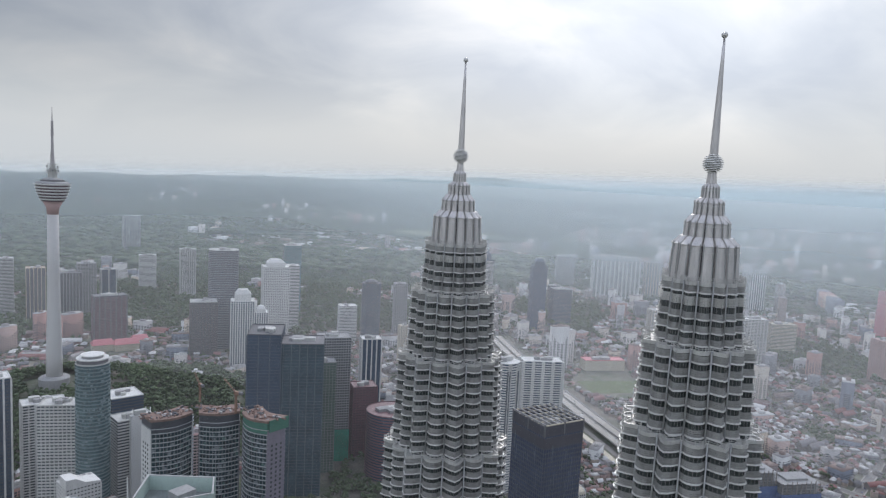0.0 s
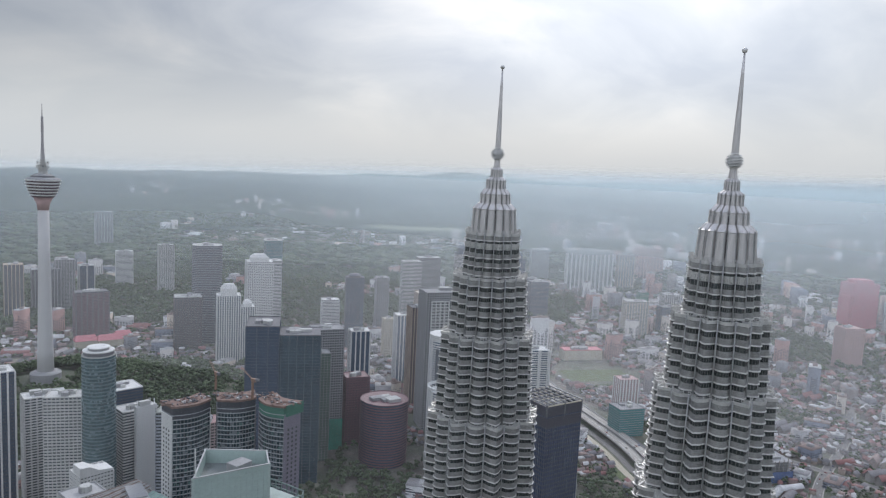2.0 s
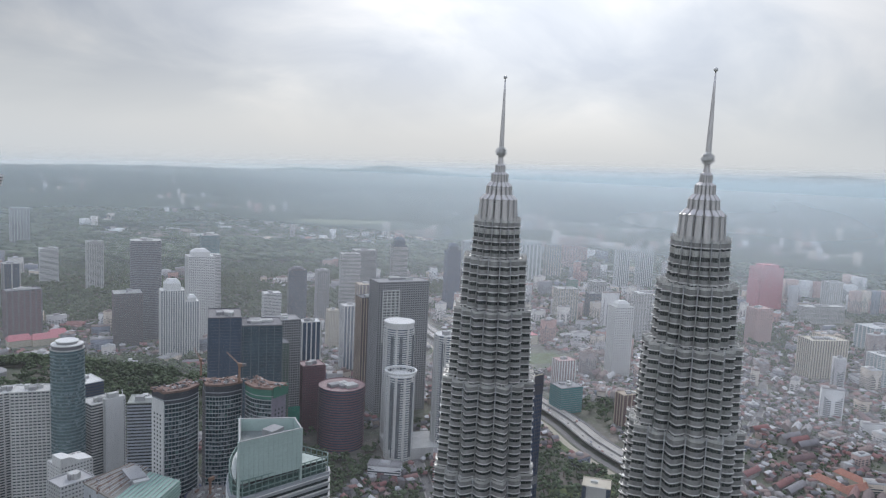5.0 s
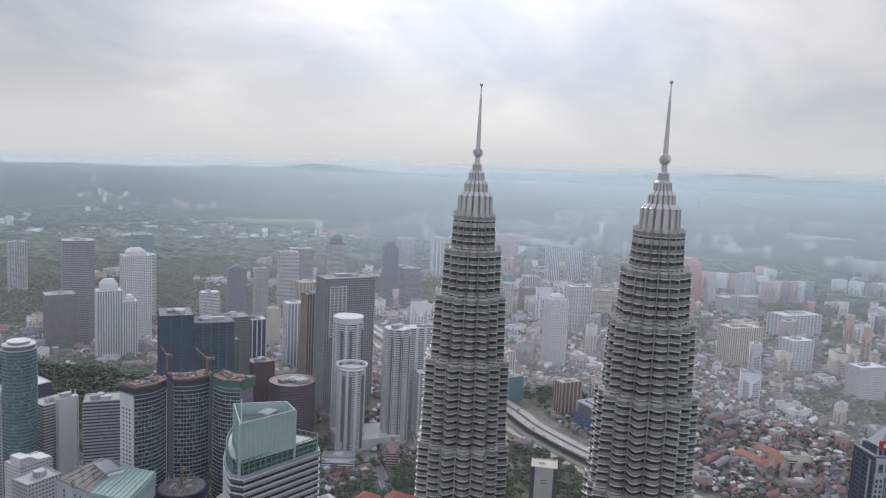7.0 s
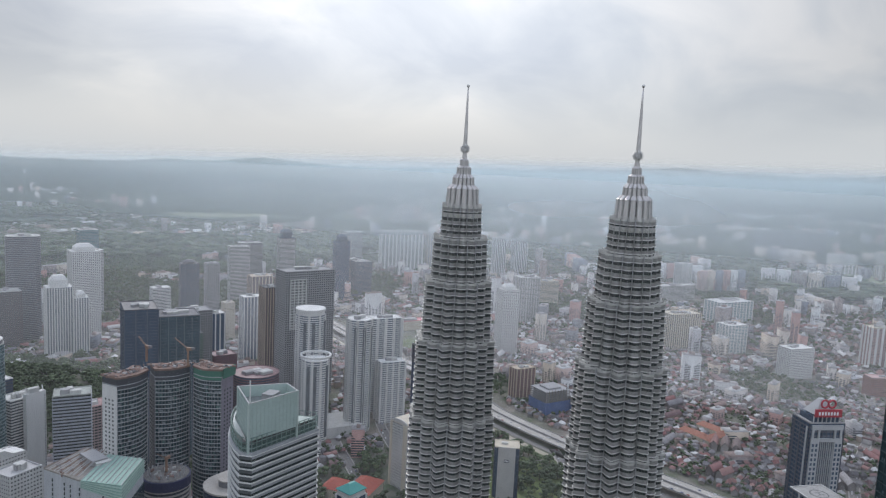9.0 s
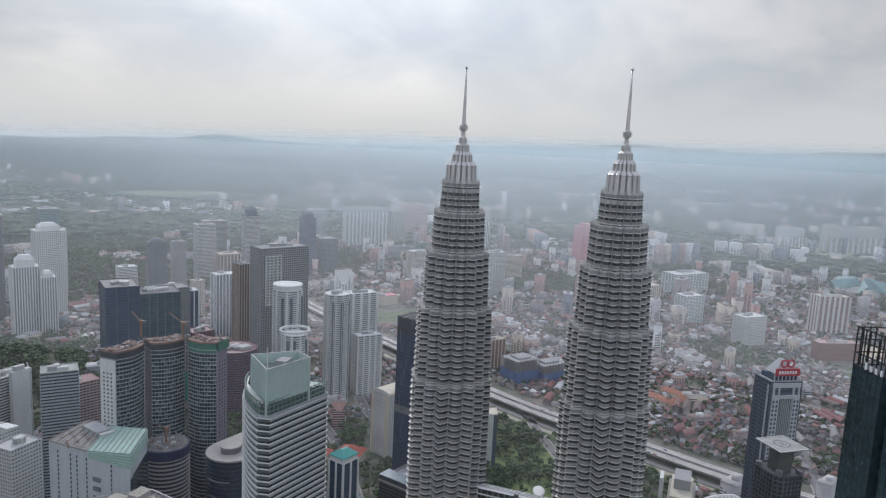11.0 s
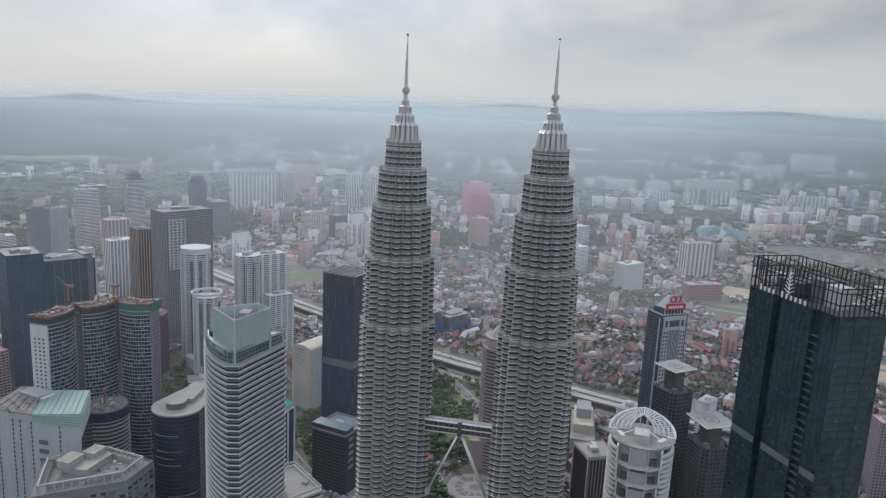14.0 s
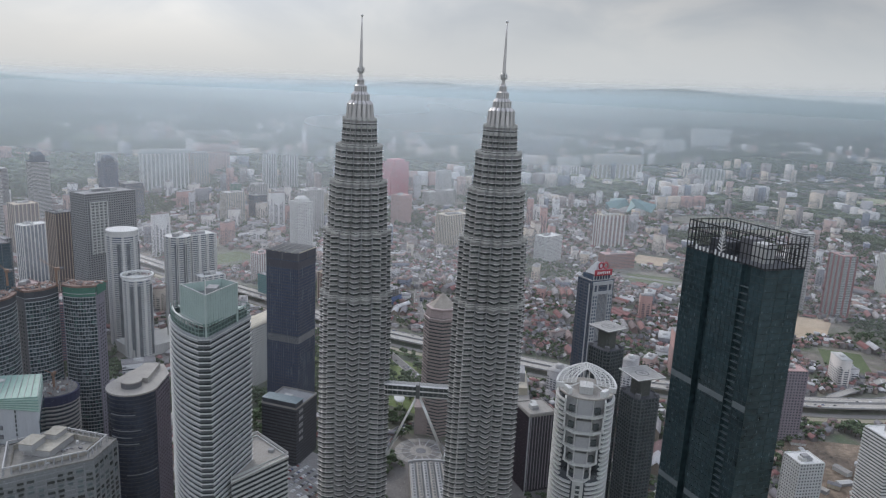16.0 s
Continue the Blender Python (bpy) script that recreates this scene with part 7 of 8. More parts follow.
def build_roads():
    t = thing("highway", 0, 0, 0, 0, "pale concrete expressway viaduct with parallel lanes", "road", kind="structure")
    DECK = mat("worn_deck", (0.40, 0.375, 0.335), 0.9, 0, 0.25, 0.03, 0.5)
    part("carriageway", strip(MB(), HIGHWAY, -17, -2, 6.6, 8.0), DECK, t)
    part("carriageway", strip(MB(), HIGHWAY, 2, 17, 6.6, 8.0), DECK, t)
    part("verge", strip(MB(), HIGHWAY, 45, 56, 0.05, 0.3), LAWN, t)
    for o in (-17.4, -2.4, 1.6, 17.0):
        part("barrier", strip(MB(), HIGHWAY, o, o + 0.5, 7.8, 9.0), CONCRETE, t)
    for o in (-12, -7, 7, 12):
        part("lane_line", strip(MB(), HIGHWAY, o - 0.15, o + 0.15, 8.0, 8.02), SIGNWHITE, t)
    for i in range(2, len(HIGHWAY) - 2, 2):
        p = HIGHWAY[i]
        part("pier", MB().obox(p.x, p.y, 3, 10, -0.5, 6.7, 0.2), CONCRETE, t)
    part("frontage_lane", strip(MB(), HIGHWAY, 20, 30, 0.05, 0.35), ASPHALT, t)
    part("frontage_lane", strip(MB(), HIGHWAY, -34, -22, 0.05, 0.35), ASPHALT, t)
    part("river_channel", strip(MB(), HIGHWAY, 34, 44, 0.05, 0.25), mat("brown_river", (0.30, 0.27, 0.19), 0.3, 0, 0.15, 0.02, 0.2), t)
    for lv, s_ in enumerate(STREETS):
        r = thing("street", 0, 0, 0, 0, "grey asphalt street with pale kerbs", "road", kind="structure")
        lift = lambda a, b: strip(MB(), s_, a, b, 0.06 + 0.05 * lv, 0.3 + 0.05 * lv)
        part("roadway", lift(-6, 6), ASPHALT, r)
        part("kerb", lift(-7.6, -6.02), PAVING, r)
        part("kerb", lift(6.02, 7.6), PAVING, r)


build_roads()


def lawn(name, label, pts, material, z=0.12):
    cx, cy = sum(p[0] for p in pts) / len(pts), sum(p[1] for p in pts) / len(pts)
    solo(name, MB().prism(pts, -0.3, z), material, label, name.replace("_", " "), "structure")
    clear_disc(cx, cy, 0.55 * max(math.dist(pts[0], pts[2]), math.dist(pts[1], pts[3])))


lawn("playing_field", "worn green playing field beside houses", [(940, 985), (1070, 935), (1095, 1010), (965, 1060)], LAWN)
lawn("grass_pitch", "mown green grass pitch", [(1300, 10), (1370, 20), (1365, 120), (1295, 110)], LAWN)
lawn("sports_lawn", "green mown sports lawn", [(890, -300), (985, -300), (985, -235), (890, -235)], LAWN)
lawn("building_site", "bare sandy building site", [(1020, -190), (1120, -210), (1130, -130), (1030, -120)], EARTH)
lawn("sand_lot", "bare sandy vacant lot", [(1480, 40), (1580, 30), (1590, 110), (1490, 120)], EARTH)
solo("lake", MB().prism([(2150, 60), (2300, -150), (2360, -330), (2250, -300), (2120, -120), (2080, 20)], -0.3, 0.15), WATER, "pale still reservoir lake water", "water", "structure")
solo("plaza", MB().prism([(120, 60), (330, 30), (400, 220), (330, 360), (200, 330), (110, 200)], -0.3, 0.14), mat("dark_plaza_paving", (0.17, 0.16, 0.15), 0.9, 0, 0.35, 0.05, 0.4), "worn grey paved plaza at the towers' feet", "pavement", "structure")
clear_disc(2220, -140, 190)
PARK_GRASS = mat("bright_park_grass", (0.17, 0.215, 0.085), 0.95, 0, 0.35, 0.03, 0.3)
solo("park_lawn", MB().prism([(455, 290), (600, 300), (628, 420), (640, 520), (575, 560), (500, 480)], -0.3, 0.13), PARK_GRASS, "bright green park lawn with shrubs", "grass", "structure")


def star_roof():
    t = thing("theatre", 2290, 195, 0, -20, "theatre with folded teal star-shaped roofs", "building")
    part("wall", MB().prism(circle(60, 16), -1, 14), OFFWHITE, t)
    for k in range(5):
        a = k * 1.2566
        c, s_ = math.cos(a), math.sin(a)
        tip = lambda r, b: (r * math.cos(a + b), r * math.sin(a + b))
        x0, x1, x2 = tip(20, 0), tip(85, -0.30), tip(85, 0.30)
        x3 = tip(95, 0)
        part("roof_fold", MB().add([(x0[0], x0[1], 52), (x1[0], x1[1], 12), (x3[0], x3[1], 40), (x2[0], x2[1], 12), (0, 0, 30)], [(0, 1, 2), (0, 2, 3), (0, 4, 1), (0, 3, 4), (1, 3, 2), (1, 4, 3)]), TEALROOF, t)
    clear_disc(2290, 195, 105)


star_roof()

# teal-roofed and red-roofed halls by the park
for (x, y, w, d, h, rz, wm, rm, lb) in ((290, 470, 46, 26, 18, 25, OFFWHITE, TEALROOF, "white hall with teal hipped roof"), (395, 560, 44, 30, 12, 20, CREAM, REDTILE, "hall with red hipped tile roof"), (372, 588, 30, 22, 12, 20, CREAM, REDTILE, "smaller hall with red tile roof")):
    t = thing("hall", x, y, 0, rz, lb, "building")
    part("wall", MB().box(-w / 2, w / 2, -d / 2, d / 2, -1, h), wm, t)
    part("roof", MB().loft([[(-w / 2 - 1.5, -d / 2 - 1.5, h), (w / 2 + 1.5, -d / 2 - 1.5, h), (w / 2 + 1.5, d / 2 + 1.5, h), (-w / 2 - 1.5, d / 2 + 1.5, h)], [(-w / 2 + d / 2, -0.3, h + d * 0.32), (w / 2 - d / 2, -0.3, h + d * 0.32), (w / 2 - d / 2, 0.3, h + d * 0.32), (-w / 2 + d / 2, 0.3, h + d * 0.32)]]), rm, t)
    clear_disc(x, y, 0.6 * w)


class Bulk:
    """Many copies of a small template in one mesh, placed by arrays."""

    def __init__(self):
        self.v, self.loops, self.sizes, self.n = [], [], [], 0

    def put(self, verts, faces, P, S, A):
        """verts (k,3); faces: lists of indices; P places (n,3); S sizes (n,3); A turns (n,)."""
        n, k = len(P), len(verts)
        if n == 0:
            return
        V = verts[None] * S[:, None, :]
        c, s_ = np.cos(A)[:, None], np.sin(A)[:, None]
        W = np.stack([V[..., 0] * c - V[..., 1] * s_, V[..., 0] * s_ + V[..., 1] * c, V[..., 2]], -1) + P[:, None, :]
        self.v.append(W.reshape(-1, 3))
        flat = np.concatenate([np.array(f) for f in faces])
        size = np.array([len(f) for f in faces])
        self.loops.append((flat[None] + (self.n + k * np.arange(n))[:, None]).reshape(-1))
        self.sizes.append(np.tile(size, n))
        self.n += n * k

    def build(self, name, material, label, category):
        V, Lp, Sz = np.concatenate(self.v), np.concatenate(self.loops), np.concatenate(self.sizes)
        me = bpy.data.meshes.new(name)
        me.vertices.add(len(V)); me.vertices.foreach_set("co", V.astype(np.float32).ravel())
        me.loops.add(len(Lp)); me.loops.foreach_set("vertex_index", Lp.astype(np.int32))
        me.polygons.add(len(Sz)); me.polygons.foreach_set("loop_start", np.concatenate([[0], np.cumsum(Sz)[:-1]]).astype(np.int32))
        me.update(calc_edges=True)
        me.materials.append(material)
        return tagged(new(name, me), label, category, "", "stuff")


WALL_V = np.array([(-.5, -.5, 0), (.5, -.5, 0), (.5, .5, 0), (-.5, .5, 0), (-.5, -.5, 1), (.5, -.5, 1), (.5, .5, 1), (-.5, .5, 1), (-.5, 0, 1.5), (.5, 0, 1.5)], float)
WALL_F = [(0, 1, 5, 4), (2, 3, 7, 6), (1, 2, 6, 9, 5), (3, 0, 4, 8, 7)]
GABLE_V = np.array([(-.56, -.6, .92), (.56, -.6, .92), (.56, .6, .92), (-.56, .6, .92), (-.56, 0, 1.55), (.56, 0, 1.55), (-.56, -.6, 0.86), (.56, -.6, 0.86), (.56, .6, 0.86), (-.56, .6, 0.86)], float)
GABLE_F = [(0, 1, 5, 4), (2, 3, 4, 5), (6, 7, 1, 0), (8, 9, 3, 2)]
HIP_V = np.array([(-.58, -.6, .95), (.58, -.6, .95), (.58, .6, .95), (-.58, .6, .95), (-.22, 0, 1.6), (.22, 0, 1.6)], float)
HIP_F = [(0, 1, 5, 4), (2, 3, 4, 5), (1, 2, 5), (3, 0, 4)]
BOX_V = WALL_V[:8]
BOX_F = [(0, 1, 5, 4), (1, 2, 6, 5), (2, 3, 7, 6), (3, 0, 4, 7), (4, 5, 6, 7)]
FLAT_V = np.array([(-.52, -.52, 1.0), (.52, -.52, 1.0), (.52, .52, 1.0), (-.52, .52, 1.0), (-.52, -.52, 1.08), (.52, -.52, 1.08), (.52, .52, 1.08), (-.52, .52, 1.08)], float)


for x_, y_, r_ in ((262, 368, 48), (372, 262, 38), (300, 226, 46), (470, 330, 18)):
    clear_disc(x_, y_, r_)
solo("car_park", MB().prism([(212, 338), (300, 328), (330, 392), (236, 402)], -0.3, 0.16), mat("worn_parking", (0.30, 0.29, 0.28), 0.9, 0, 0.25, 0.05, 0.5), "grey paved car park with rows of cars", "pavement", "structure")


def free_mask(X, Y, margin=0.0):
    ok = np.ones(len(X), bool)
    for x, y, r in KEEP_OUT:
        ok &= (X - x) ** 2 + (Y - y) ** 2 > (r + margin) ** 2
    for line, gap in [(HIGHWAY, 52)] + [(s_, 14) for s_ in STREETS]:
        for q in line:
            ok &= (X - q.x) ** 2 + (Y - q.y) ** 2 > gap ** 2
    return ok


def vnoise(X, Y, f, seed):
    return np.array([noise.noise((x * f, y * f, seed)) for x, y in zip(X, Y)])


def in_view(X, Y):
    """The sector of the city that the walk looks over, with some room to spare."""
    a = np.degrees(np.arctan2(Y - CY, X - CX))
    return (a > -32) & (a < 102)


def ground_z(X, Y):
    return np.array([gz(x, y) for x, y in zip(X, Y)])


def scatter(r0, r1, step, seed, jitter=0.3):
    """Places on a loose grid whose blocks are turned by districts, between two radii."""
    g = np.random.default_rng(seed)
    xs = np.arange(-700, r1 + 200, step)
    X, Y = [q.ravel() for q in np.meshgrid(xs, np.arange(-1700, r1 + 200, step))]
    A = np.round(vnoise(X / 260, Y / 260, 1.0, seed) * 7) * 0.26
    X = X + g.uniform(-jitter, jitter, len(X)) * step
    Y = Y + g.uniform(-jitter, jitter, len(X)) * step
    d = np.hypot(X - CX, Y - CY)
    k = (d > r0) & (d <= r1) & in_view(X, Y)
    return X[k], Y[k], A[k], g


for x_, y_, r_ in ((225, 1235, 20), (262, 1250, 26), (300, 1255, 20), (1115, -245, 55), (480, -165, 42), (545, -190, 48), (590, -215, 30)):
    clear_disc(x_, y_, r_)
walls, roofs, leaves, trunks, flats, flat_roofs = Bulk(), Bulk(), Bulk(), Bulk(), Bulk(), Bulk()
NEAR_HOUSES = []


def is_park(X, Y):
    """Green ground: the tower hill, the park by the highway, strips and patches."""
    p = vnoise(X, Y, 0.0035, 3.3)
    hillside = np.array([hill(x, y) for x, y in zip(X, Y)]) > 14
    valley = (X > 60) & (X < 330) & (Y > 940) & (Y < 1400)
    park = (X > 400) & (X < 660) & (Y > 200) & (Y < 640) | (X > 330) & (X < 480) & (Y > 440) & (Y < 640)
    far_left = (np.arctan2(Y - CY, X - CX) > 0.76) & (np.hypot(X - CX, Y - CY) > 1800)
    return hillside | valley | park | (p > np.where(far_left, -0.08, 0.29))


def build_fabric():
    # long terraces of shop-houses, two or three side by side
    X, Y, A, g = scatter(560, 2300, 66.0, 51, 0.35)
    k = free_mask(X, Y, 24) & ~is_park(X, Y) & (g.random(len(X)) < 0.36)
    for x_, y_, a_ in zip(X[k], Y[k], A[k]):
        n, w_, h_ = int(g.integers(1, 4)), g.uniform(26, 46), g.uniform(6.5, 11)
        for q in range(n):
            off = (q - (n - 1) / 2) * 15.5
            P = np.array([(x_ - math.sin(a_) * off, y_ + math.cos(a_) * off, gz(x_, y_) - 0.3)])
            S = np.array([(w_ * g.uniform(0.85, 1.0), 10.5, h_)])
            walls.put(WALL_V, WALL_F, P, S, np.array([a_])); roofs.put(GABLE_V, GABLE_F, P, S, np.array([a_]))
        for e in (-1, 1):
            clear_disc(x_ + math.cos(a_) * e * w_ * 0.3, y_ + math.sin(a_) * e * w_ * 0.3, 5 + 5.5 * n)
    # rows of low houses
    for r0, r1, step, size, seed in ((430, 1500, 11.4, 0.82, 11), (1500, 2700, 19.0, 1.2, 12)):
        X, Y, A, g = scatter(r0, r1, step, seed)
        k = free_mask(X, Y, 4) & ~is_park(X, Y) & (vnoise(X, Y, 0.02, 8.0) > -0.36)
        X, Y, A = X[k], Y[k], A[k]
        n = len(X)
        S = np.stack([g.uniform(8, 14, n) * size, g.uniform(7, 10, n) * size, g.uniform(3.5, 7.5, n) * size ** 0.5], 1)
        A = A + np.where(g.random(n) < 0.3, math.pi / 2, 0)
        P = np.stack([X, Y, ground_z(X, Y) - 0.3], 1)
        near = (X > 690) & (X < 930) & (Y > 40) & (Y < 330) if r0 < 500 else np.zeros(n, bool)
        idx = np.where(near)[0][:240]
        for i in idx:
            NEAR_HOUSES.append((P[i], S[i], A[i]))
        rest = np.ones(n, bool); rest[idx] = False
        P, S, A = P[rest], S[rest], A[rest]
        pick = g.random(len(P))
        gab = pick < 0.5
        hipm = (pick >= 0.5) & (pick < 0.82)
        fl = pick >= 0.82
        walls.put(WALL_V, WALL_F, P[gab], S[gab], A[gab]); roofs.put(GABLE_V, GABLE_F, P[gab], S[gab], A[gab])
        walls.put(BOX_V, BOX_F, P[hipm], S[hipm], A[hipm]); roofs.put(HIP_V, HIP_F, P[hipm], S[hipm], A[hipm])
        walls.put(BOX_V, BOX_F, P[fl], S[fl] * (1.2, 1.1, 1.5), A[fl]); roofs.put(FLAT_V, BOX_F, P[fl], S[fl] * (1.2, 1.1, 1.5), A[fl])
    # mid-rise blocks
    for r0, r1, step, keep, seed, hs in ((650, 1500, 50.0, 0.30, 21, 0.8), (1500, 2700, 60.0, 0.40, 22, 1.1)):
        X, Y, A, g = scatter(r0, r1, step, seed, 0.4)
        a = np.degrees(np.arctan2(Y - CY, X - CX))
        k = free_mask(X, Y, 12) & ~is_park(X, Y) & (g.random(len(X)) < keep * np.where(a > 35, 2.0, 1.5))
        X, Y, A = X[k], Y[k], A[k]
        n = len(X)
        tall = g.random(n)
        H = np.where(tall < 0.72, g.uniform(12, 30, n), np.where(tall < 0.95, g.uniform(30, 60, n), g.uniform(60, 95, n))) * hs
        S = np.stack([g.uniform(16, 44, n), g.uniform(13, 22, n), H], 1)
        P = np.stack([X, Y, ground_z(X, Y) - 0.5], 1)
        flats.put(BOX_V, BOX_F, P, S, A)
        top = P.copy(); top[:, 2] += S[:, 2]
        flat_roofs.put(FLAT_V - (0, 0, 1.0), BOX_F, top, np.stack([S[:, 0], S[:, 1], np.full(n, 10.0)], 1), A)
        flat_roofs.put(BOX_V, BOX_F, top + (0, 0, 0.8), np.stack([S[:, 0] * 0.3, S[:, 1] * 0.4, g.uniform(2, 5, n)], 1), A)
    # the far plain, folded in
    g = np.random.default_rng(31)
    n = 13000
    D = R0 * np.exp(g.random(n) ** 0.8 * math.log(6.0))
    a = np.radians(g.uniform(-32, 102, n))
    pl = np.array([far_place(d_, a_) for d_, a_ in zip(D, a)])
    dens = np.array([noise.noise((math.cos(a_) * d_ * 0.0012, math.sin(a_) * d_ * 0.0012, 2.0)) for d_, a_ in zip(D, a)])
    k = dens > np.where(np.degrees(a) > 47, 0.24, -0.06)
    pl, m = pl[k], int(k.sum())
    tall = g.random(m)
    S = np.stack([g.uniform(18, 75, m), g.uniform(14, 40, m), np.where(tall < 0.85, g.uniform(6, 16, m), g.uniform(25, 100, m))], 1)
    S[tall >= 0.85, 0] *= 0.6
    flats.put(BOX_V, BOX_F, pl[:, :3] - (0, 0, 1), S * pl[:, 3:4], g.uniform(0, 3.1, m))
    # estates: short rows of like slabs
    for c in range(48):
        d0, a0 = R0 * math.exp(g.random() * 1.25 - 0.12), math.radians(g.uniform(-14, 44))
        w, hgt, turn, gap = g.uniform(16, 30), g.uniform(32, 82), g.uniform(0, 3.1), g.uniform(34, 60)
        for k in range(int(g.integers(2, 7))):
            xx, yy = math.cos(a0) * d0 + math.cos(turn) * gap * k, math.sin(a0) * d0 + math.sin(turn) * gap * k
            px_, py_, pz_, f_ = far_place(math.hypot(xx, yy), math.atan2(yy, xx))
            flats.put(BOX_V, BOX_F, np.array([(px_, py_, pz_ - 1)]), np.array([(w * 1.6 * f_, w * f_, hgt * f_)]), np.array([turn + 0.3]))
    n = 2300
    D = R0 * 1.05 * np.exp(g.random(n) * math.log(5.5))
    a = np.radians(g.uniform(-32, 102, n))
    clump = np.array([noise.noise((math.cos(a_) * d_ * 0.0007, math.sin(a_) * d_ * 0.0007, 7.0)) for d_, a_ in zip(D, a)])
    k = clump > np.where(np.degrees(a) > 50, 0.12, -0.18)
    D, a = D[k], a[k]
    pl = np.array([far_place(d_, a_) for d_, a_ in zip(D, a)])
    m = len(D)
    S = np.stack([g.uniform(20, 80, m), g.uniform(15, 40, m), g.uniform(8, 18, m)], 1)
    halls = Bulk()
    halls.put(BOX_V, BOX_F, pl[:, :3] - (0, 0, 2), S * pl[:, 3:4], np.pi / 2 + a + g.normal(0, 0.5, m))
    halls.build("distant_halls", mat("distant_hall_roofs", (0.6, 0.6, 0.6), 0.8, 0, 0.1, 0.01, 0.1, per="island", palette=[(0.60, 0.60, 0.60), (0.40, 0.38, 0.37), (0.84, 0.84, 0.84), (0.33, 0.26, 0.23), (0.42, 0.39, 0.37), (0.27, 0.27, 0.27), (0.36, 0.34, 0.32)]), "pale roofs of distant halls and estates", "buildings")
    walls.build("houses", HOUSE_WALL, "dense rows of low plastered houses", "houses")
    roofs.build("house_roofs", HOUSE_ROOF, "weathered red, brown and grey pitched roofs", "roofs")
    flats.build("apartment_blocks", FAR_WALL, "scattered pale apartment and office blocks", "buildings")
    flat_roofs.build("block_roofs", mat("block_roofs", (0.5, 0.5, 0.5), 0.9, 0, 0.2, 0.1, 1.0, per="island", palette=[(0.44, 0.43, 0.42), (0.33, 0.32, 0.32), (0.27, 0.21, 0.19), (0.54, 0.54, 0.53)]), "flat grey and white roofs with lift rooms", "roofs")


def far_wall_material():
    """Plastered blocks in several tints with storeys of dark windows."""
    m = mat("block_walls", (0.5, 0.5, 0.5), 0.85, 0, 0.12, 0.02, 0.3, per="island",
            palette=[(0.62, 0.61, 0.60), (0.44, 0.43, 0.43), (0.60, 0.51, 0.41), (0.44, 0.27, 0.24), (0.70, 0.70, 0.69), (0.20, 0.22, 0.27), (0.57, 0.51, 0.44), (0.30, 0.26, 0.25), (0.64, 0.60, 0.56), (0.50, 0.37, 0.33), (0.25, 0.25, 0.27)])
    nt = m.node_tree
    N, L = nt.nodes.new, nt.links.new
    b = nt.nodes["Principled BSDF"]
    link = b.inputs["Base Color"].links[0]
    col = link.from_socket
    geo, sep = N("ShaderNodeNewGeometry"), N("ShaderNodeSeparateXYZ")
    L(geo.outputs["Position"], sep.inputs[0])
    h = N("ShaderNodeMath"); h.operation = "ADD"; L(sep.outputs[0], h.inputs[0]); L(sep.outputs[1], h.inputs[1])
    masks = []
    for src, size, cut in ((sep.outputs[2], 3.5, 0.46), (h.outputs[0], 6.2, 0.34)):
        dv = N("ShaderNodeMath"); dv.operation = "DIVIDE"; L(src, dv.inputs[0]); dv.inputs[1].default_value = size
        fr = N("ShaderNodeMath"); fr.operation = "FRACT"; L(dv.outputs[0], fr.inputs[0])
        gt = N("ShaderNodeMath"); gt.operation = "GREATER_THAN"; L(fr.outputs[0], gt.inputs[0]); gt.inputs[1].default_value = cut
        masks.append(gt.outputs[0])
    both = N("ShaderNodeMath"); both.operation = "MULTIPLY"; L(masks[0], both.inputs[0]); L(masks[1], both.inputs[1])
    nz = N("ShaderNodeSeparateXYZ"); L(geo.outputs["Normal"], nz.inputs[0])
    ab = N("ShaderNodeMath"); ab.operation = "LESS_THAN"; L(nz.outputs[2], ab.inputs[0]); ab.inputs[1].default_value = 0.5
    fin = N("ShaderNodeMath"); fin.operation = "MULTIPLY"; L(both.outputs[0], fin.inputs[0]); L(ab.outputs[0], fin.inputs[1])
    mx = N("ShaderNodeMix"); mx.data_type = "RGBA"; L(fin.outputs[0], mx.inputs["Factor"]); L(col, mx.inputs["A"]); mx.inputs["B"].default_value = (0.06, 0.07, 0.08, 1)
    L(mx.outputs["Result"], b.inputs["Base Color"])
    return m


FAR_WALL = far_wall_material()
build_fabric()


OCTA_F = [(0, 2, 4), (2, 1, 4), (1, 3, 4), (3, 0, 4), (2, 0, 5), (1, 2, 5), (3, 1, 5), (0, 3, 5)]


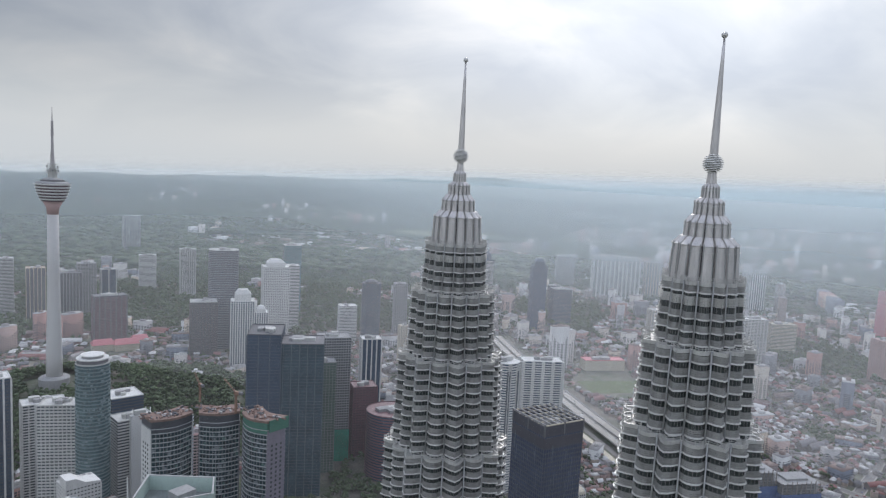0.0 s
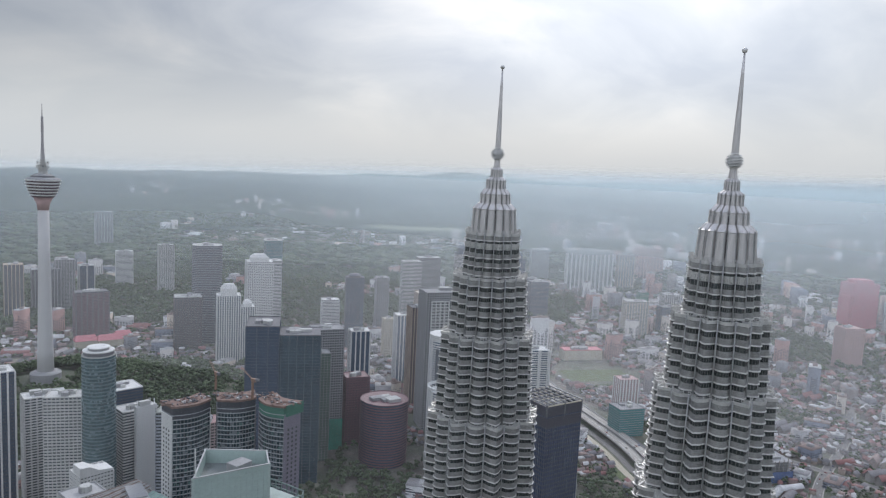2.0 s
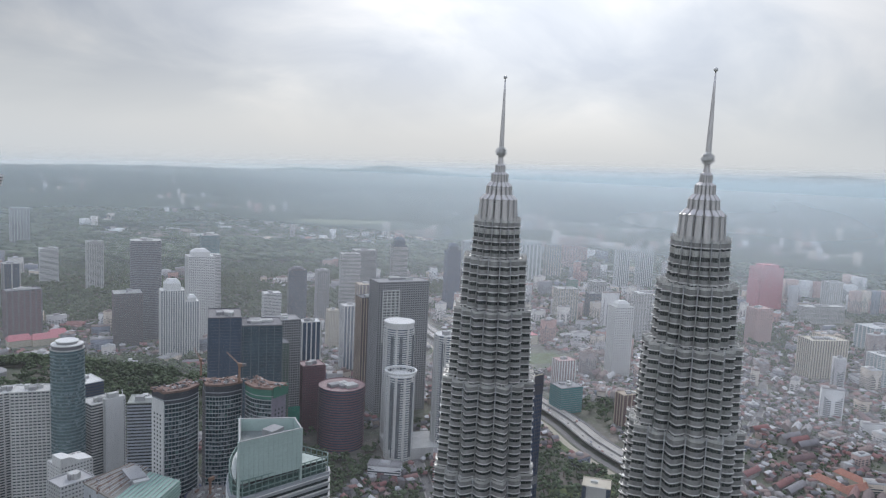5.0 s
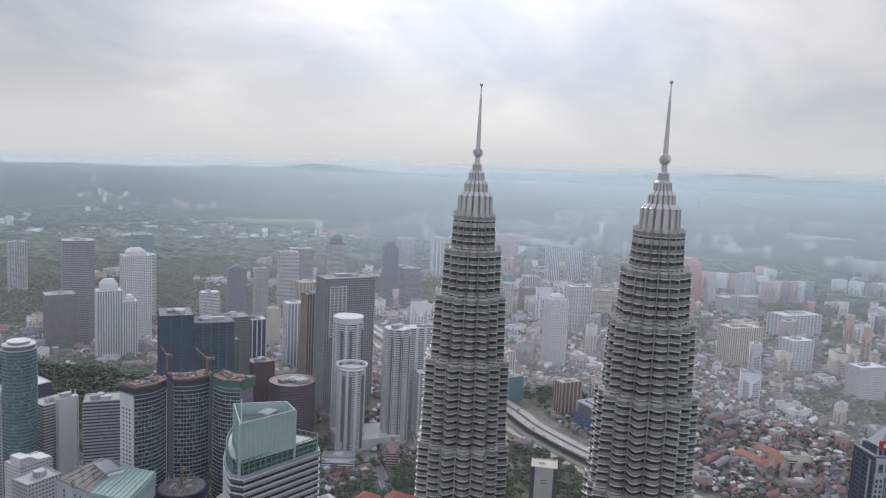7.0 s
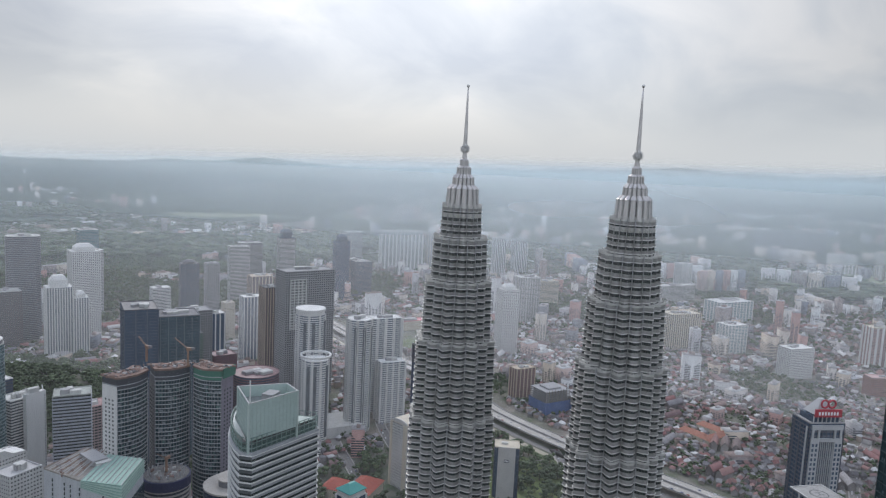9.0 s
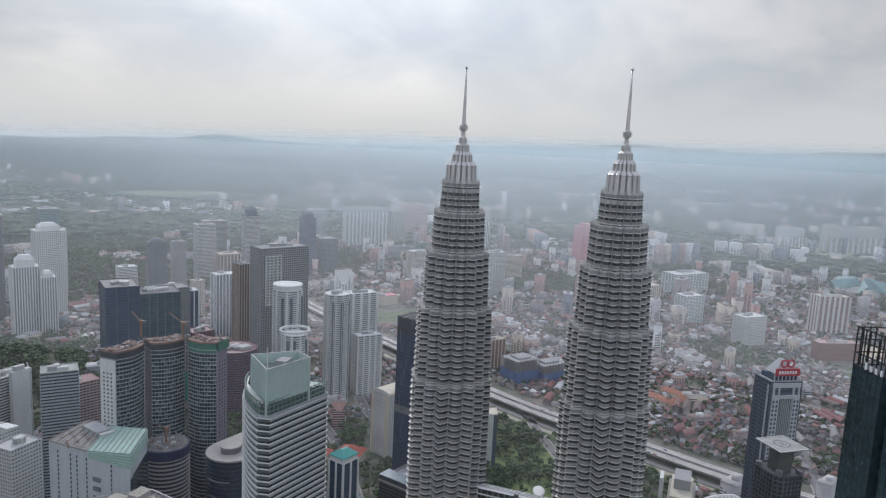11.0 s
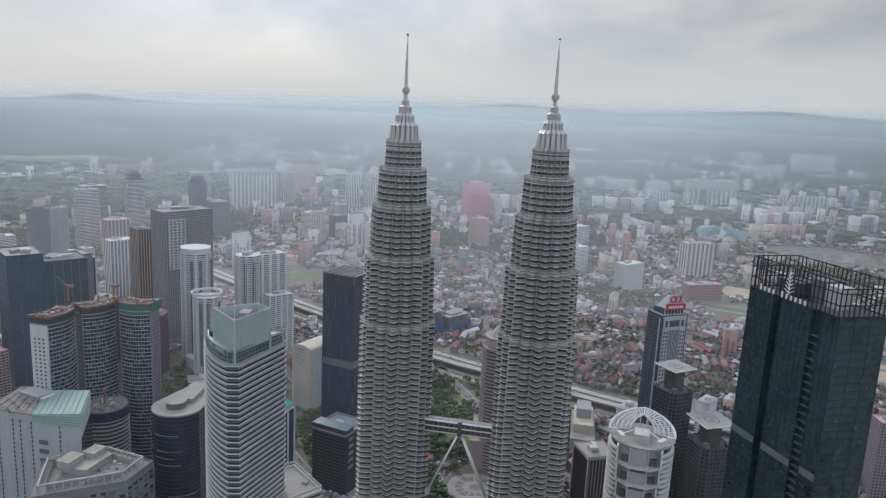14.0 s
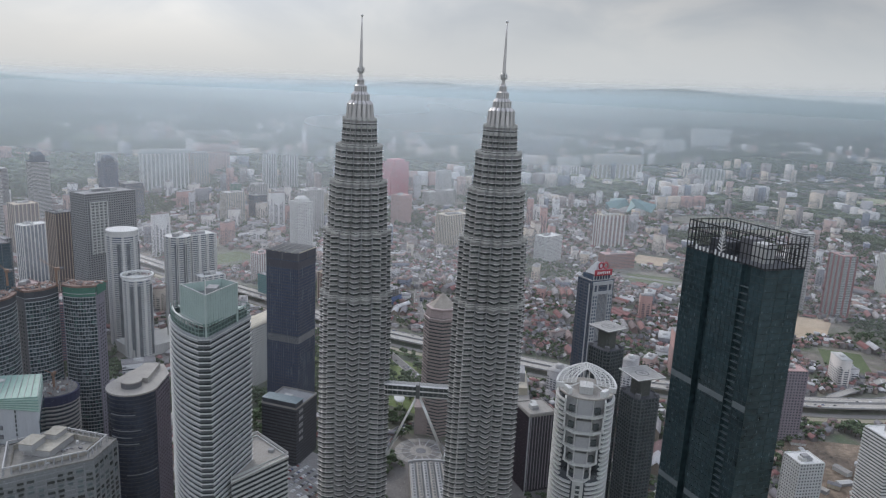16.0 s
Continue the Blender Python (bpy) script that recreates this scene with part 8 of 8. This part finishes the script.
def crown_template(n, seed, size, boughs_n=7):
    """A crown: several uneven leafy boughs, with small tilted leaf clumps standing off them."""
    g = np.random.default_rng(seed)
    ang = g.uniform(0, 6.28, boughs_n)
    rad = g.uniform(0.1, 0.36, boughs_n)
    boughs = np.stack([rad * np.cos(ang), rad * np.sin(ang), g.uniform(0.42, 0.84, boughs_n)], 1)
    vs, fs = [], []
    for p in boughs:
        s_ = g.uniform(0.15, 0.24)
        o = len(vs)
        turn = Matrix.Rotation(g.uniform(0, 6.28), 3, Vector(g.normal(0, 1, 3)))
        for d in ((1, 0, 0), (-1, 0, 0), (0, 1, 0), (0, -1, 0), (0, 0, 1), (0, 0, -1)):
            e = turn @ Vector(d)
            vs.append(p + np.array((e.x, e.y, 0.75 * e.z)) * s_ * g.uniform(0.75, 1.2))
        fs += [tuple(o + i for i in f) for f in OCTA_F]
    c = boughs[g.integers(0, boughs_n, n)]
    for p in c:
        d = g.normal(0, 1, 3); d /= np.linalg.norm(d)
        p = p + d * (0.17, 0.17, 0.13) * g.uniform(0.8, 1.25)
        u = g.normal(0, 1, 3); u /= np.linalg.norm(u)
        w = np.cross(u, g.normal(0, 1, 3)); w /= np.linalg.norm(w)
        s1, s2 = size * g.uniform(0.6, 1.3), size * g.uniform(0.5, 1.0)
        o = len(vs)
        vs += [p + u * s1, p + w * s2, p - u * s1, p - w * s2]
        fs.append((o, o + 1, o + 2, o + 3))
    return np.array(vs), fs


TRUNK_V = np.array([(0.035 * math.cos(k * 1.2566), 0.035 * math.sin(k * 1.2566), 0) for k in range(5)] + [(0.018 * math.cos(k * 1.2566), 0.018 * math.sin(k * 1.2566), 0.6) for k in range(5)])
TRUNK_F = [(k, (k + 1) % 5, 5 + (k + 1) % 5, 5 + k) for k in range(5)]


def build_trees():
    near_t = [crown_template(44, 60 + k, 0.075) for k in range(4)]
    far_t = [crown_template(10, 70 + k, 0.12, 5) for k in range(4)]

    def plant(X, Y, g, lo, hi, kinds, trunk):
        n = len(X)
        H = g.uniform(lo, hi, n)
        S = np.stack([H * g.uniform(0.9, 1.4, n), H * g.uniform(0.9, 1.4, n), H], 1)
        P, A, pick = np.stack([X, Y, ground_z(X, Y) - 0.3], 1), g.uniform(0, 6.28, n), g.integers(0, 4, n)
        for q in range(4):
            m = pick == q
            leaves.put(kinds[q][0], kinds[q][1], P[m], S[m], A[m])
        if trunk:
            trunks.put(TRUNK_V, TRUNK_F, P, S, A)
    for r0, r1, step, seed, kinds, lo, hi, p_park, p_town in ((330, 1000, 9.0, 41, near_t, 7, 13, 0.62, 0.46), (1000, 1700, 11.0, 42, far_t, 7, 13, 0.85, 0.46), (1700, 2700, 17.0, 43, far_t, 14, 23, 0.97, 0.38)):
        X, Y, A, g = scatter(r0, r1, step, seed, 0.5)
        k = free_mask(X, Y, 2)
        X, Y = X[k], Y[k]
        park = is_park(X, Y)
        k = g.random(len(X)) < np.where(park, p_park - 0.05, p_town)
        plant(X[k & ~park], Y[k & ~park], g, lo, hi, kinds, r1 <= 1000)
        plant(X[k & park], Y[k & park], g, lo * 1.35, hi * 1.35, kinds, r1 <= 1000)
    # the close wood on the hill of the telecommunications tower, with clearings
    X, Y, A, g = scatter(900, 1750, 8.6, 47, 0.5)
    up = np.array([hill(x, y) for x, y in zip(X, Y)])
    k = free_mask(X, Y, 2) & (up > 11) & ((vnoise(X, Y, 0.011, 4.4) < 0.16) | (up < 30))
    plant(X[k], Y[k], g, 11, 19, far_t, False)
    X, Y, A, g = scatter(900, 1900, 12.0, 48, 0.5)
    k = free_mask(X, Y, 2) & (X > 60) & (X < 420) & (Y > 1180) & (Y < 1420) & (vnoise(X, Y, 0.009, 6.1) < 0.2)
    plant(X[k], Y[k], g, 13, 21, far_t, False)
    # far woods
    g = np.random.default_rng(44)
    n = 19000
    D = R0 * np.exp(g.random(n) * math.log(5.0))
    a = np.radians(g.uniform(-32, 102, n))
    pl = np.array([far_place(d_, a_) for d_, a_ in zip(D, a)])
    pick = g.integers(0, 4, n)
    wood = np.array([noise.noise((math.cos(a_) * d_ * 0.0007, math.sin(a_) * d_ * 0.0007, 7.0)) for d_, a_ in zip(D, a)])
    H = np.where(wood < np.where(np.degrees(a) > 48, 0.32, 0.08), g.uniform(28, 52, n), g.uniform(14, 22, n)) * pl[:, 3]
    for q in range(4):
        m = pick == q
        leaves.put(far_t[q][0], far_t[q][1], pl[m, :3], np.stack([H[m] * 3.4, H[m] * 3.4, H[m] * 0.9], 1), g.uniform(0, 6, int(m.sum())))
    # clearings, bare plots and closed woods on the far plain
    fields = MB()
    for i in range(150):
        d0, a0 = R0 * math.exp(0.12 + g.random() * 1.55), math.radians(g.uniform(-20, 98))
        w, l, ring = g.uniform(60, 260), g.uniform(140, 620), []
        for k in range(11):
            t = 2 * math.pi * k / 11
            q = g.uniform(0.7, 1.2)
            px_, py_, pz_, f_ = far_place(d0 + w * q * math.sin(t) * d0 / 5000, a0 + l * q * math.cos(t) / d0)
            ring.append((px_, py_, pz_ + (9 + 0.05 * i) * f_))
        fields.loft([ring, [(x, y, z - 6) for x, y, z in ring]], True, False)
    solo("far_fields", fields, mat("far_fields", (0.2, 0.2, 0.15), 0.95, 0, 0.3, 0.01, 0.1, per="island", palette=[(0.035, 0.06, 0.035), (0.22, 0.24, 0.14), (0.04, 0.07, 0.04), (0.36, 0.33, 0.27), (0.05, 0.075, 0.045), (0.28, 0.30, 0.18), (0.03, 0.055, 0.035)]), "pale clearings and dark woods on the far plain", "fields", "stuff")
    leaves.build("tree_crowns", LEAF, "green crowns of street and park trees", "trees")
    trunks.build("tree_trunks", BARK, "brown trunks of park trees", "trees")


build_trees()


hh_ = thing("hill_house", 262, 1262, gz(262, 1262), -20, "white house with hipped roof in the park clearing", "house")
part("wall", MB().box(-11, 11, -8, 8, -3, 9), WHITE, hh_)
part("tower_room", MB().box(-3, 3, -4, 4, 9, 15), WHITE, hh_)
part("roof", MB().loft([[(-12, -9, 9), (12, -9, 9), (12, 9, 9), (-12, 9, 9)], [(-4, -1, 12.5), (4, -1, 12.5), (4, 1, 12.5), (-4, 1, 12.5)]]), LIGHTGREY, hh_)
cl_v = [(190 + 15 * i, 1212 + 2.6 * i + 11 * j + 3 * math.sin(i), gz(190 + 15 * i, 1212 + 2.6 * i + 11 * j + 3 * math.sin(i)) + dz) for dz in (0.8, -1.5) for i in range(10) for j in range(4)]
cl_f = [(4 * i + j, 4 * i + 4 + j, 4 * i + 5 + j, 4 * i + 1 + j) for i in range(9) for j in range(3)] + [(40 + 4 * i + j, 41 + 4 * i + j, 45 + 4 * i + j, 44 + 4 * i + j) for i in range(9) for j in range(3)]
solo("clearing", MB().add(cl_v, cl_f), YARD_SOIL, "pale cleared ground on the wooded slope", "ground", "structure")


def near_houses():
    for i, (p, sz, a) in enumerate(NEAR_HOUSES):
        t = thing("house", p[0], p[1], p[2], math.degrees(a), "low plastered house with weathered pitched roof", "house", "houses beyond the expressway")
        wm = bpy.data.meshes.get("house_wall") or MB().add(WALL_V.tolist(), WALL_F).mesh("house_wall")
        kind = i % 3 == 0
        rn = "house_hip" if kind else "house_gable"
        rm = bpy.data.meshes.get(rn) or MB().add((HIP_V if kind else GABLE_V).tolist(), HIP_F if kind else GABLE_F).mesh(rn)
        if kind:
            wm = bpy.data.meshes.get("house_box") or MB().add(BOX_V.tolist(), BOX_F).mesh("house_box")
        m = Matrix.Diagonal((*[float(q) for q in sz], 1))
        part("wall", wm, OWN_WALL, t, at=m)
        part("roof", rm, OWN_ROOF, t, at=m)


OWN_WALL = mat("own_house_walls", (0.5, 0.48, 0.45), 0.85, 0, 0.15, 0.05, 0.8, per="object", palette=[(0.28, 0.27, 0.265), (0.21, 0.20, 0.20), (0.27, 0.23, 0.20), (0.38, 0.37, 0.365)])
OWN_ROOF = mat("own_house_roofs", (0.3, 0.2, 0.15), 0.85, 0, 0.25, 0.1, 1.0, per="object", palette=[(0.22, 0.105, 0.098), (0.25, 0.145, 0.13), (0.16, 0.155, 0.165), (0.22, 0.21, 0.21), (0.165, 0.105, 0.105), (0.33, 0.325, 0.32), (0.12, 0.115, 0.12)])
near_houses()


# ---- at the towers' feet ----
def build_hall():
    t = thing("shopping_hall", 300, 226, 0, 24, "cream hall with long curved roof lights beside the towers", "building")
    part("wall", MB().box(-40, 30, -20, 20, -1, 15), mat("dull_cream_wall", (0.34, 0.32, 0.29), 0.85, 0, 0.2), t)
    DARKROOF = mat("dark_roof_glass", (0.12, 0.13, 0.13), 0.3, 0, 0.3)
    for k in range(6):
        y0 = -16.5 + 6.6 * k
        arc_ = lambda u, r_: (y0 + r_ * math.cos(u), 15 + 0.7 * r_ * math.sin(u))
        part("vault", MB().loft([[(x_, *arc_(math.pi * q / 8, 2.4)) for q in range(9)] for x_ in (-40, 30 - 2.2 * abs(k - 2.5))]), (PAVING, LIGHTGREY)[k % 2], t)
        for j in range(13):
            part("roof_light", MB().box(-37 + 5.0 * j, -34.6 + 5.0 * j, y0 - 1.0, y0 + 1.0, 16.3, 16.95), DARKROOF, t)
        if k < 5:
            part("gutter", MB().box(-40, 28, y0 + 2.6, y0 + 4.0, 15, 15.5), DARKROOF, t)
    part("front_arch", MB().loft([[((26 + 5.0 * math.cos(q * math.pi / 12 - math.pi / 2)) + e, 20.5 * math.sin(q * math.pi / 12 - math.pi / 2), z_) for e, z_ in ((0, 13), (0, 17.2), (2.2, 17.2), (2.2, 13))] for q in range(13)]), LIGHTGREY, t)


build_hall()
# forecourt: a round terrace with paths, lanes and kerbs
court = thing("forecourt", 372, 262, 0.0, 0, "round paved forecourt with radial paths and steps", "pavement", kind="structure")
for k, (r_, z_, m_) in enumerate(((30, 0.3, mat("court_stone", (0.30, 0.285, 0.26), 0.9, 0, 0.3, 0.06, 0.6)), (22, 0.42, mat("court_dark", (0.19, 0.18, 0.17), 0.9, 0, 0.3)), (13, 0.54, mat("court_stone", (0.3, 0.285, 0.26))), (6, 0.66, DARKCON))):
    part("ring_step", MB().prism(circle(r_, 40), -0.2, z_), m_, court)
for k in range(14):
    a_ = k * 2 * math.pi / 14
    part("path", MB().obox(21 * math.cos(a_), 21 * math.sin(a_), 17, 0.8, 0.4, 0.75, a_), LIGHTGREY, court)
lane = thing("street", 0, 0, 0, 0, "grey drive with pale kerbs round the towers", "road", kind="structure")
DRIVE = ring_line([(236, 300), (285, 282), (330, 292), (375, 305), (420, 300), (452, 262), (448, 200), (420, 150)], 10, 0, None, "", "", "")
part("roadway", strip(MB(), DRIVE, -7, 7, 0.1, 0.36), mat("drive_asphalt", (0.13, 0.13, 0.13), 0.9, 0, 0.2), lane)
for o in (-7.9, 7.0):
    part("kerb", strip(MB(), DRIVE, o, o + 0.9, 0.1, 0.5), PAVING, lane)
part("median", strip(MB(), DRIVE, -0.5, 0.5, 0.3, 0.6), PAVING, lane)
canopy = thing("canopy", 470, 330, 0, 30, "white oval canopy roof on slim posts", "canopy")
part("roof", MB().loft([[(13 * r_ * math.cos(q * 0.2618), 7 * r_ * math.sin(q * 0.2618), z_) for q in range(24)] for r_, z_ in ((0.96, 11.0), (1.0, 11.6), (0.9, 12.6), (0.4, 13.6))]), WHITE, canopy)
for x_, y_ in ((-8, -3), (8, -3), (-8, 3), (8, 3)):
    part("post", MB().tube((x_, y_, -0.3), (x_, y_, 11.2), 0.4), OFFWHITE, canopy)
PODIUM_T = thing("podium", 448, 276, 0, 20, "taupe arcaded podium under the octagonal tower", "podium")
part("wall", MB().box(-36, 36, -22, 22, -1, 34), mat("taupe_panel", (0.3, 0.27, 0.25)), PODIUM_T)
for k in range(11):
    part("window", MB().box(-34 + 6.4 * k, -31 + 6.4 * k, -22.4, -21.9, 6, 28), GLASS_TOWER, PODIUM_T)
part("cornice", MB().loft([[(x_, y_, z_) for x_, y_ in rect(w_, d_)] for w_, d_, z_ in ((74, 46, 33), (74, 46, 35.5), (71, 43, 35.5), (71, 43, 34.4))], False, True), TAUPE, PODIUM_T)
for k in range(7):
    part("roof_unit", MB().box(-30 + 9 * k, -26 + 9 * k, -12 + 5 * (k % 3), -7 + 5 * (k % 3), 34.3, 36.8), (DARKCON, CONCRETE)[k % 2], PODIUM_T)
block("white apartment tower with dark recess and small windows", 392, -128, 30, 24, 26, 70, 3.3, GLASS_GREY, (WHITE, 0.0, 0.5, 0.3), (WHITE, 3.2, 1.5, 0.3), WHITE, name="apartment_tower")
block("mauve-grey tower with arched top storeys", 590, -136, 20, 22, 30, 92, 3.6, GLASS_GREY, (mat("mauve_panel", (0.27, 0.23, 0.26), 0.7), 0.0, 0.45, 0.3), (mat("mauve_panel", (0.27, 0.23, 0.26)), 4, 1.6, 0.5), PINKPALE)
block("white and black striped tower", 436, -210, 30, 34, 34, 93, 3.4, GLASS_TOWER, (WHITE, 0.0, 0.5, 0.8), None, WHITE)
low = thing("low_wing", 560, 195, 0, 15, "cream low wing with stepped terraces", "building")
for k, (w_, d_, h_) in enumerate(((90, 30, 16), (60, 24, 26), (30, 18, 38))):
    part("block", MB().box(-w_ / 2 + 6 * k, w_ / 2 + 6 * k, -d_ / 2, d_ / 2, -1 if k == 0 else (16, 26)[k - 1], h_), (mat("dull_cream_wall", (0.34, 0.32, 0.29)), CREAM, CONCRETE)[k], low)
frame_ = thing("portal_frame", 545, 214, 0, 15, "white concrete portal frame on a low roof", "frame")
for x_ in (-9, 9):
    part("post", MB().box(x_ - 1.2, x_ + 1.2, -2, 2, -1, 40), WHITE, frame_)
part("beam", MB().box(-10.2, 10.2, -2, 2, 40, 43), WHITE, frame_)
site = thing("building_shell", 845, 556, 0, -20, "open concrete frame wrapped in blue safety netting", "building")
for bx0, bx1, by0, by1, hh in ((-44, 6, -22, 22, 38), (6, 62, -34, 4, 27)):
    for k in range(int(hh / 3.7) + 2):
        part("floor_slab", MB().box(bx0, bx1, by0, by1, 3.7 * k, 3.7 * k + 0.5), CONCRETE, site)
    part("core", MB().box(bx0 + 12, bx1 - 12, by0 + 10, by1 - 10, -1, hh + 6), CONCRETE, site)
    for i in range(9):
        for j in (0, 1):
            x_ = bx0 + 0.8 + (bx1 - bx0 - 1.6) * i / 8
            part("column", MB().obox(x_, by0 + 0.8 if j == 0 else by1 - 0.8, 0.9, 0.9, -1, hh + 4 + (i * 5 + j) % 4), mat("rough_concrete", (0.30, 0.27, 0.25), 0.9, 0, 0.25), site)
    zz = hh * 0.62
    part("net", MB().loft([[(x_ + (bx0 + bx1) / 2, y_ + (by0 + by1) / 2, z_) for x_, y_ in rect(bx1 - bx0 + w_, by1 - by0 + w_)] for w_, z_ in ((1.6, 1), (2.2, zz), (1.6, zz), (1.0, 1))], False, False), NETBLUE, site, "blue safety netting")
orr = thing("school", 905, 307, 0, -15, "long building under orange tile roofs", "building")
for dx, dy, w_, d_ in ((0, 0, 70, 16), (-24, 26, 18, 44), (22, 26, 18, 44)):
    part("wall", MB().box(dx - w_ / 2, dx + w_ / 2, dy - d_ / 2, dy + d_ / 2, -1, 10), CREAM, orr)
    a_ = (w_, d_)
    ridge = ((dx - w_ / 2 + 5, dx + w_ / 2 - 5, dy - 0.3, dy + 0.3) if w_ > d_ else (dx - 0.3, dx + 0.3, dy - d_ / 2 + 5, dy + d_ / 2 - 5))
    part("roof", MB().loft([[(dx - w_ / 2 - 1, dy - d_ / 2 - 1, 10), (dx + w_ / 2 + 1, dy - d_ / 2 - 1, 10), (dx + w_ / 2 + 1, dy + d_ / 2 + 1, 10), (dx - w_ / 2 - 1, dy + d_ / 2 + 1, 10)],
                            [(ridge[0], ridge[2], 15.5), (ridge[1], ridge[2], 15.5), (ridge[1], ridge[3], 15.5), (ridge[0], ridge[3], 15.5)]]), mat("orange_tiles", (0.36, 0.16, 0.11), 0.8, 0, 0.25, 0.2, 1.5), orr)

solo("earth_yard", MB().prism([(1199, -228), (1021, -202), (1031, -253), (1215, -296)][::-1], 0.1, 0.35), EARTH, "bare sandy building plot", "ground", "structure")
YARD = mat("trodden_earth", (0.20, 0.155, 0.115), 0.95, 0, 0.7, 0.03, 0.15)
solo("earth_yard", MB().prism([(590, -140), (436, -120), (462, -222), (612, -250)], 0.1, 0.4), YARD, "trodden brown works yard with sheds", "ground", "structure")
rng = random.Random(19)
for k in range(15):
    x_, y_ = rng.uniform(455, 590), rng.uniform(-225, -140)
    w_, d_, h_ = rng.uniform(8, 20), rng.uniform(5, 9), rng.uniform(3, 5)
    sh = thing("shed", x_, y_, 0.4, rng.uniform(0, 180), "low works shed with a weathered metal roof", "shed", "yard sheds")
    part("wall", MB().box(-w_ / 2, w_ / 2, -d_ / 2, d_ / 2, -0.2, h_), (CREAM, CONCRETE, OFFWHITE)[k % 3], sh)
    part("roof", MB().loft([[(x2, -d_ / 2 - 0.5, h_), (x2, d_ / 2 + 0.5, h_), (x2, 0, h_ + 1.5)] for x2 in (-w_ / 2 - 0.5, w_ / 2 + 0.5)]), (PAVING, RUST, OFFWHITE, DARKCON)[k % 4], sh)

# looping ramps off the expressway
RAMP = ring_line([(1000, -420), (880, -330), (770, -240), (735, -215), (728, -235), (745, -262), (800, -330), (900, -450)], 10, 0, None, "", "", "")
rmp = thing("ramp", 0, 0, 0, 0, "curving concrete ramp of the expressway", "road", kind="structure")
part("deck", strip(MB(), RAMP, -6, 6, 6.0, 7.2), PAVING, rmp)
for o in (-6.3, 5.9):
    part("barrier", strip(MB(), RAMP, o, o + 0.4, 7.0, 8.2), CONCRETE, rmp)
for i in range(2, len(RAMP) - 1, 4):
    part("pier", MB().obox(RAMP[i].x, RAMP[i].y, 2, 4, -0.5, 6.1, 0.4), CONCRETE, rmp)


# ---- cars ----
def build_cars():
    g = np.random.default_rng(77)
    body = Bulk()
    V = np.array([(-2.1, -.85, .3), (2.1, -.85, .3), (2.1, .85, .3), (-2.1, .85, .3), (-2.1, -.85, .9), (2.1, -.85, .8), (2.1, .85, .8), (-2.1, .85, .9), (-1.3, -.7, 1.45), (.7, -.7, 1.45), (.7, .7, 1.45), (-1.3, .7, 1.45)], float)
    Fc = [(0, 1, 5, 4), (1, 2, 6, 5), (2, 3, 7, 6), (3, 0, 4, 7), (4, 5, 9, 8), (5, 6, 10, 9), (6, 7, 11, 10), (7, 4, 8, 11), (8, 9, 10, 11)]
    P, A = [], []
    for line, lanes, z in [(HIGHWAY, (-14.5, -9.5, -4.5, 4.5, 9.5, 14.5), 8.0)] + [(s_, (-3, 3), 0.3) for s_ in STREETS] + [(DRIVE, (-5, -2.6, 2.6, 5), 0.37)]:
        for i in range(1, len(line) - 1):
            d = line[i + 1] - line[i]
            u = d.normalized()
            for ln in lanes:
                for q in range(3):
                    if g.random() < (0.10 if z > 5 else 0.3):
                        p = line[i] + d * g.random() + Vector((u.y, -u.x)) * ln
                        P.append((p.x, p.y, z)); A.append(math.atan2(u.y, u.x) + (math.pi if ln > 0 else 0))
    for r in range(7):
        for c in range(16):
            if g.random() < 0.85:
                x, y = 238 + 2.9 * c, 322 + 9.5 * r
                P.append((x + 0.3 * y - 100, y - 0.2 * x + 58, 0.14)); A.append(1.37)
    n = len(P)
    body.put(V, Fc, np.array(P), np.ones((n, 3)), np.array(A))
    body.build("cars", mat("car_paint", (0.5, 0.5, 0.5), 0.3, 0, 0.05, per="island", palette=[(0.6, 0.6, 0.6), (0.75, 0.75, 0.75), (0.05, 0.05, 0.05), (0.3, 0.3, 0.32), (0.22, 0.06, 0.05), (0.1, 0.12, 0.2), (0.45, 0.45, 0.46), (0.2, 0.2, 0.21)]), "parked and driving cars in mixed colours", "cars")


build_cars()
